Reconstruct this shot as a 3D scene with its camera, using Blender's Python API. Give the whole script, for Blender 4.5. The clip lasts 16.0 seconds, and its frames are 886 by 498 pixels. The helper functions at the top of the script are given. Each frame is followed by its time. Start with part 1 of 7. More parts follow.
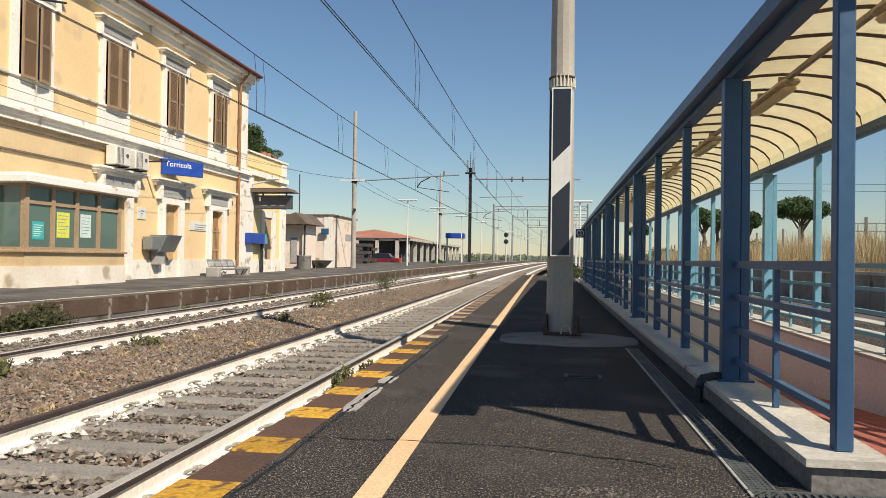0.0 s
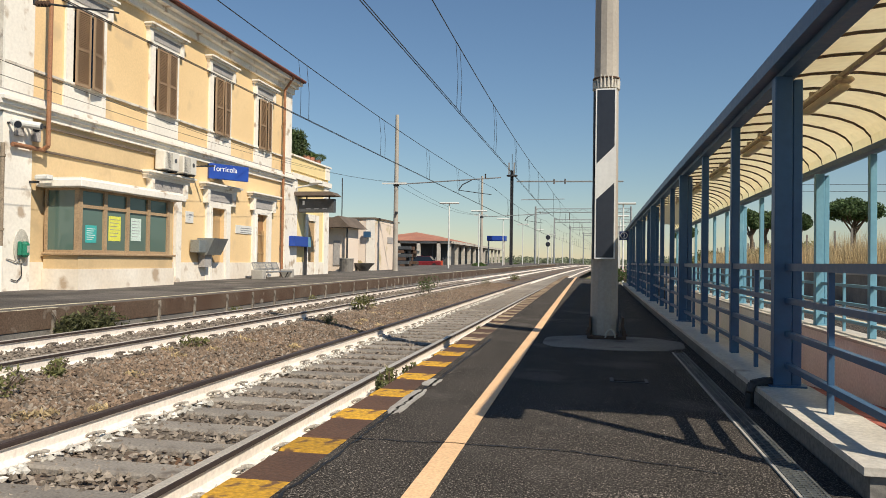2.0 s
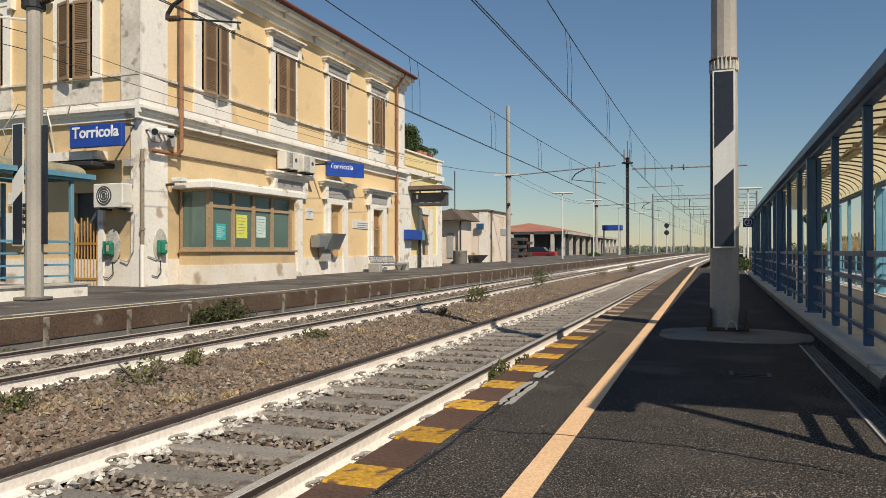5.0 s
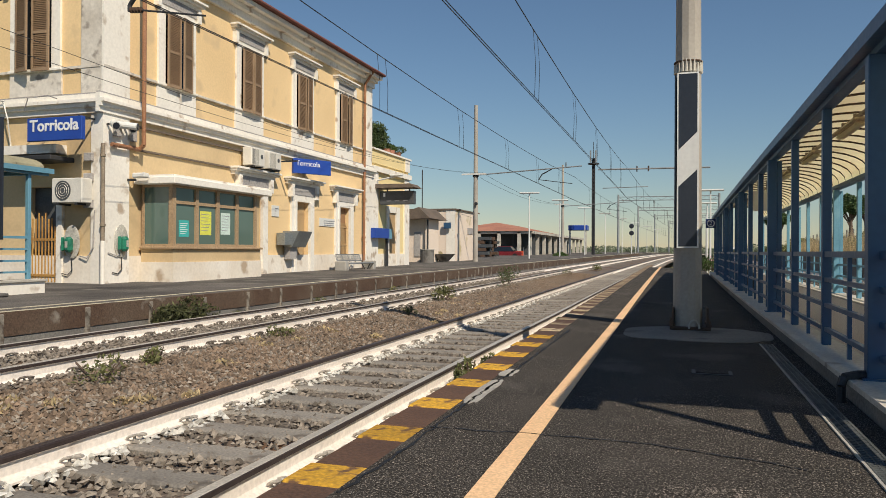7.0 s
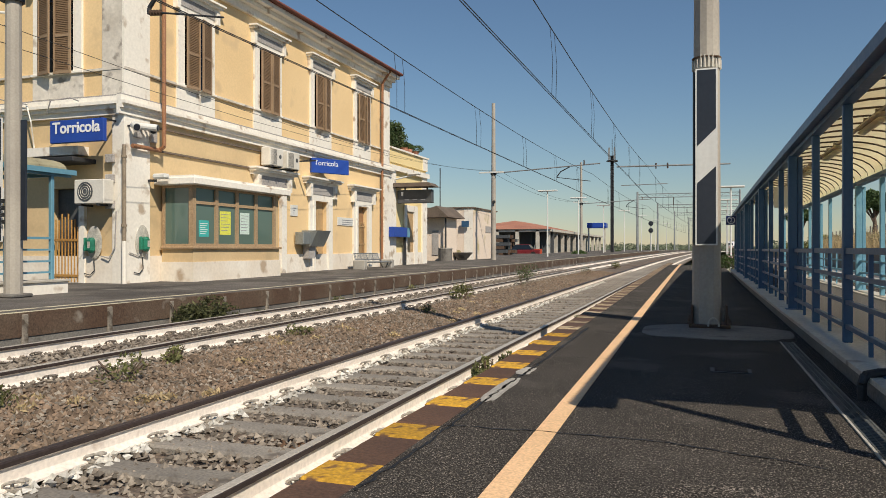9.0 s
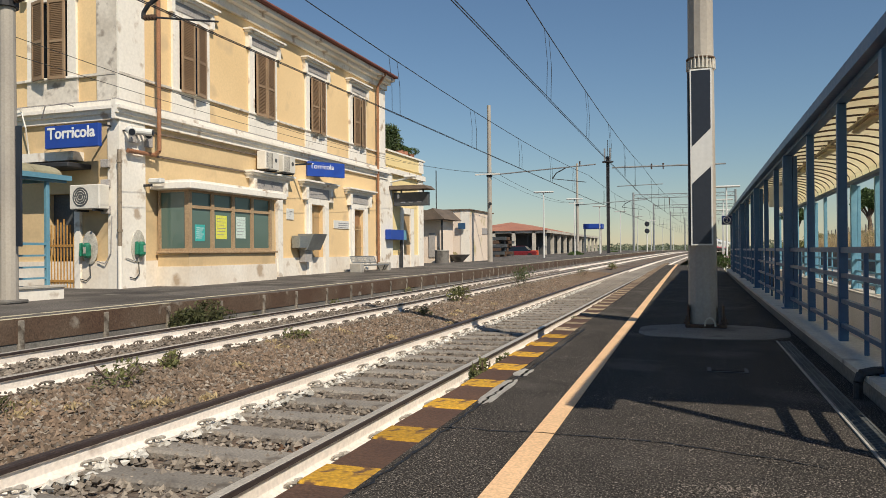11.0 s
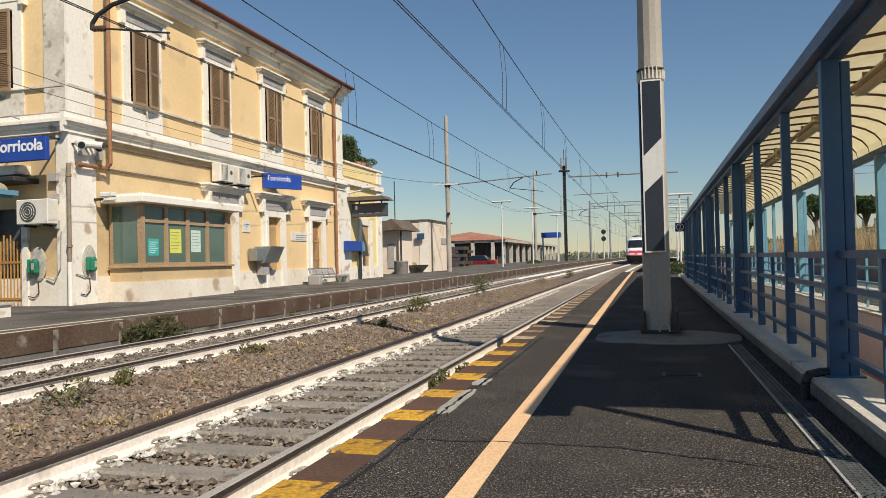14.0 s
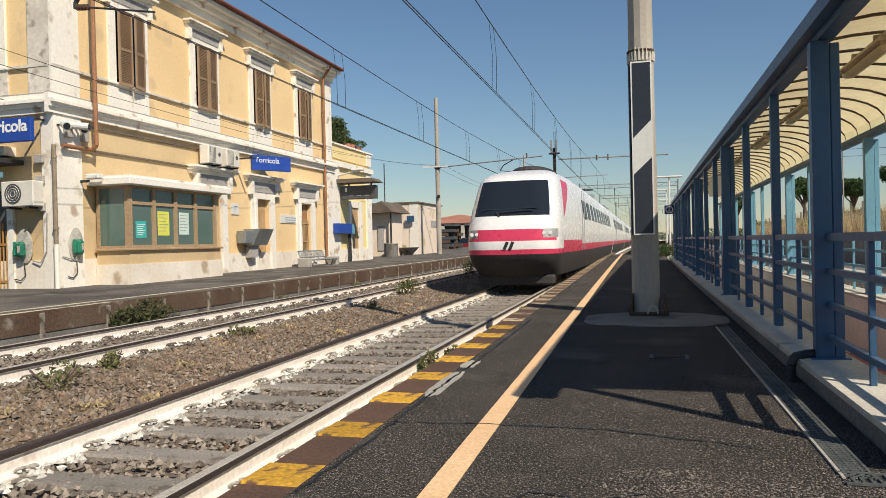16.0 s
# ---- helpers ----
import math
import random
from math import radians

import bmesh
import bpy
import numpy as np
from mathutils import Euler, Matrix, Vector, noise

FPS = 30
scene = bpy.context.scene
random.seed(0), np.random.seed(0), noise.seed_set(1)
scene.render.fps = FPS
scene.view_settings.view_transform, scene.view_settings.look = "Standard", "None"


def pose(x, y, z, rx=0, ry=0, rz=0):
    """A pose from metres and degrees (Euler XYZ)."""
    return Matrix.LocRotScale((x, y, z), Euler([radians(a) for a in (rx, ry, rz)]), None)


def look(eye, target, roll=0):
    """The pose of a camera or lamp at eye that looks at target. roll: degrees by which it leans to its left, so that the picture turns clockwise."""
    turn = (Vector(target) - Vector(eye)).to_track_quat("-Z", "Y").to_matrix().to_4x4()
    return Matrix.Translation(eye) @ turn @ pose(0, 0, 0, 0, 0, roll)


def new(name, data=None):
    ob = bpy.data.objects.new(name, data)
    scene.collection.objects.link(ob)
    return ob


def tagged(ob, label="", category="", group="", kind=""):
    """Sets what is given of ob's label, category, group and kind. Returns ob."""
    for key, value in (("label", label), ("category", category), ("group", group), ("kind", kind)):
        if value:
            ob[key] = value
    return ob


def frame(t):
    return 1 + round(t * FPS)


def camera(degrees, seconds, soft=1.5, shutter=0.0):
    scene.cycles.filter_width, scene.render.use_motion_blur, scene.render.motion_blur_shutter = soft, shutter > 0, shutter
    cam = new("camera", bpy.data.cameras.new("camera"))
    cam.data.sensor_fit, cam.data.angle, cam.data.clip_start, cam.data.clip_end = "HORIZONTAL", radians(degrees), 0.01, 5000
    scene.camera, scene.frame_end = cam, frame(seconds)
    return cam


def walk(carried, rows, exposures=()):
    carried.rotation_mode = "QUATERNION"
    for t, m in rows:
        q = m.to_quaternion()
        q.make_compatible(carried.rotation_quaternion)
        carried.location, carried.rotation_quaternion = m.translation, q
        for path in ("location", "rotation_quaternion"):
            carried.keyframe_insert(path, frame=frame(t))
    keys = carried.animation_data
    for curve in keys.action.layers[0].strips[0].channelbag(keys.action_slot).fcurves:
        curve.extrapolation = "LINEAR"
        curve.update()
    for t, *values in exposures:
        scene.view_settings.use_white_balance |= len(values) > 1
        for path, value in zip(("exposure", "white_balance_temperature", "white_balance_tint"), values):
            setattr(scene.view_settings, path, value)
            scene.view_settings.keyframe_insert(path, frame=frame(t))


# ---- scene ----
cam = camera(61.9, 16.0, soft=0.75)
PATH = [
    (0, (-0.01, -0.003, 0.941), (-0.296, 1.976, 0.968), 0.8),
    (0.5, (-0.011, 0.003, 0.938), (-0.293, 1.983, 0.965), 0.9),
    (1, (-0.013, 0.007, 0.938), (-0.302, 1.986, 0.948), 0.9),
    (1.5, (-0.013, 0.001, 0.935), (-0.307, 1.979, 0.964), 1.1),
    (2, (-0.029, -0.009, 0.94), (-0.425, 1.951, 0.973), 0.8),
    (2.5, (-0.043, -0.047, 0.946), (-0.838, 1.788, 0.963), -0.3),
    (3, (-0.046, -0.076, 0.954), (-1.171, 1.577, 0.959), -0.7),
    (3.5, (-0.016, -0.101, 0.957), (-1.237, 1.484, 0.969), -0.6),
    (4, (0.006, -0.109, 0.962), (-1.133, 1.535, 0.985), 0.1),
    (4.5, (0.023, -0.105, 0.965), (-0.936, 1.65, 0.997), 0.4),
    (5, (0.017, -0.056, 0.953), (-0.674, 1.821, 0.961), -0.1),
    (5.2, (0.009, -0.045, 0.95), (-0.618, 1.854, 0.962), -0.3),
    (7.5, (0.024, -0.024, 0.944), (-0.583, 1.881, 0.949), 0.3),
    (8, (0.033, -0.034, 0.944), (-0.585, 1.868, 0.946), 0.2),
    (8.5, (0.033, -0.028, 0.944), (-0.587, 1.873, 0.941), 0.2),
    (9, (0.033, -0.034, 0.946), (-0.621, 1.856, 0.947), 0.0),
    (11.5, (0.041, -0.037, 0.948), (-0.603, 1.856, 0.958), -0.6),
    (12, (0.046, -0.036, 0.949), (-0.592, 1.859, 0.973), -0.8),
    (12.5, (0.044, -0.018, 0.946), (-0.511, 1.903, 0.91), -0.6),
    (13, (0.056, -0.029, 0.949), (-0.484, 1.897, 0.96), -1.4),
    (13.5, (0.056, -0.029, 0.951), (-0.482, 1.898, 0.977), -1.3),
    (14, (0.059, -0.041, 0.95), (-0.481, 1.884, 0.983), -1.4),
    (14.5, (0.061, -0.027, 0.949), (-0.477, 1.9, 0.955), -1.2),
    (15, (0.062, -0.022, 0.949), (-0.462, 1.908, 0.944), -1.1),
    (15.5, (0.065, -0.02, 0.946), (-0.457, 1.911, 0.929), -1.0),
    (16, (0.067, -0.013, 0.949), (-0.449, 1.92, 0.934), -1.4),
]
walk(cam, [(t, look(eye, target, roll)) for t, eye, target, roll in PATH],
     exposures=[(0, 0.28), (1.7, 0.28), (2.5, 0.0), (3.5, -0.03), (5.0, -0.04), (9.0, -0.02), (12.5, 0.04), (14.5, 0.08), (16.0, 0.12)])

# ---- world and sun ----
SUN_TO = Vector((-0.785, 0.69, -1.0))
world = bpy.data.worlds.new("sky")
scene.world = world
world.use_nodes = True
wn = world.node_tree.nodes
sky = wn.new("ShaderNodeTexSky")
sky.sky_type = "NISHITA"
sky.sun_disc = False
sky.sun_elevation = radians(43.7)
sky.sun_rotation = math.atan2(0.785, -0.69)
sky.air_density, sky.dust_density, sky.ozone_density = 1.3, 0.0, 6.0
wn["Background"].inputs[1].default_value = 0.075
world.node_tree.links.new(sky.outputs[0], wn["Background"].inputs[0])
sun = new("sun", bpy.data.lights.new("sun", "SUN"))
sun.data.energy, sun.data.angle, sun.data.color = 4.9, radians(0.53), (1.0, 0.89, 0.73)
sun.matrix_world = look((20, -20, 30), Vector((20, -20, 30)) + SUN_TO)


# ---- materials ----
def mat(name, c1, c2=None, big=0.6, fine=25.0, rough=0.8, bump=0.25, metal=0.0, grain=0.25, dist=0.01, per_piece=0.0, island=0.0,
        stain=None, stain_scale=1.2, stain_at=0.62, spec=0.4, trans=0.0, speck=None, speck_scale=160.0, speck_at=0.62):
    """A surface in two scales: slow change from c1 to c2, fine grain in value and relief, and stains."""
    m = bpy.data.materials.new(name)
    m.use_nodes = True
    nt = m.node_tree
    n, l = nt.nodes, nt.links
    b = n["Principled BSDF"]
    co = n.new("ShaderNodeTexCoord").outputs["Object"]

    def noise_tex(scale, detail=5.0):
        x = n.new("ShaderNodeTexNoise")
        x.inputs["Scale"].default_value, x.inputs["Detail"].default_value = scale, detail
        l.new(co, x.inputs["Vector"])
        return x.outputs["Fac"]

    def mix(kind, fac, a, bb):
        x = n.new("ShaderNodeMix")
        x.data_type, x.blend_type = "RGBA", kind
        for sock, v in ((x.inputs[0], fac), (x.inputs[6], a), (x.inputs[7], bb)):
            if isinstance(v, (int, float)):
                sock.default_value = v
            elif isinstance(v, tuple):
                sock.default_value = (*v, 1)
            else:
                l.new(v, sock)
        return x.outputs[2]

    def ramp(v, lo, hi, a=0.0, bb=1.0):
        x = n.new("ShaderNodeMapRange")
        for i, q in enumerate((lo, hi, a, bb)):
            x.inputs[1 + i].default_value = q
        l.new(v, x.inputs[0])
        return x.outputs[0]

    c2 = c2 or tuple(0.8 * v for v in c1)
    col = mix("MIX", ramp(noise_tex(big), 0.35, 0.65), c1, c2)
    fine_v = noise_tex(fine, 3.0)
    g = ramp(fine_v, 0.3, 0.7, 1.0 - grain, 1.0 + grain)
    rgb = n.new("ShaderNodeCombineColor")
    for i in range(3):
        l.new(g, rgb.inputs[i])
    col = mix("MULTIPLY", 1.0, col, rgb.outputs[0])
    if stain:
        col = mix("MIX", ramp(noise_tex(stain_scale, 8.0), stain_at, stain_at + 0.1), col, stain)
    if speck:
        col = mix("MIX", ramp(noise_tex(speck_scale, 2.0), speck_at, speck_at + 0.06), col, speck)
    for amount, node, sock in ((per_piece, "ShaderNodeObjectInfo", "Random"), (island, "ShaderNodeNewGeometry", "Random Per Island")):
        if amount:
            v = ramp(n.new(node).outputs[sock], 0.0, 1.0, 1.0 - amount, 1.0 + amount)
            rgb2 = n.new("ShaderNodeCombineColor")
            for i in range(3):
                l.new(v, rgb2.inputs[i])
            col = mix("MULTIPLY", 1.0, col, rgb2.outputs[0])
    l.new(col, b.inputs["Base Color"])
    b.inputs["Metallic"].default_value = metal
    b.inputs["Specular IOR Level"].default_value = spec
    l.new(ramp(fine_v, 0.2, 0.8, max(0.02, rough - 0.08), min(1.0, rough + 0.08)), b.inputs["Roughness"])
    if bump:
        bp = n.new("ShaderNodeBump")
        bp.inputs["Strength"].default_value, bp.inputs["Distance"].default_value = bump, dist
        l.new(fine_v, bp.inputs["Height"])
        l.new(bp.outputs[0], b.inputs["Normal"])
    if trans:
        t = n.new("ShaderNodeBsdfTranslucent")
        l.new(col, t.inputs[0])
        ms = n.new("ShaderNodeMixShader")
        ms.inputs[0].default_value = trans
        l.new(b.outputs[0], ms.inputs[1])
        l.new(t.outputs[0], ms.inputs[2])
        l.new(ms.outputs[0], n["Material Output"].inputs[0])
    return m


def glass_mat(name, tint, rough=0.03):
    m = bpy.data.materials.new(name)
    m.use_nodes = True
    b = m.node_tree.nodes["Principled BSDF"]
    b.inputs["Base Color"].default_value = (*tint, 1)
    b.inputs["Roughness"].default_value = rough
    b.inputs["Specular IOR Level"].default_value = 0.6
    return m


ASPHALT = mat("asphalt", (0.056, 0.050, 0.045), (0.038, 0.035, 0.032), 1.6, 60, 0.92, 0.8, grain=0.65, dist=0.010, stain=(0.080, 0.073, 0.066), stain_scale=1.1, stain_at=0.56, spec=0.05, speck=(0.27, 0.245, 0.21), speck_scale=120.0, speck_at=0.59)
CHIP = mat("asphalt_chip", (0.21, 0.18, 0.155), (0.12, 0.105, 0.09), 6.0, 40, 0.85, 0.2, grain=0.2, island=0.6)
ASPHALT_OLD = mat("asphalt_old", (0.165, 0.15, 0.135), (0.085, 0.078, 0.072), 0.55, 40, 0.92, 0.8, grain=0.5, dist=0.01, stain=(0.21, 0.195, 0.17), stain_scale=0.9, stain_at=0.58, spec=0.1)
TAR = mat("tar", (0.015, 0.015, 0.016), None, 2, 60, 0.6, 0.4)
CONCRETE = mat("concrete", (0.40, 0.38, 0.34), (0.30, 0.285, 0.26), 0.8, 45, 0.9, 0.4, grain=0.2, stain=(0.17, 0.16, 0.14), stain_scale=1.7)
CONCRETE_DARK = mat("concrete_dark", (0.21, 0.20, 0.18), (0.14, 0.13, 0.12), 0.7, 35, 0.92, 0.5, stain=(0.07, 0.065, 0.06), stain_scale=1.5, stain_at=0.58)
MAST_CONCRETE = mat("mast_concrete", (0.42, 0.385, 0.33), (0.34, 0.31, 0.27), 0.7, 30, 0.85, 0.12, grain=0.08, stain=(0.28, 0.25, 0.21), stain_scale=2.0)
CAP = mat("cap_stone", (0.55, 0.52, 0.45), (0.42, 0.39, 0.34), 1.4, 40, 0.85, 0.3, grain=0.15, stain=(0.25, 0.23, 0.20), stain_scale=2.4, stain_at=0.63)
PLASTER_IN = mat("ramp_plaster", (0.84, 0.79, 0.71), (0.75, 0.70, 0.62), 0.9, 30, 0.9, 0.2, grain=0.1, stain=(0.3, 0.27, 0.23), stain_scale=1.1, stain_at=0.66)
RED_TILE = mat("red_tile", (0.42, 0.13, 0.09), (0.34, 0.10, 0.075), 1.2, 60, 0.7, 0.2, per_piece=0.12)
BROWN = mat("brown_coping", (0.13, 0.07, 0.042), (0.09, 0.05, 0.034), 1.8, 60, 0.85, 0.5, grain=0.3, per_piece=0.12, stain=(0.22, 0.18, 0.14), stain_scale=5.0, stain_at=0.68)
FACE_POST = mat("weathered_post", (0.27, 0.24, 0.20), (0.15, 0.13, 0.105), 4.0, 40, 0.9, 0.5, grain=0.3, per_piece=0.3, stain=(0.08, 0.06, 0.045), stain_scale=7.0, stain_at=0.52)
FACE_BROWN = mat("weathered_face", (0.085, 0.050, 0.033), (0.12, 0.085, 0.060), 1.1, 40, 0.9, 0.6, grain=0.35, stain=(0.27, 0.24, 0.20), stain_scale=2.6, stain_at=0.62)
YELLOW = mat("yellow_coping", (0.58, 0.33, 0.03), (0.47, 0.25, 0.03), 3.0, 45, 0.8, 0.6, grain=0.3, per_piece=0.2, stain=(0.14, 0.075, 0.04), stain_scale=11.0, stain_at=0.53)
LINE = mat("line_paint", (0.84, 0.55, 0.31), (0.74, 0.48, 0.26), 1.5, 70, 0.7, 0.4, grain=0.18, stain=(0.28, 0.19, 0.12), stain_scale=4.0, stain_at=0.66)
LINE_WHITE = mat("line_white", (0.66, 0.60, 0.42), (0.5, 0.45, 0.33), 1.5, 50, 0.75, 0.3, stain=(0.2, 0.18, 0.15), stain_scale=3.0, stain_at=0.6)
SOIL = mat("ballast_soil", (0.17, 0.13, 0.10), (0.125, 0.105, 0.085), 0.5, 28, 0.95, 1.0, grain=0.45, dist=0.03, stain=(0.15, 0.085, 0.05), stain_scale=0.7, stain_at=0.55)
STONE = mat("ballast_stone", (0.25, 0.215, 0.175), (0.17, 0.142, 0.115), 1.2, 40, 0.9, 0.4, grain=0.2, island=0.5)
STONE_BROWN = mat("ballast_brown", (0.195, 0.138, 0.096), (0.158, 0.118, 0.085), 1.2, 40, 0.9, 0.4, grain=0.2, island=0.45)
STONE_WHITE = mat("ballast_limed", (0.62, 0.60, 0.55), (0.45, 0.43, 0.38), 3.0, 40, 0.85, 0.4, grain=0.2, island=0.35)
SLEEPER = mat("sleeper_concrete", (0.27, 0.245, 0.21), (0.21, 0.19, 0.165), 2.0, 50, 0.92, 0.5, grain=0.25, per_piece=0.18, stain=(0.14, 0.12, 0.10), stain_scale=4.0, stain_at=0.6)
RAIL_PAINT = mat("rail_whitewash", (0.80, 0.735, 0.665), (0.71, 0.645, 0.575), 1.0, 30, 0.8, 0.2, grain=0.12, stain=(0.42, 0.33, 0.26), stain_scale=3.0, stain_at=0.68)
RAIL_HEAD = mat("rail_head", (0.075, 0.055, 0.05), (0.055, 0.042, 0.04), 1.0, 40, 0.5, 0.1, metal=0.4)
RAIL_TOP = mat("rail_running_face", (0.52, 0.48, 0.42), (0.42, 0.39, 0.34), 0.5, 60, 0.45, 0.05, metal=0.2)
DRAIN_STEEL = mat("drain_steel", (0.13, 0.14, 0.14), (0.09, 0.10, 0.10), 3.0, 50, 0.6, 0.1, metal=0.3)
CLIP_PALE = mat("limed_clip_iron", (0.48, 0.45, 0.40), (0.30, 0.27, 0.23), 8.0, 60, 0.85, 0.3)
BUSH_LEAF = mat("bush_leaf", (0.095, 0.100, 0.040), (0.06, 0.065, 0.026), 2.0, 30, 0.7, 0.1, island=0.6, trans=0.2)
CLIP = mat("clip_iron", (0.10, 0.082, 0.068), (0.20, 0.175, 0.15), 8.0, 60, 0.8, 0.3)
# the ramp canopy's navy is darkened for the shaded side of its near posts
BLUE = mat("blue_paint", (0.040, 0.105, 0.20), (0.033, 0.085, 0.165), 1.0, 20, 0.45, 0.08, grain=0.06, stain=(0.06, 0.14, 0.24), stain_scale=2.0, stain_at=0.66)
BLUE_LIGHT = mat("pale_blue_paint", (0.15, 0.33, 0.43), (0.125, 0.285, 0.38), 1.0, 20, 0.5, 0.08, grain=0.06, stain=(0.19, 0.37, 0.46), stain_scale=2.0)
RIB = mat("rib_steel", (0.06, 0.045, 0.035), (0.09, 0.06, 0.045), 2.0, 40, 0.7, 0.2)
POLY = mat("cream_polycarbonate", (0.93, 0.88, 0.70), (0.88, 0.81, 0.62), 0.7, 12, 0.4, 0.05, grain=0.05, stain=(0.76, 0.66, 0.46), stain_scale=1.3, stain_at=0.64, trans=0.68)
POLY_OLD = mat("grimy_polycarbonate", (0.50, 0.46, 0.31), (0.42, 0.385, 0.26), 0.6, 14, 0.6, 0.08, grain=0.1, stain=(0.30, 0.27, 0.18), stain_scale=1.1, stain_at=0.58, trans=0.3)
YELLOW_WORN = mat("worn_yellow_block", (0.40, 0.32, 0.20), (0.30, 0.23, 0.15), 3.0, 45, 0.85, 0.6, grain=0.3, per_piece=0.25, stain=(0.13, 0.08, 0.055), stain_scale=7.0, stain_at=0.50)
YARD = mat("pale_yard_gravel", (0.33, 0.29, 0.24), (0.26, 0.23, 0.19), 0.3, 20, 0.95, 0.4, grain=0.2, stain=(0.20, 0.19, 0.12), stain_scale=0.3, stain_at=0.58)
CONDUIT = mat("conduit", (0.30, 0.24, 0.17), (0.24, 0.19, 0.14), 2.0, 30, 0.6, 0.1)
LAMP_PLASTIC = mat("lamp_plastic", (0.50, 0.42, 0.28), (0.42, 0.34, 0.22), 4.0, 30, 0.5, 0.1)
GALV = mat("galvanised_steel", (0.36, 0.37, 0.37), (0.28, 0.29, 0.29), 3.0, 50, 0.5, 0.1, metal=0.5)
DARK_STEEL = mat("dark_steel", (0.05, 0.052, 0.056), (0.035, 0.036, 0.04), 2.0, 40, 0.6, 0.1, metal=0.3)
RUST = mat("rusty_iron", (0.12, 0.07, 0.045), (0.08, 0.05, 0.035), 4.0, 50, 0.85, 0.4)
BLACK = mat("black_plate", (0.022, 0.027, 0.038), (0.03, 0.035, 0.046), 1.0, 20, 0.35, 0.05, grain=0.08)
WHITE_PLATE = mat("white_plate", (0.72, 0.72, 0.68), (0.64, 0.64, 0.61), 1.0, 20, 0.4, 0.05, grain=0.05)
OCHRE = mat("ochre_plaster", (0.82, 0.605, 0.335), (0.76, 0.55, 0.295), 0.35, 18, 0.9, 0.15, grain=0.05, stain=(0.66, 0.485, 0.28), stain_scale=0.9, stain_at=0.57)
OCHRE_PALE = mat("pale_yellow_plaster", (0.82, 0.66, 0.34), (0.78, 0.62, 0.31), 0.4, 18, 0.9, 0.15, grain=0.05)
WHITE_PLASTER = mat("white_plaster", (0.86, 0.82, 0.74), (0.78, 0.74, 0.66), 0.6, 12, 0.88, 0.2, grain=0.06, stain=(0.47, 0.38, 0.29), stain_scale=2.0, stain_at=0.60)
WORN_PLASTER = mat("worn_plaster", (0.74, 0.69, 0.61), (0.56, 0.51, 0.44), 1.3, 10, 0.9, 0.35, grain=0.10, stain=(0.33, 0.29, 0.25), stain_scale=2.4, stain_at=0.55)
OCHRE_LOW = mat("tan_plaster", (0.66, 0.50, 0.285), (0.58, 0.43, 0.245), 0.5, 14, 0.9, 0.15, grain=0.05, stain=(0.50, 0.375, 0.22), stain_scale=1.0, stain_at=0.58)
SHUTTER_RAIL = mat("shutter_rail", (0.34, 0.235, 0.145), (0.28, 0.19, 0.115), 1.5, 30, 0.6, 0.15, grain=0.15)
HOOD = mat("scratched_clear_plastic", (0.52, 0.50, 0.44), (0.42, 0.40, 0.35), 6.0, 30, 0.35, 0.05)
PLINTH = mat("plinth_plaster", (0.82, 0.77, 0.68), (0.72, 0.64, 0.53), 0.9, 12, 0.9, 0.25, grain=0.06, stain=(0.46, 0.36, 0.26), stain_scale=1.5, stain_at=0.58)
FRIEZE = mat("grey_frieze", (0.40, 0.38, 0.36), (0.33, 0.31, 0.30), 1.5, 25, 0.9, 0.2)
SHUTTER = mat("brown_shutter", (0.255, 0.165, 0.095), (0.21, 0.135, 0.078), 1.5, 30, 0.6, 0.15, grain=0.15)
DOOR_TAN = mat("tan_door", (0.50, 0.35, 0.18), (0.43, 0.29, 0.15), 1.0, 30, 0.6, 0.15, grain=0.12)
DOOR_WOOD = mat("wood_door", (0.33, 0.18, 0.085), (0.26, 0.14, 0.065), 1.5, 30, 0.55, 0.15, grain=0.15)
GRILLE_GOLD = mat("golden_grille", (0.45, 0.25, 0.07), (0.38, 0.20, 0.06), 2.0, 30, 0.5, 0.1)
WOOD_FRAME = mat("window_wood", (0.42, 0.30, 0.18), (0.36, 0.25, 0.15), 2.0, 30, 0.6, 0.15)
ROOF = mat("roof_tile", (0.20, 0.075, 0.055), (0.16, 0.06, 0.048), 1.0, 30, 0.85, 0.3, island=0.15)
ROOF_RED = mat("red_roof_tile", (0.42, 0.19, 0.12), (0.34, 0.15, 0.10), 0.5, 20, 0.9, 0.4, island=0.15)
PIPE = mat("copper_pipe", (0.33, 0.16, 0.08), (0.26, 0.12, 0.065), 2.0, 30, 0.55, 0.1)
GLASS_GREEN = glass_mat("green_glass", (0.10, 0.16, 0.14), 0.06)
GLASS_DARK = glass_mat("dark_glass", (0.012, 0.016, 0.02), 0.04)
GLASS_TRAIN = glass_mat("train_glass", (0.016, 0.02, 0.026), 0.12)
SIDE_GLASS = mat("train_side_glass", (0.03, 0.035, 0.045), None, 0.5, 5, 0.3, 0.0, grain=0.05, spec=0.25)
PAPER_YELLOW = mat("yellow_paper", (0.72, 0.72, 0.10), (0.68, 0.68, 0.12), 4.0, 40, 0.8, 0.02)
PAPER_TEAL = mat("teal_paper", (0.05, 0.45, 0.42), (0.06, 0.40, 0.38), 4.0, 40, 0.8, 0.02)
PAPER_WHITE = mat("pale_paper", (0.60, 0.72, 0.66), (0.56, 0.68, 0.62), 4.0, 40, 0.8, 0.02)
SIGN_BLUE = mat("sign_blue", (0.02, 0.07, 0.36), (0.02, 0.06, 0.32), 2.0, 20, 0.4, 0.03, grain=0.05)
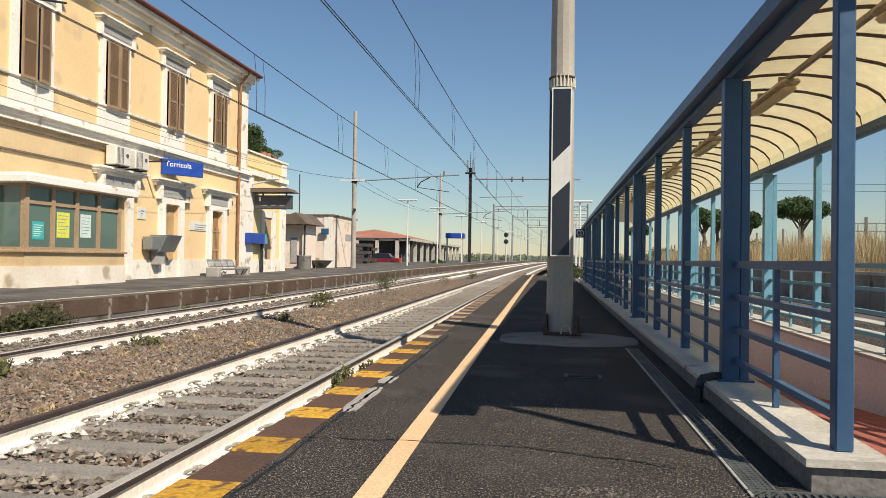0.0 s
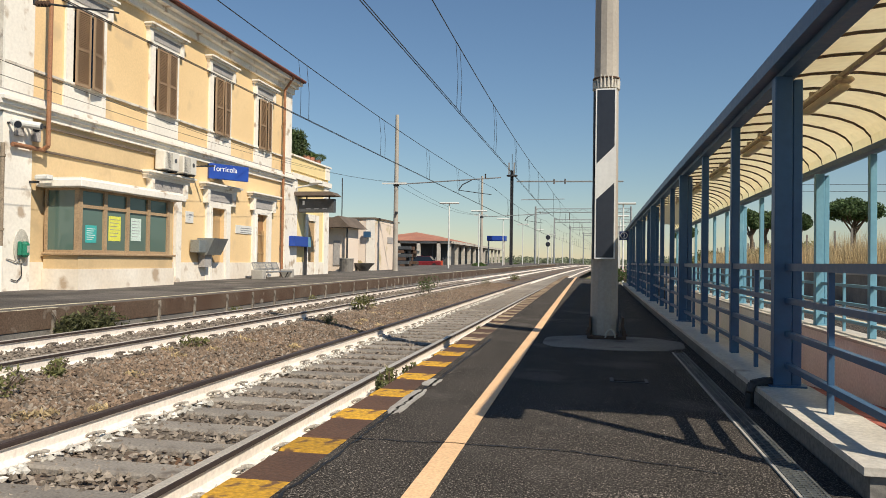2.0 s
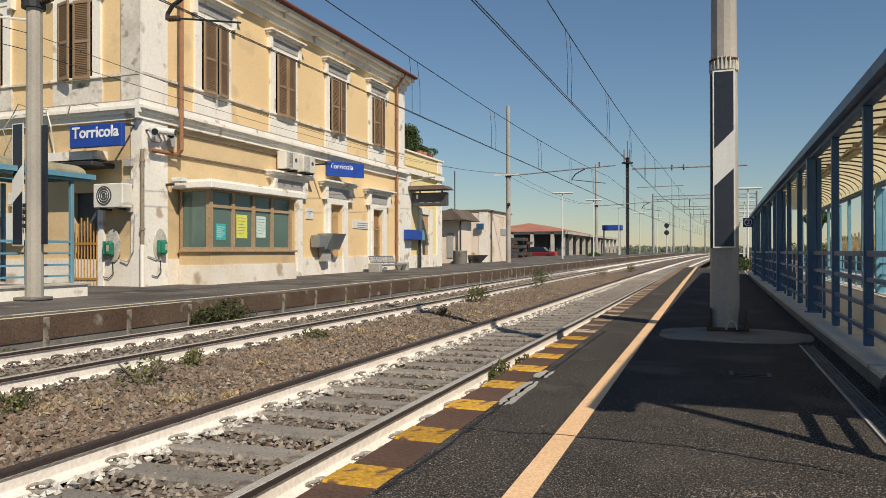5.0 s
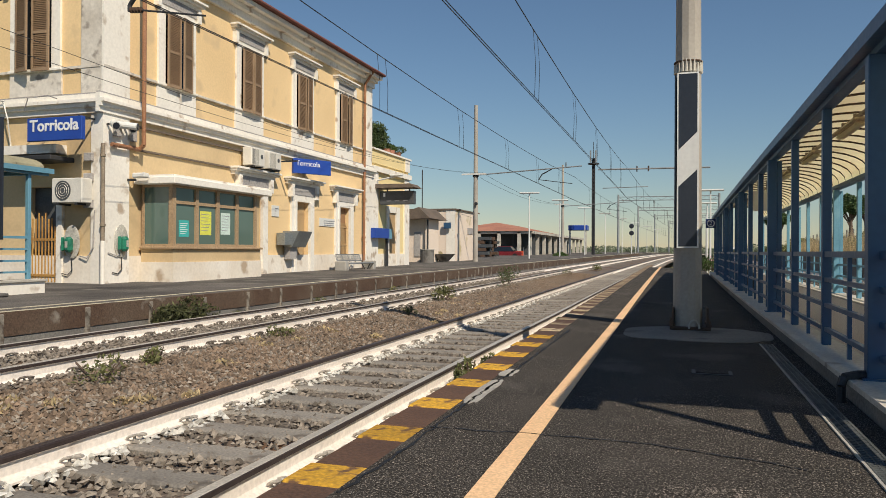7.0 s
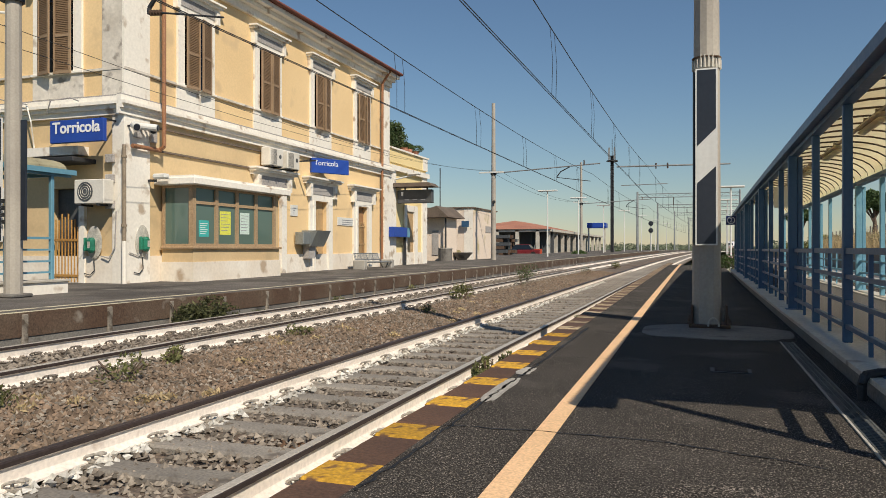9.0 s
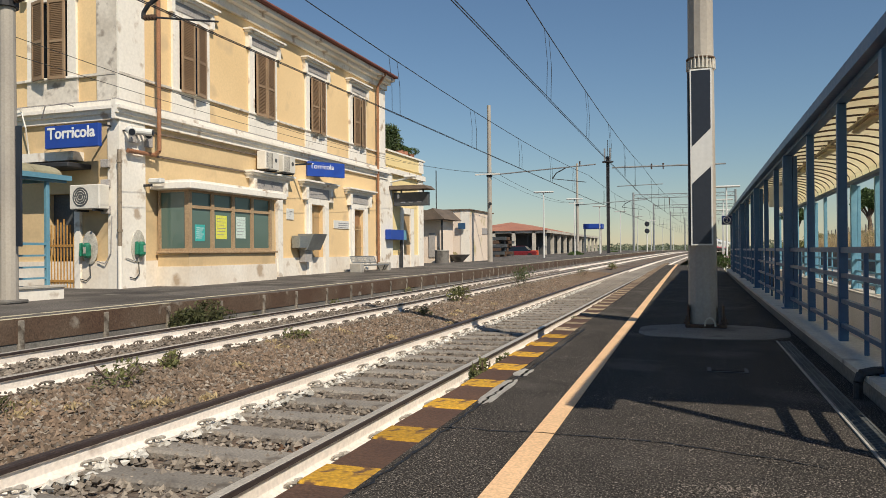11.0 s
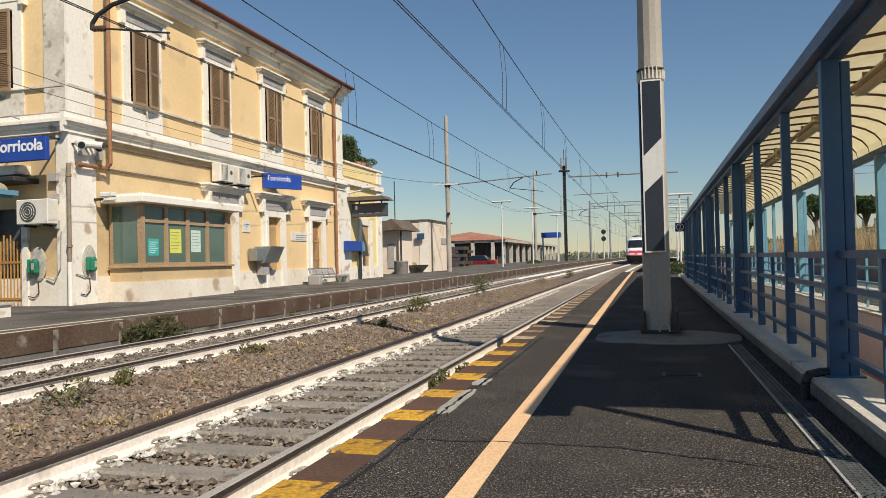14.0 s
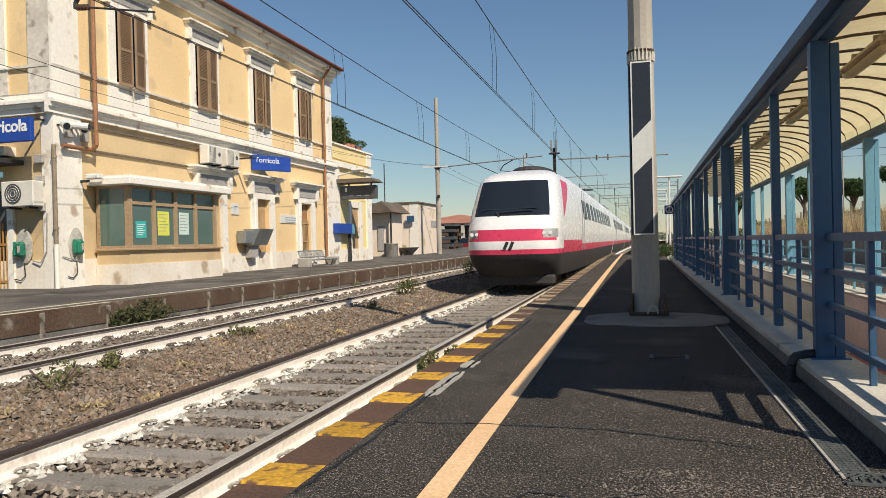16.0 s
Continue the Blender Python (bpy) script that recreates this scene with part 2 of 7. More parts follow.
SIGN_NAVY = mat("sign_navy", (0.015, 0.03, 0.11), (0.015, 0.03, 0.1), 2.0, 20, 0.4, 0.03, grain=0.05)
SIGN_WHITE = mat("sign_white", (0.82, 0.82, 0.82), (0.78, 0.78, 0.78), 2.0, 20, 0.5, 0.02, grain=0.03)
SIGN_RED = mat("sign_red", (0.60, 0.03, 0.04), (0.5, 0.03, 0.04), 2.0, 20, 0.5, 0.02)
SIGN_INK = mat("sign_ink", (0.03, 0.03, 0.03), None, 2.0, 20, 0.6, 0.0)
BAR_GREY = mat("faded_ink", (0.30, 0.31, 0.33), None, 2.0, 20, 0.6, 0.0)
AC_WHITE = mat("ac_casing", (0.72, 0.69, 0.62), (0.64, 0.61, 0.54), 3.0, 30, 0.5, 0.05, grain=0.06)
AC_DARK = mat("ac_grille", (0.08, 0.085, 0.09), None, 3.0, 30, 0.5, 0.05)
STEEL_PANEL = mat("steel_panel", (0.34, 0.37, 0.37), (0.28, 0.30, 0.31), 2.0, 30, 0.4, 0.05, metal=0.6)
GREEN_PLASTIC = mat("green_plastic", (0.02, 0.20, 0.12), (0.02, 0.16, 0.10), 4.0, 30, 0.4, 0.03)
WEED_LEAF = mat("weed_leaf", (0.19, 0.19, 0.07), (0.11, 0.12, 0.045), 2.0, 30, 0.7, 0.1, island=0.5, trans=0.2)
# aerial haze mixed into the leaf colour of the distant trees
HAZE_LEAF = mat("hazy_leaf", (0.20, 0.23, 0.15), (0.15, 0.18, 0.12), 0.1, 1.0, 0.8, 0.1, island=0.3, trans=0.2)
BROWN_ROOF = mat("weathered_brown", (0.17, 0.13, 0.10), (0.12, 0.095, 0.075), 1.0, 25, 0.9, 0.3)
LEAF = mat("green_leaf", (0.075, 0.12, 0.03), (0.05, 0.085, 0.022), 2.0, 30, 0.6, 0.1, island=0.5, trans=0.25)
LEAF_DARK = mat("dark_leaf", (0.085, 0.12, 0.04), (0.05, 0.08, 0.028), 1.5, 20, 0.6, 0.1, island=0.5, trans=0.2)
# needle green lifted a little: the haze over the pines is in this colour
LEAF_PINE = mat("hazy_pine_needles", (0.085, 0.135, 0.05), (0.06, 0.10, 0.036), 0.5, 10, 0.8, 0.1, island=0.5, trans=0.15)
FLOWER = mat("pink_flower", (0.75, 0.30, 0.36), (0.80, 0.50, 0.52), 3.0, 30, 0.7, 0.02, island=0.3, trans=0.3)
STRAW = mat("dry_grass", (0.55, 0.43, 0.25), (0.45, 0.35, 0.19), 0.4, 10, 0.9, 0.05, island=0.4, trans=0.3)
BARK = mat("bark", (0.16, 0.11, 0.08), (0.11, 0.08, 0.06), 2.0, 15, 0.95, 0.6)
EARTH = mat("dry_earth", (0.26, 0.21, 0.13), (0.18, 0.16, 0.09), 0.08, 6, 0.95, 0.4, grain=0.3, dist=0.05, stain=(0.10, 0.12, 0.05), stain_scale=0.05, stain_at=0.5)
GRASS_GREEN = mat("grass_ground", (0.11, 0.13, 0.05), (0.15, 0.14, 0.07), 0.4, 20, 0.95, 0.5, grain=0.3)
HILL = mat("far_scrub", (0.11, 0.13, 0.08), (0.08, 0.10, 0.06), 0.02, 0.5, 0.95, 0.3, grain=0.3)
FLAKED = mat("flaked_ochre", (0.52, 0.42, 0.22), (0.38, 0.32, 0.18), 3.0, 14, 0.95, 0.4, grain=0.2)
PINK_PLASTER = mat("pink_plaster", (0.80, 0.68, 0.57), (0.74, 0.62, 0.50), 0.4, 14, 0.9, 0.2, grain=0.08, stain=(0.50, 0.42, 0.24), stain_scale=0.6, stain_at=0.60)
TRAIN_WHITE = mat("train_white", (0.78, 0.77, 0.76), (0.74, 0.73, 0.72), 0.4, 8, 0.25, 0.02, grain=0.03, spec=0.5)
TRAIN_RED = mat("train_red", (0.66, 0.055, 0.12), (0.60, 0.05, 0.11), 0.4, 8, 0.3, 0.02, grain=0.04)
TRAIN_GREY = mat("train_underframe", (0.035, 0.035, 0.037), (0.05, 0.045, 0.042), 1.0, 15, 0.7, 0.2)
TRAIN_SILVER = mat("train_grey_paint", (0.30, 0.31, 0.33), (0.26, 0.27, 0.29), 0.6, 10, 0.35, 0.03, grain=0.05)
LENS = mat("headlamp_lens", (0.42, 0.42, 0.42), (0.30, 0.30, 0.30), 3.0, 20, 0.12, 0.0, grain=0.05)
ORANGE_NET = mat("orange_fence", (0.55, 0.09, 0.04), (0.48, 0.08, 0.03), 3.0, 20, 0.7, 0.05)
CAR_RED = mat("car_red", (0.20, 0.025, 0.03), None, 1.0, 5, 0.3, 0.0, grain=0.02)
CAR_DARK = mat("car_dark", (0.04, 0.045, 0.05), None, 1.0, 5, 0.3, 0.0, grain=0.02)
RUBBER = mat("rubber", (0.025, 0.025, 0.025), None, 5.0, 20, 0.9, 0.1)


# ---- building blocks ----
def bend(y):
    """How far the line has swung to the right at y metres ahead."""
    q = max(0.0, min(y, 300.0))
    return q * q / 5600.0 + max(0.0, y - 300.0) * 300.0 / 2800.0


def swing(y):
    """How far the tracks stand off their straight line at y metres ahead."""
    return bend(y) - 0.10 * math.tanh(y / 9.0)


def edge_swing(y):
    """The same for the island platform's edge and line."""
    return -0.0095 * y + max(0.0, y) ** 2 / 12000.0


def rise(y, x=-3.0):
    """The gentle climb of the line ahead, and the island platform's smaller one."""
    if x > 0.5:
        return 0.0
    return 0.0055 * max(0.0, min(y, 150.0) - 15.0) if x < -1.6 else 0.0029 * max(0.0, y - 10.0)


def lean(x, y):
    return bend(y) if x > 0.5 or x < -10.5 else swing(y) if x < -1.6 else edge_swing(y)


def link(name, bm, material, parent=None):
    me = bpy.data.meshes.new(name)
    bm.to_mesh(me)
    bm.free()
    me.materials.append(material)
    ob = new(name, me)
    ob.parent = parent
    return ob


def part(name, bm, material, parent, label=""):
    return tagged(link(name, bm, material, parent), label)


def piece(name, me, parent, x=0, y=0, z=0, rz=0.0):
    ob = new(name, me)
    ob.parent = parent
    ob.location = (x, y, z)
    ob.rotation_euler = (0, 0, rz)
    return ob


def thing(name, label, category, group="", kind="", at=(0, 0, 0)):
    ob = tagged(new(name), label, category, group, kind)
    ob.location = at
    return ob


def mesh_of(bm, name, material):
    me = bpy.data.meshes.new(name)
    bm.to_mesh(me)
    bm.free()
    me.materials.append(material)
    return me


def box(bm, x0, x1, y0, y1, z0, z1, bevel=0.0):
    r = bmesh.ops.create_cube(bm, size=1)["verts"]
    bmesh.ops.transform(bm, verts=r, matrix=Matrix.LocRotScale(((x0 + x1) / 2, (y0 + y1) / 2, (z0 + z1) / 2), None, (abs(x1 - x0), abs(y1 - y0), abs(z1 - z0))))
    if bevel:
        edges = list({e for v in r for e in v.link_edges})
        bmesh.ops.bevel(bm, geom=edges, offset=bevel, segments=1, affect="EDGES", profile=0.5)
    return bm


def B(*a, bevel=0.0):
    return box(bmesh.new(), *a, bevel=bevel)


def rod(bm, a, b, r, seg=8, r2=None):
    a, b = Vector(a), Vector(b)
    d = b - a
    v = bmesh.ops.create_cone(bm, cap_ends=True, segments=seg, radius1=r, radius2=r if r2 is None else r2, depth=d.length)["verts"]
    bmesh.ops.transform(bm, verts=v, matrix=Matrix.Translation((a + b) / 2) @ d.to_track_quat("Z", "Y").to_matrix().to_4x4())
    return bm


def R(a, b, r, seg=8, r2=None):
    return rod(bmesh.new(), a, b, r, seg, r2)


def sweep(bm, outline, ys, closed=True, dz=None):
    """An x-z outline carried along the line, swinging with it."""
    rows = [[bm.verts.new((x + lean(x, y), y, z + (dz(y) if dz else 0.0) + rise(y, x))) for x, z in outline] for y in ys]
    n = len(outline)
    for a, b in zip(rows, rows[1:]):
        for i in range(n if closed else n - 1):
            bm.faces.new((a[i], a[(i + 1) % n], b[(i + 1) % n], b[i]))
    if closed:
        bm.faces.new(rows[0])
        bm.faces.new(rows[-1][::-1])
    bmesh.ops.recalc_face_normals(bm, faces=bm.faces)
    return bm


def strip(x0, x1, z0, z1, y0, y1, step=4.0):
    n = max(1, int((y1 - y0) / step))
    return sweep(bmesh.new(), [(x0, z0), (x1, z0), (x1, z1), (x0, z1)], [y0 + (y1 - y0) * i / n for i in range(n + 1)])


def text_bm(s, size, depth=0.004, bold=0.0):
    cu = bpy.data.curves.new("lettering", "FONT")
    cu.body, cu.size, cu.extrude, cu.offset, cu.align_x, cu.align_y = s, size, depth, bold, "CENTER", "CENTER"
    ob = new("lettering", cu)
    bpy.context.view_layer.update()
    me = bpy.data.meshes.new_from_object(ob.evaluated_get(bpy.context.evaluated_depsgraph_get()))
    bpy.data.objects.remove(ob)
    bm = bmesh.new()
    bm.from_mesh(me)
    bpy.data.meshes.remove(me)
    return bm


def moved(bm, m):
    bmesh.ops.transform(bm, verts=bm.verts, matrix=m)
    return bm


def leaf_cloud(name, material, parent, blobs, count, size, seed, flat=1.0):
    """Small leaves strewn through uneven blobs (x, y, z, rx, ry, rz), thicker towards the skin."""
    rng = np.random.default_rng(seed)
    w = np.array([b[3] * b[4] * b[5] for b in blobs]) ** 0.67
    pick = rng.choice(len(blobs), count, p=w / w.sum())
    b = np.array(blobs)[pick]
    d = rng.normal(size=(count, 3))
    d /= np.linalg.norm(d, axis=1)[:, None]
    r = rng.uniform(0.35, 1.0, (count, 1)) ** 0.5 * rng.uniform(0.85, 1.12, (count, 1))
    c = b[:, :3] + d * r * b[:, 3:]
    u = rng.normal(size=(count, 3))
    u /= np.linalg.norm(u, axis=1)[:, None]
    v = np.cross(u, rng.normal(size=(count, 3)))
    v /= np.linalg.norm(v, axis=1)[:, None]
    s = size * rng.uniform(0.6, 1.4, (count, 1))
    pts = np.stack([c - u * s, c + v * s * 0.35 * flat, c + u * s, c - v * s * 0.35 * flat], 1).reshape(-1, 3)
    me = bpy.data.meshes.new(name)
    me.from_pydata(pts.tolist(), [], np.arange(count * 4).reshape(-1, 4).tolist())
    me.materials.append(material)
    ob = new(name, me)
    ob.parent = parent
    return ob

# ---- the ground, the tracks and the platforms ----
YS = [-30, -20, -12, -6] + [2.0 * i - 2 for i in range(0, 50)] + [100 + 12 * i for i in range(0, 60)]
bm = bmesh.new()
bmesh.ops.create_grid(bm, x_segments=40, y_segments=40, size=3000)
moved(bm, Matrix.Translation((0, 0, -0.95)))
tagged(link("ground", bm, EARTH), "dry earth and scrub plain round the railway", "ground", kind="structure")

# the ballast bed: one uneven sheet under the two running lines, one under the third
def bed(name, x0, x1, profile, label, material):
    bm = bmesh.new()
    ys = [-30 + 0.5 * i for i in range(0, 180)] + [60 + 6 * i for i in range(0, 130)]
    n = 44
    rows = []
    for y in ys:
        row = []
        for i in range(n + 1):
            x = x0 + (x1 - x0) * i / n
            z = profile(x) + 0.035 * noise.noise((x * 1.7, y * 1.3, 0.3)) + 0.02 * noise.noise((x * 6, y * 5, 2.0))
            row.append(bm.verts.new((x + lean(x, y), y, z + rise(y, x))))
        rows.append(row)
    for a, b in zip(rows, rows[1:]):
        for i in range(n):
            bm.faces.new((a[i], a[i + 1], b[i + 1], b[i]))
    return tagged(link(name, bm, material), label, "ballast bed", kind="structure")


def interp(pts):
    xs, zs = zip(*pts)
    return lambda x: float(np.interp(x, xs, zs))


BED = interp([(-8.7, -0.52), (-7.9, -0.40), (-7.5, -0.36), (-6.0, -0.36), (-5.5, -0.38), (-4.9, -0.40), (-4.2, -0.47), (-3.7, -0.49), (-2.3, -0.49), (-1.8, -0.45), (-1.3, -0.5)])
bed("ballast_bed", -8.7, -1.3, BED, "brown soil and grey stone ballast under the two tracks", SOIL)
bed("ballast_bed_side", 5.0, 9.8, lambda x: -0.5, "grey ballast of the side track", SOIL)


def stones(name, material, count, seed, xr, yr, size, parent, lift=0.0, where=None):
    """Loose broken stones: small uneven octahedra."""
    rng = np.random.default_rng(seed)
    x = rng.uniform(*xr, count)
    y = yr[0] + (yr[1] - yr[0]) * rng.uniform(0, 1, count) ** 1.6
    if where is not None:
        keep = where(x, y, rng)
        x, y = x[keep], y[keep]
    n = len(x)
    z = np.array([BED(v) for v in x]) + lift + rng.uniform(-0.01, 0.02, n)
    s = size * rng.uniform(0.5, 1.3, (n, 1, 1))
    base = np.array([[1, 0, 0], [0, 1, 0], [-1, 0, 0], [0, -1, 0], [0, 0, 0.8], [0, 0, -0.8]], float)
    v = base[None] * rng.uniform(0.6, 1.3, (n, 6, 1)) + rng.normal(0, 0.18, (n, 6, 3))
    a = rng.uniform(0, 6.28, n)
    c, q = np.cos(a)[:, None], np.sin(a)[:, None]
    v = np.stack([v[..., 0] * c - v[..., 1] * q, v[..., 0] * q + v[..., 1] * c, v[..., 2]], -1) * s
    v += np.stack([x + np.array([swing(t) for t in y]), y, z + np.array([rise(t) for t in y])], -1)[:, None]
    f = np.array([[0, 1, 4], [1, 2, 4], [2, 3, 4], [3, 0, 4], [1, 0, 5], [2, 1, 5], [3, 2, 5], [0, 3, 5]])
    faces = (f[None] + 6 * np.arange(n)[:, None, None]).reshape(-1, 3)
    me = bpy.data.meshes.new(name)
    me.from_pydata(v.reshape(-1, 3).tolist(), [], faces.tolist())
    me.materials.append(material)
    ob = new(name, me)
    return ob


tagged(stones("ballast_stones", STONE, 56000, 3, (-8.3, -1.6), (0.5, 34), 0.029, None, 0.012), "loose grey ballast stones strewn between the rails", "ballast", kind="stuff")
tagged(stones("brown_ballast_stones", STONE_BROWN, 40000, 4, (-5.75, -3.95), (0.5, 40), 0.032, None, 0.012), "rusty brown ballast stones between the two tracks", "ballast", kind="stuff")
tagged(stones("rubble", FACE_POST, 9000, 15, (-8.32, -7.85), (0.5, 45), 0.04, None, 0.03), "crumbled concrete rubble below the platform face", "rubble", kind="stuff")
tagged(stones("limed_stones", STONE_WHITE, 22000, 5, (-3.75, -1.75), (0.5, 30), 0.034, None, 0.035,
              lambda x, y, rng: (np.abs(x + 2.075) < rng.uniform(0.0, 0.12, len(x))) | (np.abs(x + 3.60) < rng.uniform(0.0, 0.09, len(x)))), "whitewashed ballast stones along the rails", "ballast", kind="stuff")

SLEEP = bmesh.new()
box(SLEEP, -1.25, 1.25, -0.125, 0.125, -0.16, 0.0, bevel=0.02)
SLEEP_ME = mesh_of(SLEEP, "sleeper", SLEEPER)
CLIP_BM = bmesh.new()
box(CLIP_BM, -0.045, 0.045, -0.05, 0.05, 0.0, 0.014)
rod(CLIP_BM, (0.0, -0.035, 0.01), (0.0, -0.035, 0.042), 0.011, 6)
rod(CLIP_BM, (0.0, 0.035, 0.01), (0.0, 0.035, 0.042), 0.011, 6)
CURL = [(-0.05, -0.055, 0.03), (-0.02, -0.062, 0.05), (0.03, -0.05, 0.062), (0.055, -0.01, 0.06), (0.045, 0.03, 0.05), (0.0, 0.055, 0.045), (-0.05, 0.06, 0.032)]
for p_, q_ in zip(CURL, CURL[1:]):
    rod(CLIP_BM, p_, q_, 0.011, 6)
CLIP_BM2 = CLIP_BM.copy()
CLIP_ME = mesh_of(CLIP_BM, "rail_clip", CLIP)
CLIP_PALE_ME = mesh_of(CLIP_BM2, "rail_clip", CLIP_PALE)


def rail(parent, x, head_z, label, dark=False):
    """A rail in three: foot and web, head, running face."""
    t = head_z
    web = [(-0.07, -0.172), (0.07, -0.172), (0.07, -0.158), (0.022, -0.14), (0.012, -0.125), (0.012, -0.05), (0.03, -0.037), (-0.03, -0.037), (-0.012, -0.05), (-0.012, -0.125), (-0.022, -0.14), (-0.07, -0.158)]
    head = [(-0.036, -0.037), (0.036, -0.037), (0.036, -0.010), (0.031, -0.004), (-0.031, -0.004), (-0.036, -0.010)]
    top = [(-0.031, -0.004), (0.033, -0.004), (0.029, 0.0), (-0.027, 0.0)]
    r = part("rail", sweep(bmesh.new(), [(x + a, t + b) for a, b in web], YS), RAIL_PAINT, parent, label)
    part("rail_head", sweep(bmesh.new(), [(x + a, t + b) for a, b in head], YS), RAIL_HEAD, r, "dark brown rail head")
    part("running_face", sweep(bmesh.new(), [(x + a, t + b) for a, b in top], YS), RAIL_HEAD if dark else RAIL_TOP, r, "brown running face" if dark else "worn pale running face")


def track(cx, head_z, label, clips, near=60.0, dense=True):
    tr = thing("railway_track", label, "railway track", group="tracks of the station")
    for dx in (-0.7525, 0.7525):
        rail(tr, cx + dx, head_z, "whitewashed steel rail", cx == -3.0 and dx < 0)
    top = head_z - 0.172
    i, y = 0, -8.8
    far = bmesh.new()
    while y < 330:
        off, up = lean(cx, y), rise(y) if cx < 0 else 0.0
        yaw = lean(cx, y) - lean(cx, y + 1.0)
        if y < near:
            piece("sleeper", SLEEP_ME, tr, cx + off, y, top + 0.004 + up, yaw)
        else:
            box(far, cx - 1.25 + off, cx + 1.25 + off, y - 0.125, y + 0.125, top - 0.1 + up, top + 0.01 + up)
        if clips and 0.5 < y < 42:
            for dx in (-0.7525, 0.7525):
                piece("rail_clip", clips, tr, cx + dx + 0.095 + off, y, top + 0.008 + up, yaw)
                if y < 20 and dx > 0:
                    piece("rail_clip", clips, tr, cx + dx - 0.095 + off, y, top + 0.008 + up, yaw + math.pi)
        y += 0.6
    tagged(part("far_sleepers", far, SLEEPER, tr), kind="stuff")
    return tr


track(-3.0, -0.28, "near railway track with whitewashed rails on concrete sleepers", CLIP_PALE_ME)
track(-6.81, -0.19, "far railway track with whitewashed rails on concrete sleepers", CLIP_ME)
track(7.1, -0.28, "side railway track behind the ramp", None, near=30)


def crack(name, pts, width, label, seed, z=0.004):
    rng = random.Random(seed)
    bm = bmesh.new()
    prev = None
    for (xa, ya), (xb, yb) in zip(pts, pts[1:]):
        n = max(2, int(math.hypot(xb - xa, yb - ya) / 0.06))
        for i in range(n):
            f = i / n
            x, y = xa + (xb - xa) * f + rng.uniform(-0.012, 0.012), ya + (yb - ya) * f + rng.uniform(-0.015, 0.015)
            w = width * rng.uniform(0.4, 1.2)
            dx, dy = xb - xa, yb - ya
            L = math.hypot(dx, dy)
            nx, ny = -dy / L * w / 2, dx / L * w / 2
            pair = (bm.verts.new((x + nx, y + ny, z)), bm.verts.new((x - nx, y - ny, z)))
            if prev:
                bm.faces.new((prev[0], prev[1], pair[1], pair[0]))
            prev = pair
    return tagged(link(name, bm, TAR), label, "crack", kind="structure")


# the island platform on which the view stands
P2 = bmesh.new()
sweep(P2, [(-1.24, -0.95), (1.06, -0.95), (1.06, 0.0), (-1.24, 0.0)], [-14, -6, 0, 2, 4, 6, 8] + [10 + 3 * i for i in range(12)])
tagged(link("platform_island", P2, ASPHALT), "black asphalt platform with worn patches and cracks", "platform", kind="structure")
tagged(link("platform_island_back", B(1.06, 5.4, -14, 2.35, -0.95, -0.002), ASPHALT), "asphalt platform end behind the ramp's head", "platform", kind="structure")
tagged(link("platform_island_side", strip(3.16, 5.15, -0.95, -0.005, 2.35, 44), ASPHALT), "pale asphalt strip beyond the ramp", "platform", kind="structure")
tagged(link("platform_side_edge", strip(5.15, 5.45, -0.95, 0.0, -14, 44), CAP), "pale concrete coping of the side track's platform", "kerb", kind="structure")
tagged(link("platform_side_line", strip(4.45, 4.56, -0.005, 0.002, -14, 44), LINE_WHITE), "worn pale safety line", "line", kind="structure")
tagged(link("safety_line", strip(-0.735, -0.625, -0.01, 0.004, -14, 44), LINE), "faded orange safety line on the asphalt", "line", kind="structure")
edge = thing("platform_edge", "brown coping slabs with worn yellow painted blocks", "platform edge", kind="structure")
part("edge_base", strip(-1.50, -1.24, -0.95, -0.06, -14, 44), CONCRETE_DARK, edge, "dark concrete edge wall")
bb = B(-1.535, -1.243, -0.24, 0.24, -0.07, -0.004, bevel=0.012)
yb = B(-1.535, -1.243, -0.135, 0.135, -0.07, -0.002, bevel=0.012)
WORN_ME = mesh_of(B(-1.535, -1.243, -0.12, 0.12, -0.07, -0.002, bevel=0.012), "yellow_block", YELLOW_WORN)
BROWN_ME, YELLOW_ME = mesh_of(bb, "coping_slab", BROWN), mesh_of(yb, "yellow_block", YELLOW)
rng = random.Random(11)
for i in range(-14, 60):
    y = 2.83 + 0.765 * i
    piece("yellow_block", YELLOW_ME if y < 8.5 else WORN_ME, edge, edge_swing(y) + 0.014 + rng.uniform(-0.006, 0.006), y, rise(y, -1.3) + rng.uniform(-0.004, 0.004), rng.uniform(-0.01, 0.01))
    piece("coping_slab", BROWN_ME, edge, edge_swing(y) + 0.014 + rng.uniform(-0.006, 0.006), y + 0.382, rise(y, -1.3) + rng.uniform(-0.005, 0.003), rng.uniform(-0.01, 0.01))


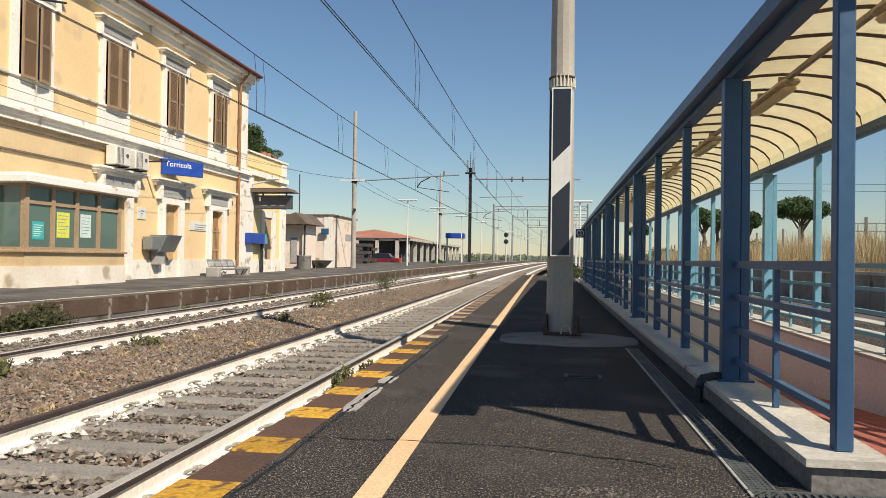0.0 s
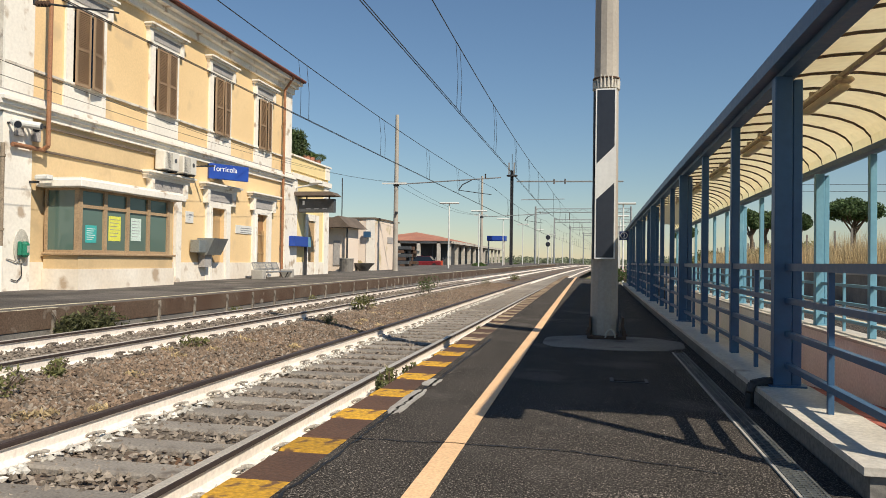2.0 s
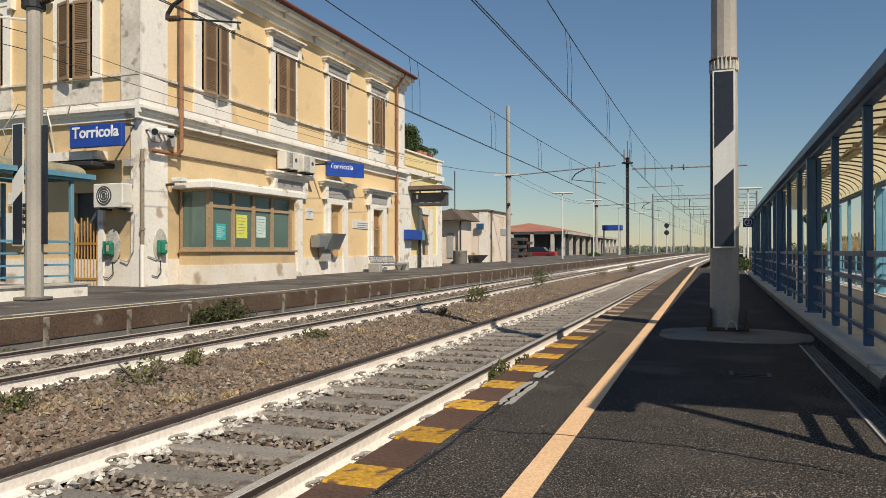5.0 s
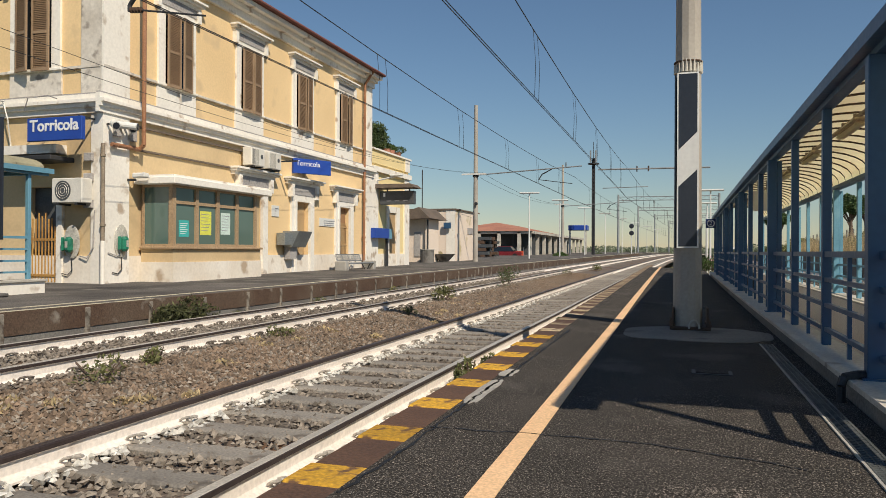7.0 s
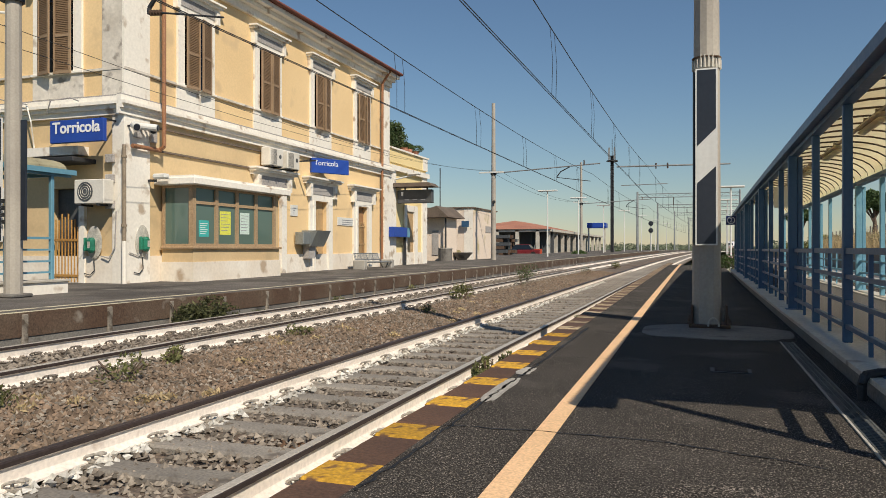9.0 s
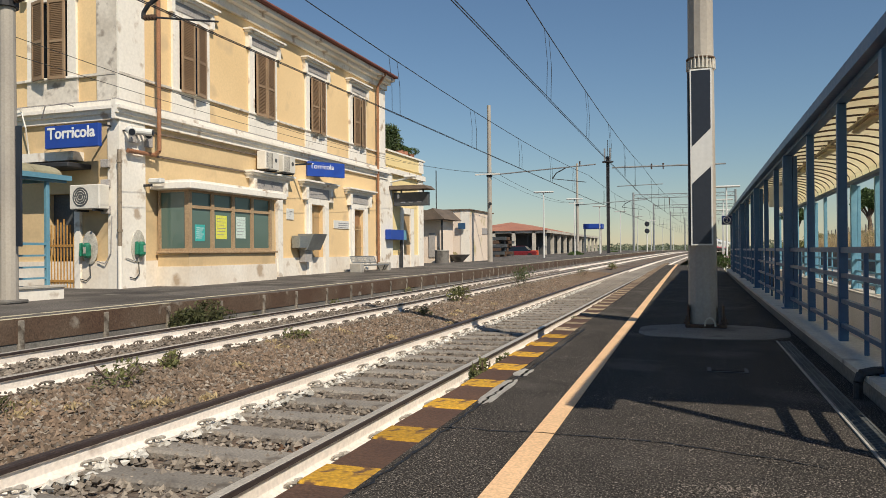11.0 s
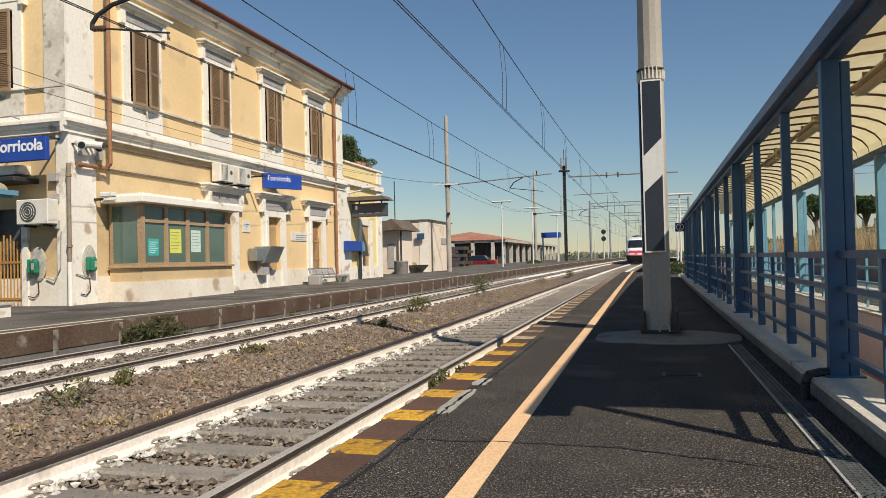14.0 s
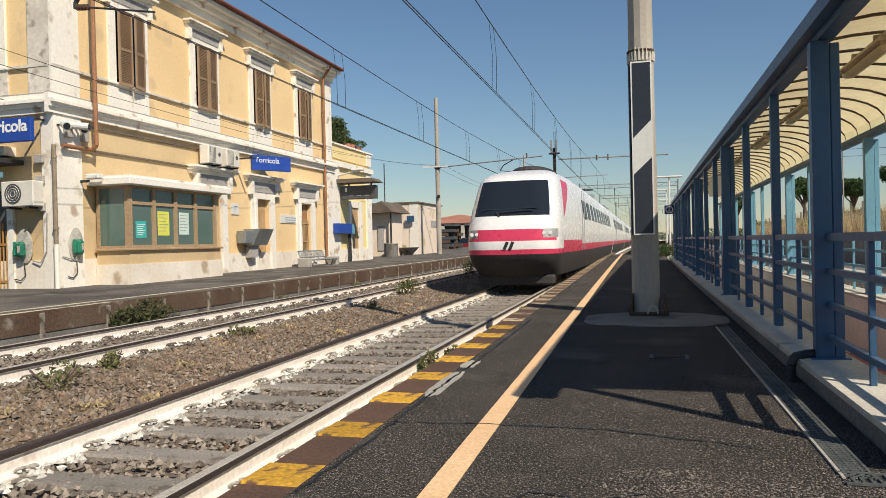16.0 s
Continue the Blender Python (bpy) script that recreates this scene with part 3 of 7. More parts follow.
def blot(name, cx, cy, rx, ry, z, material, label, seed, n=40, rough=0.18, category="patch"):
    """An uneven thin patch."""
    bm = bmesh.new()
    top, low = [], []
    for i in range(n):
        a = 2 * math.pi * i / n
        k = 1 + rough * noise.noise((math.cos(a) * 2.3 + seed, math.sin(a) * 2.3, seed * 1.7)) * 2
        p = (cx + rx * k * math.copysign(abs(math.cos(a)) ** 0.6, math.cos(a)), cy + ry * k * math.copysign(abs(math.sin(a)) ** 0.6, math.sin(a)))
        top.append(bm.verts.new((*p, z)))
        low.append(bm.verts.new((*p, z - 0.012)))
    bm.faces.new(top)
    for i in range(n):
        bm.faces.new((low[i], low[(i + 1) % n], top[(i + 1) % n], top[i]))
    bmesh.ops.recalc_face_normals(bm, faces=bm.faces)
    return tagged(link(name, bm, material), label, category, kind="structure")


blot("concrete_patch", -1.232, 4.85, 0.055, 0.42, 0.004, CONCRETE, "broken pale concrete beside the coping", 2, rough=0.13)
blot("concrete_patch", -1.235, 5.6, 0.06, 0.16, 0.004, CONCRETE, "broken pale concrete beside the coping", 3, rough=0.13)
blot("mast_footing", 0.2, 9.0, 0.78, 0.74, 0.006, CONCRETE_DARK, "grey concrete footing round the mast", 5, rough=0.06)
def chippings(name, count, seed, xr, yr, size, material, label, fade):
    """Small stones bedded in the surface; fade(y) is the share that is left at y."""
    rg = np.random.default_rng(seed)
    x, y = rg.uniform(*xr, count), rg.uniform(*yr, count)
    keep = rg.uniform(0, 1, count) < fade(x, y)
    x, y = x[keep], y[keep]
    n = len(x)
    base = np.array([[1, 0, 0], [0, 1, 0], [-1, 0, 0], [0, -1, 0], [0, 0, 0.55]], float)
    v = base[None] * rg.uniform(0.5, 1.4, (n, 5, 1)) * (size * rg.uniform(0.5, 1.5, (n, 1, 1)))
    v += np.stack([x, y, np.full(n, 0.0035)], -1)[:, None]
    f = np.array([[0, 1, 4], [1, 2, 4], [2, 3, 4], [3, 0, 4]])
    me = bpy.data.meshes.new(name)
    me.from_pydata(v.reshape(-1, 3).tolist(), [], (f[None] + 5 * np.arange(n)[:, None, None]).reshape(-1, 3).tolist())
    me.materials.append(material)
    return tagged(new(name, me), label, "chippings", kind="stuff")


chippings("asphalt_chippings", 20000, 21, (-1.2, 0.78), (1.6, 6.6), 0.0038, CHIP, "small pale chippings in the worn asphalt", lambda x, y: np.clip(1.15 - 0.16 * y + 0.3 * np.sin(3.1 * x + 1.7 * y), 0.12, 1.0) * (np.abs(x + 0.71) > 0.075))
chippings("worn_chippings", 11000, 22, (-0.15, 1.0), (1.6, 3.25), 0.0042, CHIP, "pale gravel laid bare in a worn strip of asphalt", lambda x, y: np.clip((3.16 + 0.05 * np.sin(9 * x) - y) * 7, 0, 1) * np.clip((x + 0.13) * 7, 0, 1))
crack("tar_crack", [(-1.24, 3.72), (-0.7, 3.76), (-0.1, 3.73), (0.6, 3.5)], 0.02, "dark crack across the asphalt", 1)
crack("tar_crack", [(-1.2, 6.5), (-0.72, 6.45), (-0.2, 6.5)], 0.018, "dark crack across the asphalt", 2)
crack("tar_crack", [(-0.55, 2.5), (-0.35, 2.75), (-0.1, 2.7), (0.2, 2.95)], 0.012, "thin crack in the asphalt", 3)
crack("tar_crack", [(-1.235, 2.6), (-1.22, 3.6), (-1.23, 4.4), (-1.21, 6.5), (-1.23, 9)], 0.022, "dark joint along the coping", 4)
cover = thing("manhole_cover", "small dark iron cover sunk in the asphalt", "manhole cover")
part("frame", B(0.12, 0.42, 6.02, 6.24, 0.0, 0.006, bevel=0.002), DARK_STEEL, cover)
part("lid", B(0.15, 0.39, 6.05, 6.21, 0.006, 0.012, bevel=0.002), ASPHALT, cover)

# the drain with its gratings
drain = thing("drain_channel", "galvanised steel slot drain beside the low wall", "drain")
part("kerb_strip", strip(0.800, 0.813, -0.005, 0.009, 3.13, 8.2, 0.6), CONCRETE, drain, "pale drain edge")
part("kerb_strip", strip(0.913, 0.925, -0.005, 0.010, 3.13, 8.2, 0.6), DRAIN_STEEL, drain)
slots = bmesh.new()
y = 3.14
while y < 8.15:
    box(slots, 0.813 + bend(y), 0.913 + bend(y), y, y + 0.012, -0.004, 0.009)
    y += 0.032
for x in (0.822, 0.858, 0.893):
    box(slots, x, x + 0.006, 3.14, 8.15, -0.004, 0.0085)
tagged(part("grating", slots, DRAIN_STEEL, drain), kind="stuff")
slots = bmesh.new()
x = 0.83
while x < 2.75:
    box(slots, x, x + 0.012, 3.07, 3.19, -0.004, 0.009)
    x += 0.032
box(slots, 0.80, 2.75, 3.055, 3.07, -0.004, 0.011)
box(slots, 0.80, 2.75, 3.19, 3.205, -0.004, 0.011)
tagged(part("cross_grating", slots, DRAIN_STEEL, drain), kind="stuff")
part("channel_bed", B(0.80, 2.75, 3.05, 3.21, -0.006, 0.003), TAR, drain)

tagged(link("ramp_head_side", B(1.06, 1.36, 2.35, 3.25, -0.95, -0.003), ASPHALT), "asphalt beside the ramp head", "platform", kind="structure")
tagged(link("ramp_head_far_side", B(2.8, 3.18, 2.35, 3.25, -0.95, -0.003), ASPHALT_OLD), "asphalt beside the ramp head", "platform", kind="structure")

# the ramp: two low walls, a tiled floor going down
END = 32.0
ry = [2.35, 4, 6, 8, 10, 12, 13, 20, END + 2]
ramp_z = lambda y: -0.002 - 0.079 * max(0.0, min(y, 13.0) - 2.35)
tagged(link("ramp_floor_base", sweep(bmesh.new(), [(1.34, -0.03), (2.82, -0.03), (2.82, -0.012), (1.34, -0.012)], ry, dz=ramp_z), CONCRETE), "concrete bed of the ramp", "ramp", kind="structure")
for nm, x0, x1, cap0, cap1 in (("ramp_wall_near", 1.07, 1.36, 1.04, 1.39), ("ramp_wall_far", 2.82, 3.15, 2.79, 3.18)):
    w = thing(nm, "low plastered ramp wall with a cream stone cap", "low wall", kind="structure")
    # near core's dark grey has the canopy's shade put into it; far core is pale
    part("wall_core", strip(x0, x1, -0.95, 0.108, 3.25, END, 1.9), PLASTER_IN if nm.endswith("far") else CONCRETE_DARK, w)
    y = 3.22
    while y < END - 0.1:
        part("cap_slab", strip(cap0, cap1, 0.108, 0.142, y + 0.003, min(y + 1.87, END) - 0.003, 1.0), CAP, w)
        y += 1.87
floor = thing("ramp_floor", "red tiled ramp going down to the underpass", "tiled floor", kind="structure")
TILE_ME = mesh_of(B(-0.147, 0.147, -0.147, 0.147, -0.012, 0.0, bevel=0.003), "tile", RED_TILE)
for j in range(38):
    y = 0.6 + 0.3 * j
    for i in range(5):
        p = piece("tile", TILE_ME, floor, 1.49 + 0.296 * i + bend(y), y, ramp_z(y) + 0.004)
        p.rotation_euler = (-math.atan(0.079) if 2.35 < y < 13 else 0, 0, 0)

# the platform of the station building
tagged(link("platform_station", strip(-40, -8.42, -0.95, 0.10, -30, 44, 2.0), ASPHALT_OLD), "worn grey asphalt platform before the station", "platform", kind="structure")
tagged(link("platform_station_far", strip(-60, -8.42, -0.95, 0.08, 44, 190, 6.0), ASPHALT_OLD), "worn grey asphalt yard and platform beyond", "platform", kind="structure")
tagged(link("station_line", strip(-8.98, -8.88, 0.09, 0.104, -30, 160), LINE_WHITE), "worn pale yellow safety line", "line", kind="structure")
tagged(link("yard", B(-60, -14.2, 61, 190, 0.085, 0.11), YARD), "pale gravel yard beyond the pink house", "yard", kind="structure")
sedge = thing("station_platform_edge", "dark brown platform face with pale concrete posts", "platform edge", kind="structure")
part("coping", strip(-8.46, -8.33, -0.21, 0.112, -30, 120, 2.0), FACE_BROWN, sedge, "dark brown painted coping beam")
part("footing", strip(-8.44, -8.345, -0.95, -0.213, -30, 120, 2.0), CONCRETE_DARK, sedge, "crumbling concrete footing")
part("edge_paint", strip(-8.45, -8.35, 0.112, 0.115, -30, 10.4), LINE_WHITE, sedge, "worn yellow edge paint")
POST_ME = mesh_of(B(-0.045, 0.012, -0.05, 0.05, -0.40, 0.10, bevel=0.012), "edge_post", FACE_POST)
y = -5.0
while y < 60:
    piece("edge_post", POST_ME, sedge, -8.325 + swing(y), y, rise(y) + rng.uniform(-0.05, 0.0), rng.uniform(-0.05, 0.05))
    y += rng.uniform(1.15, 1.55)

# ---- the ramp's blue canopy ----
def canopy(cx0, cx1, y0, y1, base, eave, rise, posts0, posts1, blue, name, label, ribs=True, rails=True, far_lit_blue=None, sheet=None):
    """Two rows of steel posts with handrails, eave beams, arched ribs and a curved roof of cream sheets."""
    c = thing(name, label, "canopy")
    far_lit_blue = far_lit_blue or blue
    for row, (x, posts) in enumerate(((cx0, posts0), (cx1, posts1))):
        m = blue if row == 0 else far_lit_blue
        for y, big in posts:
            b = bend(y)
            pm = bmesh.new()
            if big:
                box(pm, x - 0.09 + b, x + 0.02 + b, y - 0.05, y + 0.05, base, eave, bevel=0.006)
                box(pm, x + 0.024 + b, x + 0.085 + b, y - 0.035, y + 0.045, base, eave - 0.02, bevel=0.006)
                box(pm, x - 0.12 + b, x + 0.11 + b, y - 0.08, y + 0.08, base, base + 0.012)
            else:
                w = 0.037
                box(pm, x - w + b, x + w + b, y - w, y + w, base, eave, bevel=0.006)
            part("post", pm, m, c)
        if rails:
            ends = [p[0] for p in posts]
            for ya, yb in zip(ends, ends[1:]):
                for dz, hh in ((0.79, 0.024), (0.57, 0.018), (0.35, 0.018), (0.14, 0.018)):
                    part("handrail" if dz > 0.7 else "rail_bar", strip(x - 0.022, x + 0.018, base + dz - hh, base + dz + hh, ya + 0.036, yb - 0.036, 1.0), m, c)
                ym = (ya + yb) / 2
                part("baluster", B(x - 0.016 + bend(ym), x + 0.014 + bend(ym), ym - 0.016, ym + 0.016, base, base + 0.80), m, c)
        part("eave_beam", strip(x - 0.05, x + 0.05, eave + (0.0 if row == 0 else 0.03), eave + 0.10, y0, y1, 1.0), blue, c)
        s = (-1 if cx0 < cx1 else 1) * (1 if row == 0 else -1)
        part("gutter", strip(x + s * 0.05, x + s * 0.13, eave + 0.045, eave + 0.14, y0 - 0.05, y1 + 0.05, 1.0), m, c, "dented blue gutter")
    half, mid = (cx1 - cx0) / 2 + 0.06, (cx0 + cx1) / 2
    arc = lambda f, dz: (mid - half * math.cos(math.pi * f), eave + 0.10 + dz + rise * math.sin(math.pi * f) ** 0.8)
    n = 14
    ny = max(1, round((y1 - y0) / 0.623))
    step = (y1 - y0) / ny
    for k in range(ny):
        ya = y0 + k * step
        top = [arc(i / n, 0.022) for i in range(n + 1)] + [arc(i / n, 0.016) for i in range(n, -1, -1)]
        part("roof_sheet", sweep(bmesh.new(), top, [ya + 0.003, ya + step - 0.003]), sheet or POLY, c)
        if ribs:
            rb = bmesh.new()
            o = [arc(i / n, 0.014) for i in range(n + 1)] + [arc(i / n, -0.010) for i in range(n, -1, -1)]
            sweep(rb, o, [ya - 0.010, ya + 0.010])
            part("rib", rb, RIB, c)
    return c


post_y = [3.40 + 1.873 * i for i in range(16)]
# the far row's paler blue puts sunlight on the same paint into its colour
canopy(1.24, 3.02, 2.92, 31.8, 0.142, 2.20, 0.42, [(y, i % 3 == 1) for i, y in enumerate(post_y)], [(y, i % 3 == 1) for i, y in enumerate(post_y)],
       BLUE, "ramp_canopy", "blue steel canopy with cream curved roof over the ramp", far_lit_blue=BLUE_LIGHT)
conduit = thing("lighting_conduit", "brown metal conduit under the canopy's crown", "conduit")
part("tube", strip(2.06, 2.10, 2.585, 2.625, 3.0, 31.5, 1.5), CONDUIT, conduit)
for y in [4.45 + 3.05 * i for i in range(9)]:
    b = bend(y)
    lm = thing("strip_lamp", "yellowed plastic strip lamp, unlit, under the canopy", "lamp", group="strip lamps of the canopy", at=(b, y, 0))
    part("housing", B(2.0, 2.16, -0.62, 0.62, 2.53, 2.585, bevel=0.02), LAMP_PLASTIC, lm)
    part("diffuser", B(2.015, 2.145, -0.60, 0.60, 2.475, 2.53, bevel=0.03), POLY, lm, "cream diffuser")
    part("bracket", B(2.05, 2.11, -0.36, -0.32, 2.585, 2.66), CONDUIT, lm)
    part("bracket", B(2.05, 2.11, 0.32, 0.36, 2.585, 2.66), CONDUIT, lm)
# a hanging board inside and the platform number
hb = thing("hanging_board", "white sign board hung across the ramp, seen edge on", "sign")
part("board", B(1.75, 2.15, 19.4, 19.45, 1.95, 2.45, bevel=0.005), WHITE_PLATE, hb)
part("hanger", R((1.85, 19.42, 2.45), (1.85, 19.42, 2.68), 0.012), GALV, hb)
part("hanger", R((2.05, 19.42, 2.45), (2.05, 19.42, 2.70), 0.012), GALV, hb)
num = thing("platform_number", "small navy platform number sign on the canopy's end", "sign")
px, py, pz = 1.02 + bend(29.6), 29.55, 2.03
part("plate", B(px - 0.18, px + 0.18, py, py + 0.03, pz - 0.17, pz + 0.17, bevel=0.01), SIGN_NAVY, num)
ring = bmesh.new()
for k in range(24):
    a, b = 2 * math.pi * k / 24, 2 * math.pi * (k + 1) / 24
    rod(ring, (px + 0.125 * math.cos(a), py - 0.004, pz + 0.125 * math.sin(a)), (px + 0.125 * math.cos(b), py - 0.004, pz + 0.125 * math.sin(b)), 0.014, 5)
part("ring", ring, SIGN_WHITE, num)
part("numeral", moved(text_bm("2", 0.22), pose(px, py - 0.006, pz, 90, 0, 0)), SIGN_WHITE, num)
part("bracket", B(px + 0.18, px + 0.25, py, py + 0.03, pz - 0.02, pz + 0.02), BLUE, num)
hose = thing("drain_pipe", "dark plastic pipe bent over the wall cap", "pipe")
for a, b in zip([(1.0, 5.2, 0.0), (1.0, 5.2, 0.10), (1.02, 5.22, 0.155), (1.1, 5.25, 0.17)], [(1.0, 5.2, 0.10), (1.02, 5.22, 0.155), (1.1, 5.25, 0.17), (1.22, 5.3, 0.17)]):
    part("pipe", R(a, b, 0.028, 10), DARK_STEEL, hose)


# ---- masts, wires and lamps ----
def hazard_plate(parent, x, y, z0, z1, w, mirrored=False):
    """A black plate with one slanting white band and a white rim, facing the traffic."""
    part("plate", B(x - w / 2, x + w / 2, y - 0.02, y, z0, z1), WHITE_PLATE, parent, "white plate with black fields")
    h = z1 - z0
    i = 0.018
    s = -1 if mirrored else 1
    lo, hi = z0 + i, z1 - i
    cut = lambda a, b, c, d: (a, b, c, d)
    for pts in (((-1, lo), (1, lo), (1, z0 + h * (0.445 if s > 0 else 0.35)), (-1, z0 + h * (0.35 if s > 0 else 0.445))),
                ((-1, z0 + h * (0.56 if s > 0 else 0.655)), (1, z0 + h * (0.66 if s > 0 else 0.56)), (1, hi), (-1, hi))):
        bm = bmesh.new()
        for yy in (y - 0.0235, y - 0.019):
            [bm.verts.new((x + sx * (w / 2 - i), yy, z)) for sx, z in pts]
        v = list(bm.verts)
        bm.faces.new(v[:4])
        bm.faces.new(v[4:][::-1])
        for k in range(4):
            bm.faces.new((v[k], v[(k + 1) % 4], v[4 + (k + 1) % 4], v[4 + k]))
        bmesh.ops.recalc_face_normals(bm, faces=bm.faces)
        part("black_field", bm, BLACK, parent, "black enamel field")


def mast_shaft(bm, x, y, z0, z1, w0, w1, seg=12):
    rod(bm, (x, y, z0), (x, y, z1), w0 / 2, seg, w1 / 2)
    return bm


near = thing("catenary_mast", "cream concrete catenary mast with a black and white hazard plate", "mast")
part("shaft", mast_shaft(bmesh.new(), 0.125, 9.55, -0.2, 9.4, 0.345, 0.225), MAST_CONCRETE, near)
hazard_plate(near, 0.1215, 9.37, 0.995, 3.115, 0.25)
part("plate_edge", B(-0.034, -0.014, 9.37, 9.6, 0.995, 3.09), BLACK, near, "dark side plate")
cl = bmesh.new()
rng = random.Random(4)
for k in range(22):
    a = 2 * math.pi * k / 22
    rod(cl, (0.125 + 0.155 * math.cos(a), 9.55 + 0.155 * math.sin(a), 3.14), (0.125 + 0.165 * math.cos(a), 9.55 + 0.165 * math.sin(a), 3.20 + rng.uniform(0.03, 0.11)), 0.02, 5, 0.008)
part("torn_wrap", cl, CAP, near, "frayed pale wrapping above the plate")
part("strap", R((0.125, 9.55, 3.265), (0.125, 9.55, 3.28), 0.172, 16), RUST, near)
base = bmesh.new()
box(base, -0.08, 0.39, 9.32, 9.78, 0.006, 0.045, bevel=0.008)
for sx in (-0.06, 0.37):
    for sy in (9.36, 9.74):
        rod(base, (sx, sy, 0.02), (sx, sy, 0.12), 0.022, 6)
        rod(base, (sx, sy, 0.05), (sx, sy, 0.075), 0.04, 6)
part("foot_plate", base, RUST, near, "rusty bolted foot plate")
for sx in (-0.045, 0.355):
    part("stiffener", B(sx - 0.012, sx + 0.012, 9.40, 9.70, 0.045, 0.27), RUST, near)
cabl = bmesh.new()
for k in range(8):
    a, b = math.pi * k / 8, math.pi * (k + 1) / 8
    rod(cabl, (0.2 + 0.06 * math.cos(a), 9.30, 0.03 + 0.10 * math.sin(a)), (0.2 + 0.06 * math.cos(b), 9.30, 0.03 + 0.10 * math.sin(b)), 0.011, 6)
part("earth_cable", cabl, CAP, near)


def insulator(bm, a, b, r=0.05, n=5):
    a, b = Vector(a), Vector(b)
    rod(bm, a, b, r * 0.5, 8)
    for k in range(n):
        q = a + (b - a) * ((k + 0.5) / n)
        d = (b - a).normalized() * 0.012
        rod(bm, q - d, q + d, r, 10)


def catenary_mast(x, y, h, label, arm_to, w0=0.36, w1=0.24, arm_z=5.9, arm=True, mat_=None):
    m = thing("catenary_mast", label, "mast", group="catenary masts")
    x += bend(y)
    arm_to += bend(y)
    part("shaft", mast_shaft(bmesh.new(), x, y, 0.0, h, w0, w1), mat_ or MAST_CONCRETE, m)
    s = 1 if arm_to > x else -1
    if arm:
        a = bmesh.new()
        rod(a, (x, y, arm_z - 0.35), (arm_to + s * 1.0, y, arm_z + 0.05), 0.04, 8)
        part("cantilever", a, GALV, m, "galvanised cantilever tube")
        i = bmesh.new()
        insulator(i, (arm_to, y, arm_z - 0.02), (arm_to, y, arm_z + 0.3))
        part("insulator", i, RUST, m)
        g = bmesh.new()
        rod(g, (arm_to - s * 0.9, y, arm_z - 0.1), (arm_to - s * 1.5, y, arm_z - 0.4), 0.035, 8)
        rod(g, (arm_to - s * 1.5, y, arm_z - 0.4), (arm_to - s * 1.75, y, arm_z - 0.75), 0.035, 8)
        rod(g, (arm_to - s * 1.75, y, arm_z - 0.75), (arm_to + s * 0.4, y, arm_z - 1.05), 0.022, 8)
        part("registration_arm", g, DARK_STEEL, m)
        part("clamp", R((x, y, arm_z - 0.45), (x, y, arm_z - 0.25), w0 * 0.5 + 0.02, 12), DARK_STEEL, m)
    return m, x


ml, _ = catenary_mast(-11.38, 9.78, 9.4, "grey concrete catenary mast with a hazard plate before the station", -7.6, 0.31, 0.22, arm=False)
part("foot", B(-11.62, -11.14, 9.55, 10.0, 0.10, 0.17, bevel=0.02), CONCRETE_DARK, ml)
hazard_plate(ml, -11.60, 9.66, 1.08, 3.25, 0.26)
part("plate_back", B(-11.13, -11.02, 9.72, 9.76, 1.1, 3.2), BLACK, ml)
g = bmesh.new()
rod(g, (-11.38, 9.78, 5.40), (-7.4, 9.78, 6.2), 0.035, 8)
part("cantilever", g, GALV, ml)
g = bmesh.new()
insulator(g, (-11.18, 9.78, 5.42), (-10.95, 9.78, 5.46), 0.07, 4)
insulator(g, (-8.42, 9.78, 4.80), (-8.18, 9.78, 4.78), 0.05, 4)
part("insulator", g, RUST, ml)
g = bmesh.new()
for a, b in zip([(-7.5, 5.25), (-8.05, 5.14), (-8.33, 5.0), (-8.43, 4.88)], [(-8.05, 5.14), (-8.33, 5.0), (-8.43, 4.88), (-8.43, 4.78)]):
    rod(g, (a[0], 9.78, a[1]), (b[0], 9.78, b[1]), 0.035, 8)
rod(g, (-8.2, 9.78, 4.78), (-7.0, 9.78, 4.58), 0.016, 6)
rod(g, (-7.5, 9.78, 5.25), (-6.9, 9.78, 6.2), 0.03, 8)
part("registration_arm", g, DARK_STEEL, ml)
for k in range(4):
    part("mast_mark", B(-11.42, -11.35, 9.585, 9.60, 1.75 - 0.12 * k, 1.82 - 0.12 * k), SIGN_INK, ml, "worn stencilled bar")
part("clamp", R((-11.38, 9.78, 5.3), (-11.38, 9.78, 5.5), 0.2, 12), DARK_STEEL, ml)

mb, mbx = catenary_mast(-13.12, 47.0, 10.55, "grey concrete catenary mast on the far platform", -7.2, arm_z=6.3)
part("cross_arm", B(mbx - 0.9, mbx + 0.75, 46.75, 46.83, 5.95, 6.05), WHITE_PLATE, mb, "white cross arm for the feeder wires")
part("loudspeaker", B(mbx + 0.0, mbx + 0.2, 46.65, 46.8, 3.95, 4.15, bevel=0.04), DARK_STEEL, mb)
mc, mcx = catenary_mast(-13.95, 85.0, 10.9, "grey concrete catenary mast farther along the platform", -7.2, arm_z=6.5)
part("cross_arm", B(mcx - 0.9, mcx + 0.75, 84.75, 84.83, 6.3, 6.4), WHITE_PLATE, mc)
md, mdx = catenary_mast(0.25, 48.0, 9.8, "catenary mast at the island platform's end", -2.9, arm=False)
g = bmesh.new()
rod(g, (mdx + 1.2, 48, 6.15), (-4.9, 48, 6.2), 0.05, 8)
part("cantilever", g, GALV, md)
g = bmesh.new()
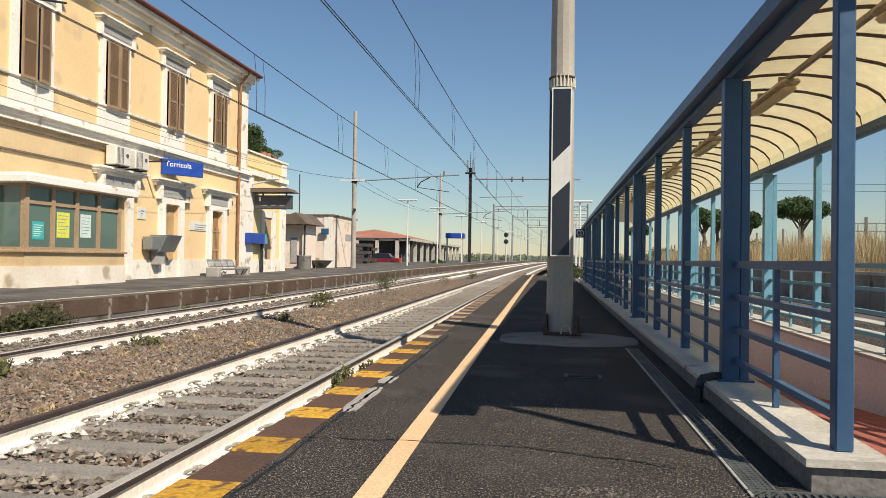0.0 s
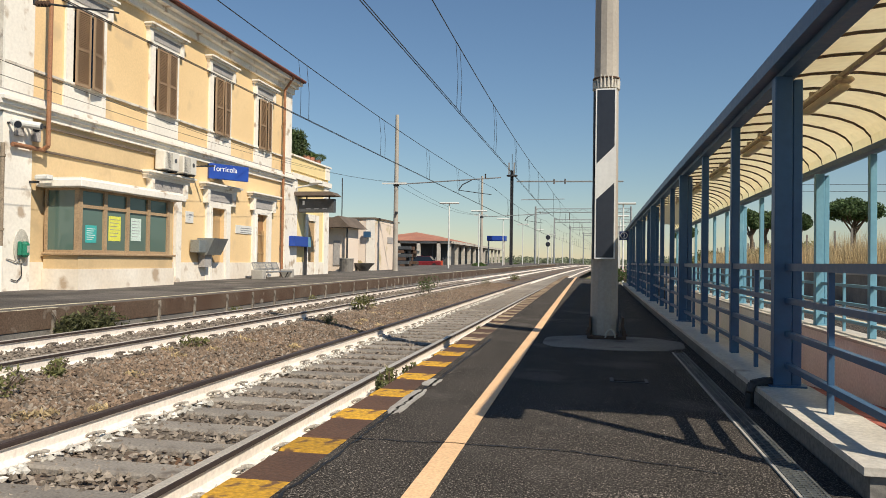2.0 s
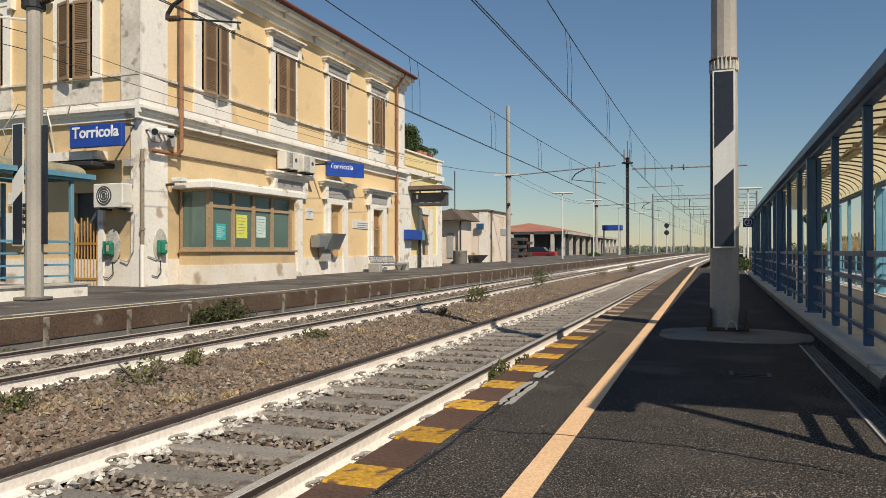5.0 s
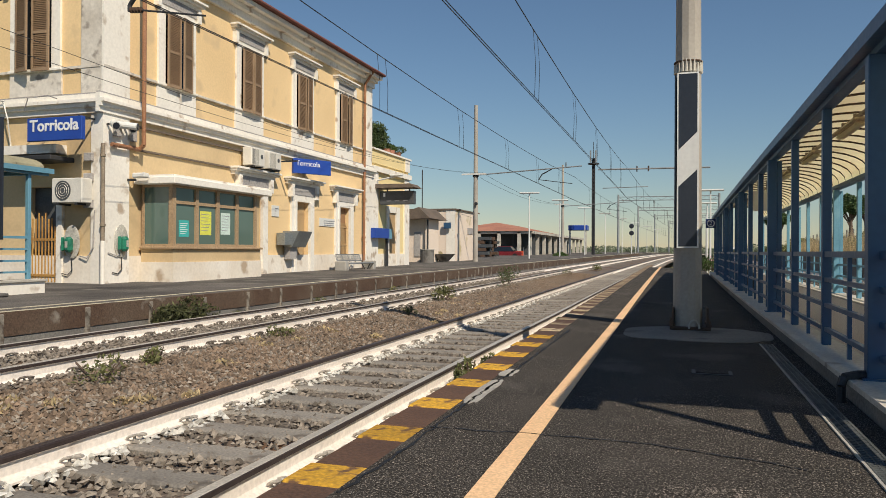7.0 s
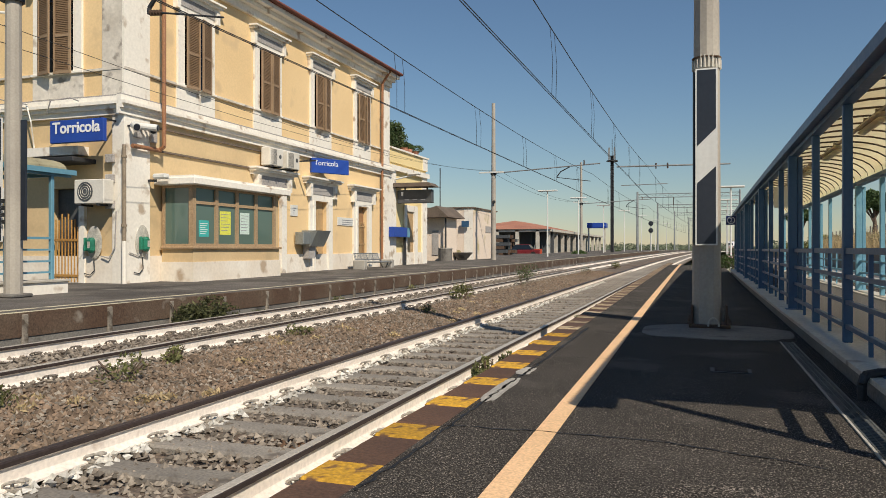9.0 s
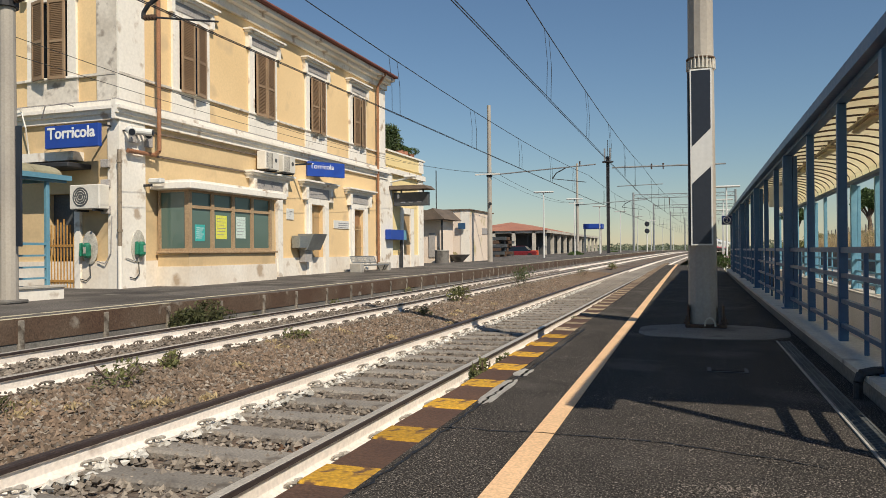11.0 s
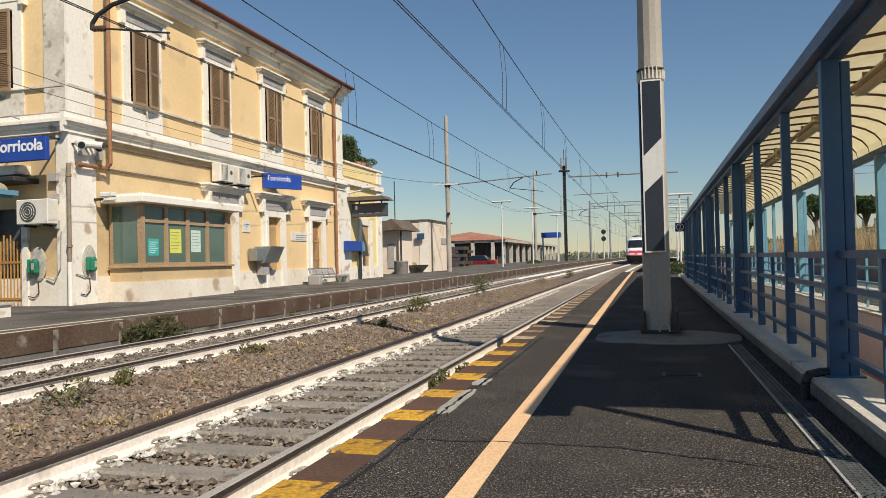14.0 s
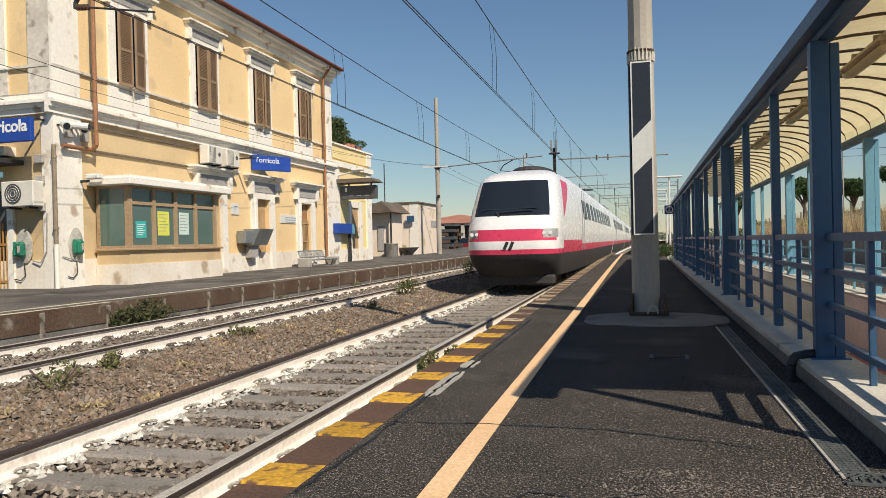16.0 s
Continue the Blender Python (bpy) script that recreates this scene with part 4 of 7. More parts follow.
for xx in (-2.9, -2.2):
    insulator(g, (xx + bend(48), 48, 6.0), (xx + bend(48), 48, 6.35), 0.06)
part("insulator", g, RUST, md)
part("registration_arm", R((-4.6, 48, 5.0), (-1.8, 48, 5.05), 0.025), GALV, md)

tower = thing("radio_mast", "dark slender steel radio mast with antennas", "mast")
tx = -12.6 + bend(100)
tb = bmesh.new()
for dx in (-0.16, 0.16):
    for dy in (-0.16, 0.16):
        rod(tb, (tx + dx, 100 + dy, 0), (tx + dx, 100 + dy, 13.4), 0.05, 6)
for k in range(26):
    z = 0.5 * k
    rod(tb, (tx - 0.16, 99.84, z), (tx + 0.16, 99.84, z + 0.5), 0.03, 5)
    rod(tb, (tx + 0.16, 99.84, z), (tx - 0.16, 99.84, z + 0.5), 0.03, 5)
rod(tb, (tx, 100, 0), (tx, 100, 13.4), 0.17, 8, 0.13)
part("lattice", tb, DARK_STEEL, tower)
part("platform_ring", R((tx, 100, 12.6), (tx, 100, 12.75), 0.75, 12), DARK_STEEL, tower)
for dx in (-0.35, 0.35):
    part("antenna", B(tx + dx - 0.1, tx + dx + 0.1, 99.4, 99.55, 12.8, 14.4), GALV, tower)
part("rod_antenna", R((tx, 100, 13.4), (tx, 100, 15.6), 0.04), DARK_STEEL, tower)

for k, y in enumerate((128, 160, 196, 235)):
    b = bend(y)
    g = thing("catenary_portal", "steel portal frame across the tracks, far off", "portal", group="portals across the line")
    for x in (-12.6, 3.4):
        part("leg", R((x + b, y, -0.5), (x + b, y, 10.6), 0.22, 8, 0.16), GALV, g)
    t = bmesh.new()
    for zz in (9.6, 10.2):
        rod(t, (-12.6 + b, y, zz), (3.4 + b, y, zz), 0.06, 6)
    for j in range(16):
        rod(t, (-12.6 + j + b, y, 9.6 if j % 2 else 10.2), (-11.6 + j + b, y, 10.2 if j % 2 else 9.6), 0.03, 5)
    part("truss", t, GALV, g)
    for xx in (-6.8, -3.0):
        i = bmesh.new()
        insulator(i, (xx + b, y, 8.3), (xx + b, y, 9.6), 0.1)
        part("insulator", i, RUST, g)


def wire(name, pts, r, label, material=DARK_STEEL):
    bm = bmesh.new()
    for a, b in zip(pts, pts[1:]):
        rod(bm, a, b, r, 5)
    return tagged(link(name, bm, material), label, "wire")


def line_catenary(xs, zc, zm, sag, label):
    """Twin contact wires and a sagging messenger, straight from support to support; xs: where it hangs at the first three."""
    c = thing("overhead_line", label, "overhead wire")
    ys = [-32, 9.6, 48, 87, 128, 160, 196, 235]
    at = [xs[0]] + [x for x in xs] + [xs[2] - bend(87) + bend(y) for y in ys[4:]]
    spans = list(zip(zip(at, ys, zm), zip(at[1:], ys[1:], zm[1:])))
    for off in (-0.022, 0.022):
        bm = bmesh.new()
        for (xa, a, _), (xb, b, _) in spans:
            rod(bm, (xa + off, a, zc), (xb + off, b, zc), 0.008, 5)
        part("contact_wire", bm, DARK_STEEL, c)
    bm = bmesh.new()
    n = 12
    for (xa, a, za), (xb, b, zb) in spans:
        p = [(xa + (xb - xa) * i / n, a + (b - a) * i / n, za + (zb - za) * i / n - sag * (1 - (2 * i / n - 1) ** 2)) for i in range(n + 1)]
        for q, s in zip(p, p[1:]):
            rod(bm, q, s, 0.011, 5)
        for i in range(2, n, 2):
            for d in (0.0, 0.5):
                q = p[i]
                loop = [(q[0], q[1] + d, q[2] + 0.0), (q[0] + 0.05, q[1] + d + 0.05, (q[2] + zc) / 2), (q[0] + 0.01, q[1] + d + 0.15, zc + 0.01)]
                bd = bmesh.new()
                for u, v in zip(loop, loop[1:]):
                    rod(bd, u, v, 0.006, 4)
                part("dropper", bd, DARK_STEEL, c)
    part("messenger_wire", bm, DARK_STEEL, c)
    return c


line_catenary([-6.80, -6.40, -5.45], 4.27, [5.72, 5.72, 5.78, 5.85, 5.9, 5.9, 5.9, 5.9], 0.31, "overhead contact line of the far track")
line_catenary([-3.03, -3.08, -1.9], 4.35, [5.95, 5.95, 6.27, 6.2, 6.2, 6.2, 6.2, 6.2], 0.33, "overhead contact line of the near track")
for k, (za, zb, xo) in enumerate(((4.85, 6.1, -0.25), (4.52, 6.1, 0.45))):
    n = 10
    wire("feeder_wire", [(-11.4 + (mbx + xo + 11.4) * i / n, 9.78 + (47 - 9.78) * i / n, za + (zb - za) * i / n - 0.55 * (1 - (2 * i / n - 1) ** 2)) for i in range(n + 1)], 0.006, "thin feeder wire between the masts")
    wire("feeder_wire", [(mbx + xo + (mcx - mbx) * i / n, 47 + 38 * i / n, 6.1 + 0.3 * i / n - 0.6 * (1 - (2 * i / n - 1) ** 2)) for i in range(n + 1)], 0.010, "thin feeder wire between the masts")
wire("feeder_wire", [(-11.4, 9.78, 4.85), (-12.0, -2, 4.45), (-12.6, -20, 4.9)], 0.007, "feeder wire running off past the mast")
wire("feeder_wire", [(-11.4, 9.78, 4.55), (-12.0, -2, 4.2), (-12.6, -20, 4.6)], 0.007, "feeder wire running off past the mast")
wire("pale_cable", [(-11.4, 9.78, 5.1), (-15, 6, 5.0), (-20, 2, 5.15), (-30, -6, 5.4)], 0.022, "thick pale cable to the mast", WHITE_PLATE)
wire("power_line", [(19.4, 80, 9.2), (60, 78, 8.6), (140, 76, 9)], 0.02, "thin power line beyond the side track")
wire("power_line", [(19.4, 80, 8.5), (60, 78, 7.9), (140, 76, 8.4)], 0.02, "thin power line beyond the side track")
wire("telephone_line", [(-13.6, 36.4, 4.6), (-26, 70, 5.2), (-60, 120, 9)], 0.02, "drooping line beyond the station")


def platform_lamp(x, y, h, z0=0.05, group="platform lamps"):
    x += bend(y)
    l = thing("platform_lamp", "white platform lamp with a flat head on a slim post", "street lamp", group=group)
    part("post", R((x, y, z0), (x, y, h), 0.07, 8, 0.05), WHITE_PLATE, l)
    part("head", B(x - 0.85, x + 0.85, y - 0.2, y + 0.2, h, h + 0.12, bevel=0.04), WHITE_PLATE, l, "flat white lamp head")
    return l


for x, y, h in ((-12.75, 62, 5.85), (-13.0, 78, 6.3), (-12.8, 94, 6.4), (-12.6, 112, 6.6), (-12.2, 130, 6.6), (-12, 150, 6.6), (-12, 172, 6.6), (-12, 196, 6.6)):
    platform_lamp(x, y, h)
for x, y, h in ((1.55, 52, 5.0), (1.6, 72, 5.4), (1.6, 95, 5.6)):
    platform_lamp(x, y, h, -0.96)
sg = thing("railway_signal", "railway signal with two dark heads on a pale post", "signal")
sx = -9.6 + bend(120)
part("post", R((sx, 120, -0.5), (sx, 120, 5.5), 0.09), WHITE_PLATE, sg)
for zz in (3.9, 5.0):
    part("signal_head", R((sx, 119.8, zz), (sx, 120.0, zz), 0.38, 16), BLACK, sg)
    part("lamp_hood", R((sx, 119.6, zz), (sx, 119.82, zz), 0.17, 10), DARK_STEEL, sg)

# ---- the station building ----
FX, FY, FZ = -13.4, 14.65, 0.10
st = thing("station_building", "two-storey ochre station house with white trim and brown shutters", "station")


class Face:
    """A facade: u along it, d out of it, z up, as axis-parallel boxes."""

    def __init__(self, kind):
        self.kind = kind

    def box(self, bm, u0, u1, d0, d1, z0, z1, bevel=0.0):
        if self.kind == "front":
            return box(bm, FX + d0, FX + d1, u0, u1, z0, z1, bevel)
        return box(bm, u0, u1, FY - d1, FY - d0, z0, z1, bevel)

    def at(self, u, d, z):
        return Vector((FX + d, u, z)) if self.kind == "front" else Vector((u, FY - d, z))

    def make(self, *a, bevel=0.0):
        return self.box(bmesh.new(), *a, bevel=bevel)


FRONT, SIDE = Face("front"), Face("side")


def wall_with_holes(f, u0, u1, z0, z1, holes, th=0.4):
    """A wall of cells, left open where the holes (u0, u1, z0, z1) are."""
    us = sorted({u0, u1, *[h[0] for h in holes], *[h[1] for h in holes]})
    zs = sorted({z0, z1, *[h[2] for h in holes], *[h[3] for h in holes]})
    bm = bmesh.new()
    for a, b in zip(us, us[1:]):
        for c, d in zip(zs, zs[1:]):
            m, q = (a + b) / 2, (c + d) / 2
            if not any(h[0] < m < h[1] and h[2] < q < h[3] for h in holes):
                f.box(bm, a, b, -th, 0, c, d)
    bmesh.ops.remove_doubles(bm, verts=bm.verts, dist=1e-4)
    return bm


def cornice(bm, f, u0, u1, z0, h, out):
    f.box(bm, u0 + 0.10, u1 - 0.10, 0.002, out * 0.4, z0, z0 + h * 0.45)
    f.box(bm, u0 + 0.04, u1 - 0.04, 0.002, out * 0.75, z0 + h * 0.45, z0 + h * 0.75)
    f.box(bm, u0, u1, 0.002, out, z0 + h * 0.75, z0 + h)


def shutter(f, parent, u0, u1, z0, z1, d=0.03, hinge=-1, ajar=0.0):
    """A louvred leaf: stiles, rails and slats, swung out by ajar degrees at its hinge (-1 low u, 1 high u)."""
    h = f.at(u0 if hinge < 0 else u1, d, 0)
    turn = Matrix.Translation(h) @ Matrix.Rotation(radians(hinge * ajar), 4, "Z") @ Matrix.Translation(-h)
    fr = f.make(u0, u0 + 0.055, d, d + 0.045, z0, z1)
    f.box(fr, u1 - 0.055, u1, d, d + 0.045, z0, z1)
    for a, b in ((z0, z0 + 0.08), (z1 - 0.08, z1), ((z0 + z1) / 2 - 0.08, (z0 + z1) / 2 - 0.01)):
        f.box(fr, u0 + 0.055, u1 - 0.055, d, d + 0.045, a, b)
    s = part("shutter", moved(fr, turn), SHUTTER_RAIL, parent, "brown louvred shutter leaf standing ajar" if ajar > 5 else "brown louvred shutter leaf")
    bm = bmesh.new()
    z = z0 + 0.09
    while z < z1 - 0.09:
        f.box(bm, u0 + 0.05, u1 - 0.05, d + 0.006, d + 0.032, z, z + 0.028)
        z += 0.046
    tagged(part("slats", moved(bm, turn), SHUTTER, s), kind="stuff")
    part("backing", moved(f.make(u0 + 0.03, u1 - 0.03, d - 0.02, d + 0.004, z0 + 0.02, z1 - 0.02), turn), SHUTTER, s)


def upper_window(f, uc, worn=False):
    w = part("window", f.make(uc - 0.53, uc + 0.53, -0.07, -0.04, 5.50, 7.42), GLASS_DARK, st, "shuttered upper window in white surround")
    fr = bmesh.new()
    for s in (-1, 1):
        a, b = sorted((uc + s * 0.53, uc + s * 0.80))
        f.box(fr, a, b, 0.002, 0.07, 5.45, 7.62)
    f.box(fr, uc - 0.53, uc + 0.53, 0.002, 0.07, 7.42, 7.62)
    part("surround", fr, WHITE_PLASTER, w)
    part("frieze", f.make(uc - 0.80, uc + 0.80, 0.002, 0.09, 7.62, 7.86), FRIEZE if f is FRONT else WHITE_PLASTER, w, "grey frieze under the cornice")
    c = bmesh.new()
    cornice(c, f, uc - 1.06, uc + 1.06, 7.86, 0.22, 0.30)
    for s in (-1, 1):
        a, b = sorted((uc + s * 0.80, uc + s * 0.94))
        f.box(c, a, b, 0.002, 0.16, 7.50, 7.86)
    part("cornice", c, WHITE_PLASTER, w)
    part("apron", f.make(uc - 0.83, uc + 0.83, 0.002, 0.05, 4.80, 5.40), WORN_PLASTER if worn else WHITE_PLASTER, w, "white panel below the sill")
    part("sill", f.make(uc - 0.86, uc + 0.86, 0.002, 0.10, 5.40, 5.47, bevel=0.01), WHITE_PLASTER, w)
    wide = (9 if f is FRONT else 13) + 3 * math.sin(uc * 2.3)
    shutter(f, w, uc - 0.53, uc - 0.01, 5.40, 7.42, 0.13, -1, 3 if f is FRONT else wide)
    shutter(f, w, uc + 0.01, uc + 0.53, 5.40, 7.42, 0.13, 1, wide if f is FRONT else 3)


def ground_door(f, uc, material, label, w=0.51, top=2.72, grille=False):
    d = part("door", f.make(uc - w, uc + w, -0.22, -0.15, FZ, top), material, st, label)
    fr = bmesh.new()
    for s in (-1, 1):
        a, b = sorted((uc + s * w, uc + s * (w + 0.36)))
        f.box(fr, a, b, 0.002, 0.08, FZ, top + 0.02)
        a, b = sorted((uc + s * w, uc + s * (w + 0.14)))
        f.box(fr, a, b, 0.08, 0.11, FZ, top + 0.02)
    f.box(fr, uc - w - 0.36, uc + w + 0.36, 0.002, 0.08, top + 0.02, top + 0.26)
    part("surround", fr, WHITE_PLASTER, d, "white stone door surround")
    part("frieze", f.make(uc - w - 0.36, uc + w + 0.36, 0.002, 0.10, top + 0.26, top + 0.62), FRIEZE, d)
    c = bmesh.new()
    cornice(c, f, uc - 1.33, uc + 1.33, top + 0.62, 0.24, 0.34)
    for s in (-1, 1):
        a, b = sorted((uc + s * (w + 0.36), uc + s * (w + 0.52)))
        f.box(c, a, b, 0.002, 0.2, top + 0.16, top + 0.62)
    part("cornice", c, WHITE_PLASTER, d)
    for z0, z1 in ((0.3, 1.2), (1.35, 2.55)):
        for s in (-1, 1):
            a, b = sorted((uc + s * 0.06, uc + s * (w - 0.07)))
            part("door_panel", f.make(a, b, -0.15, -0.13, z0, z1, bevel=0.008), material, d)
    part("door_handle", f.make(uc - 0.03, uc + 0.0, -0.13, -0.08, 1.1, 1.2), DARK_STEEL, d)
    if grille:
        g = bmesh.new()
        for k in range(9):
            u = uc - w + 0.06 + k * (2 * w - 0.12) / 8
            f.box(g, u - 0.012, u + 0.012, -0.1, -0.076, FZ, 2.1)
        for z in (0.4, 1.15, 1.9):
            f.box(g, uc - w, uc + w, -0.105, -0.07, z, z + 0.04)
        part("grille", g, DOOR_TAN, d, "iron grille gate")
    return d


WIN_F = (17.39, 21.06, 24.66, 28.26)
WIN_S = (-21.68, -18.6, -15.47)
D_F = (21.30, 24.66, 28.27)
F_END, S_END = 31.15, -24.3
holes = [(u - 0.53, u + 0.53, 5.5, 7.42) for u in WIN_F] + [(u - 0.51, u + 0.51, FZ, 2.72) for u in D_F]
part("front_wall", wall_with_holes(FRONT, FY, F_END, 4.4, 8.6, [h for h in holes if h[2] > 4]), OCHRE, st, "ochre plastered front wall")
part("front_wall", wall_with_holes(FRONT, 20.62, F_END, FZ, 4.4, [h for h in holes if h[2] < 4]), OCHRE, st, "ochre plastered front wall")
part("front_wall", wall_with_holes(FRONT, FY, 20.62, FZ, 4.4, []), OCHRE_LOW, st, "dusty tan plastered wall round the bay")
holes = [(u - 0.53, u + 0.53, 5.5, 7.42) for u in WIN_S] + [(-15.7, -14.75, FZ, 2.5)]
part("side_wall", wall_with_holes(SIDE, S_END, FX - 0.4, 4.4, 8.6, [h for h in holes if h[2] > 4]), OCHRE, st, "ochre plastered end wall")
part("side_wall", wall_with_holes(SIDE, S_END, FX - 0.4, FZ, 4.4, [h for h in holes if h[2] < 4]), OCHRE_LOW, st, "dusty tan lower end wall")
part("back_wall", B(S_END, S_END + 0.4, FY + 0.4, F_END, FZ, 8.6), OCHRE, st)
part("far_wall", B(S_END + 0.4, FX - 0.4, F_END - 0.4, F_END, FZ, 8.6), OCHRE, st)
part("floor_slab", B(S_END + 0.4, FX - 0.4, FY + 0.4, F_END - 0.4, 4.3, 4.6), CONCRETE, st)
for u in WIN_F:
    upper_window(FRONT, u)
for u in WIN_S:
    upper_window(SIDE, u, worn=True)
ground_door(FRONT, D_F[0], DOOR_TAN, "closed tan door behind the bay")
ground_door(FRONT, D_F[1], DOOR_TAN, "closed tan panelled door")
ground_door(FRONT, D_F[2], DOOR_WOOD, "brown wooden door behind an iron grille", grille=True)

# pilasters, bands, plinth and eaves
for nm, f, u0, u1 in (("pilaster", FRONT, FY - 0.06, FY + 0.85), ("pilaster", FRONT, F_END - 0.62, F_END), ("pilaster", SIDE, FX - 0.62, FX + 0.0), ("pilaster", SIDE, S_END, S_END + 0.62)):
    worn = f is SIDE
    part(nm, f.make(u0, u1, 0.003, 0.06, 4.75, 8.58), WORN_PLASTER if worn else WHITE_PLASTER, st, "flaking corner pilaster" if worn else "white corner pilaster")
    if f is SIDE and u1 > -14:
        u0 = FX - 0.30
    part(nm, f.make(u0, u1, 0.003, 0.06, FZ, 4.28), WHITE_PLASTER, st)
for f, u0, u1 in ((FRONT, FY - 0.25, F_END + 0.12), (SIDE, S_END - 0.2, FX + 0.065)):
    for d_, za, zb in ((0.10, 4.28, 4.42), (0.17, 4.42, 4.52), (0.25, 4.52, 4.60), (0.13, 4.60, 4.74)):
        part("string_course", f.make(u0, u1, 0.003, d_, za, zb), WHITE_PLASTER, st, "white moulding of the string course")
    part("dirt_ledge", f.make(u0 + 0.02, u1 - 0.02, 0.003, 0.115, 4.742, 4.775), FRIEZE, st, "dirt-blackened ledge of the string course")
    part("sill_band", f.make(u0 + 0.2, u1 - 0.1, 0.003, 0.075, 5.405, 5.465), WORN_PLASTER, st, "thin worn sill band")
    part("plinth", f.make(u0 + 0.3, u1 - 0.1, 0.003, 0.05, FZ, 0.78), PLINTH, st, "stained pale plinth")
    for ua, ub, d_, za, zb in ((0.02, 0.0, 0.12, 8.35, 8.58), (0.08, 0.0, 0.30, 8.58, 8.72), (0.2, 0.02, 0.50, 8.72, 8.86)):
        part("eave_cornice", f.make(u0 - ua, u1 + ub, 0.003, d_, za, zb), WHITE_PLASTER, st, "white eave cornice")
for z in (4.10, 3.50):
    part("moulding", FRONT.make(FY + 0.86, 21.0 if z > 4 else 20.2, 0.003, 0.06, z, z + 0.05), BROWN_ROOF, st, "thin dark moulding")
rf = bmesh.new()
x0, x1, y0, y1, zr = S_END - 0.15, FX + 0.55, FY - 0.6, F_END + 0.15, 8.9
for z in (8.862, zr):
    [rf.verts.new(p) for p in ((x0, y0, z), (x1, y0, z), (x1, y1, z), (x0, y1, z))]
xm = (x0 + x1) / 2
[rf.verts.new(p) for p in ((xm, y0 + 6.1, 10.9), (xm, y1 - 6.1, 10.9))]
rf.verts.ensure_lookup_table()
v = rf.verts
for q in ((0, 1, 2, 3), (0, 1, 5, 4), (1, 2, 6, 5), (2, 3, 7, 6), (3, 0, 4, 7), (4, 5, 8), (5, 6, 9, 8), (6, 7, 9), (7, 4, 8, 9)):
    rf.faces.new([v[i] for i in q])
bmesh.ops.recalc_face_normals(rf, faces=rf.faces)
roof = part("roof", rf, ROOF, st, "low hipped roof of dark red tiles")
part("gutter", R((x1 + 0.05, y0, 8.92), (x1 + 0.05, y1, 8.92), 0.065, 10), ROOF, roof, "dark red gutter")
part("gutter", R((x0, y0 - 0.05, 8.92), (x1, y0 - 0.05, 8.92), 0.065, 10), ROOF, roof, "dark red gutter")
tiles = bmesh.new()
y = y0 + 0.15
while y < y1:
    rod(tiles, (x1 - 0.02, y, 8.91), (x1 - 0.9, y, 9.16), 0.07, 6)
    y += 0.22
x = x0 + 0.15
while x < x1 - 0.1:
    rod(tiles, (x, y0 + 0.02, 8.91), (x, y0 + 0.9, 9.16), 0.07, 6)
    x += 0.22
tagged(part("eave_tiles", tiles, ROOF, roof), kind="stuff")
part("chimney", B(-15.4, -15.1, 27.2, 27.5, 9.3, 9.75), ROOF, roof)


def downpipe(pts, name, label, r=0.055, m=PIPE):
    t = thing(name, label, "pipe")
    bm = bmesh.new()
    for a, b in zip(pts, pts[1:]):
        rod(bm, a, b, r, 10)
    part("pipe", bm, m, t)
    for z in (1.5, 3.2, 5.0, 6.8):
        zs = sorted((pts[-1][2], pts[-2][2]))
        if zs[0] < z < zs[1]:
            part("bracket", R((pts[-1][0], pts[-1][1], z), (pts[-1][0], pts[-1][1], z + 0.06), r + 0.02, 10), m, t)
    return t


downpipe([(FX + 0.60, 30.1, 8.9), (FX + 0.45, 30.1, 8.72), (FX + 0.16, 30.1, 8.3), (FX + 0.14, 30.1, FZ)], "rain_pipe", "copper brown rain pipe down the front wall")
downpipe([(FX + 0.60, 15.72, 8.9), (FX + 0.45, 15.72, 8.72), (FX + 0.32, 15.72, 8.3), (FX + 0.32, 15.72, 3.62), (FX + 0.18, 15.72, 3.52), (FX + 0.18, 14.75, 3.52)], "rain_pipe", "copper brown rain pipe turning along the corner")
downpipe([(FX + 0.1, 14.55, 3.52), (FX + 0.1, 14.55, 1.15)], "rain_pipe", "brown rain pipe at the corner pilaster", 0.05, CONDUIT)
downpipe([(FX + 0.1, 14.55, 1.15), (FX + 0.1, 14.55, FZ)], "rain_pipe", "pale painted foot of the corner rain pipe", 0.058, WHITE_PLASTER)

# the glazed bay
bay = thing("bay_window", "projecting office bay with brown frames and green glass", "bay window")
BX, B0, B1 = -12.36, 15.95, 20.1
part("lower_wall", B(FX + 0.06, BX, B0, B1, FZ, 0.96), OCHRE_LOW, bay, "ochre wall under the bay's sill")
part("bay_plinth", B(FX + 0.06, BX + 0.04, B0 - 0.04, B1 + 0.03, FZ, 0.62), PLINTH, bay, "pale stained plinth")
part("sill", B(FX + 0.06, BX + 0.08, B0 - 0.08, B1 + 0.05, 0.96, 1.02, bevel=0.01), WOOD_FRAME, bay, "brown sill")
part("end_pier", B(FX + 0.06, BX - 0.02, B1 - 0.25, B1, 1.02, 2.6), OCHRE_LOW, bay)
hd = bmesh.new()
box(hd, FX + 0.06, BX + 0.28, B0 - 0.3, B1 + 0.25, 2.62, 2.80, bevel=0.015)
box(hd, FX + 0.06, BX + 0.2, B0 - 0.22, B1 + 0.17, 2.80, 2.86)
part("roof_slab", hd, WHITE_PLASTER, bay, "white slab roof of the bay")
fr = bmesh.new()
us = [B0, 16.02, 16.95, 17.85, 18.8, B1 - 0.25]
us = [B0, 16.9, 17.85, 18.8, B1 - 0.3]
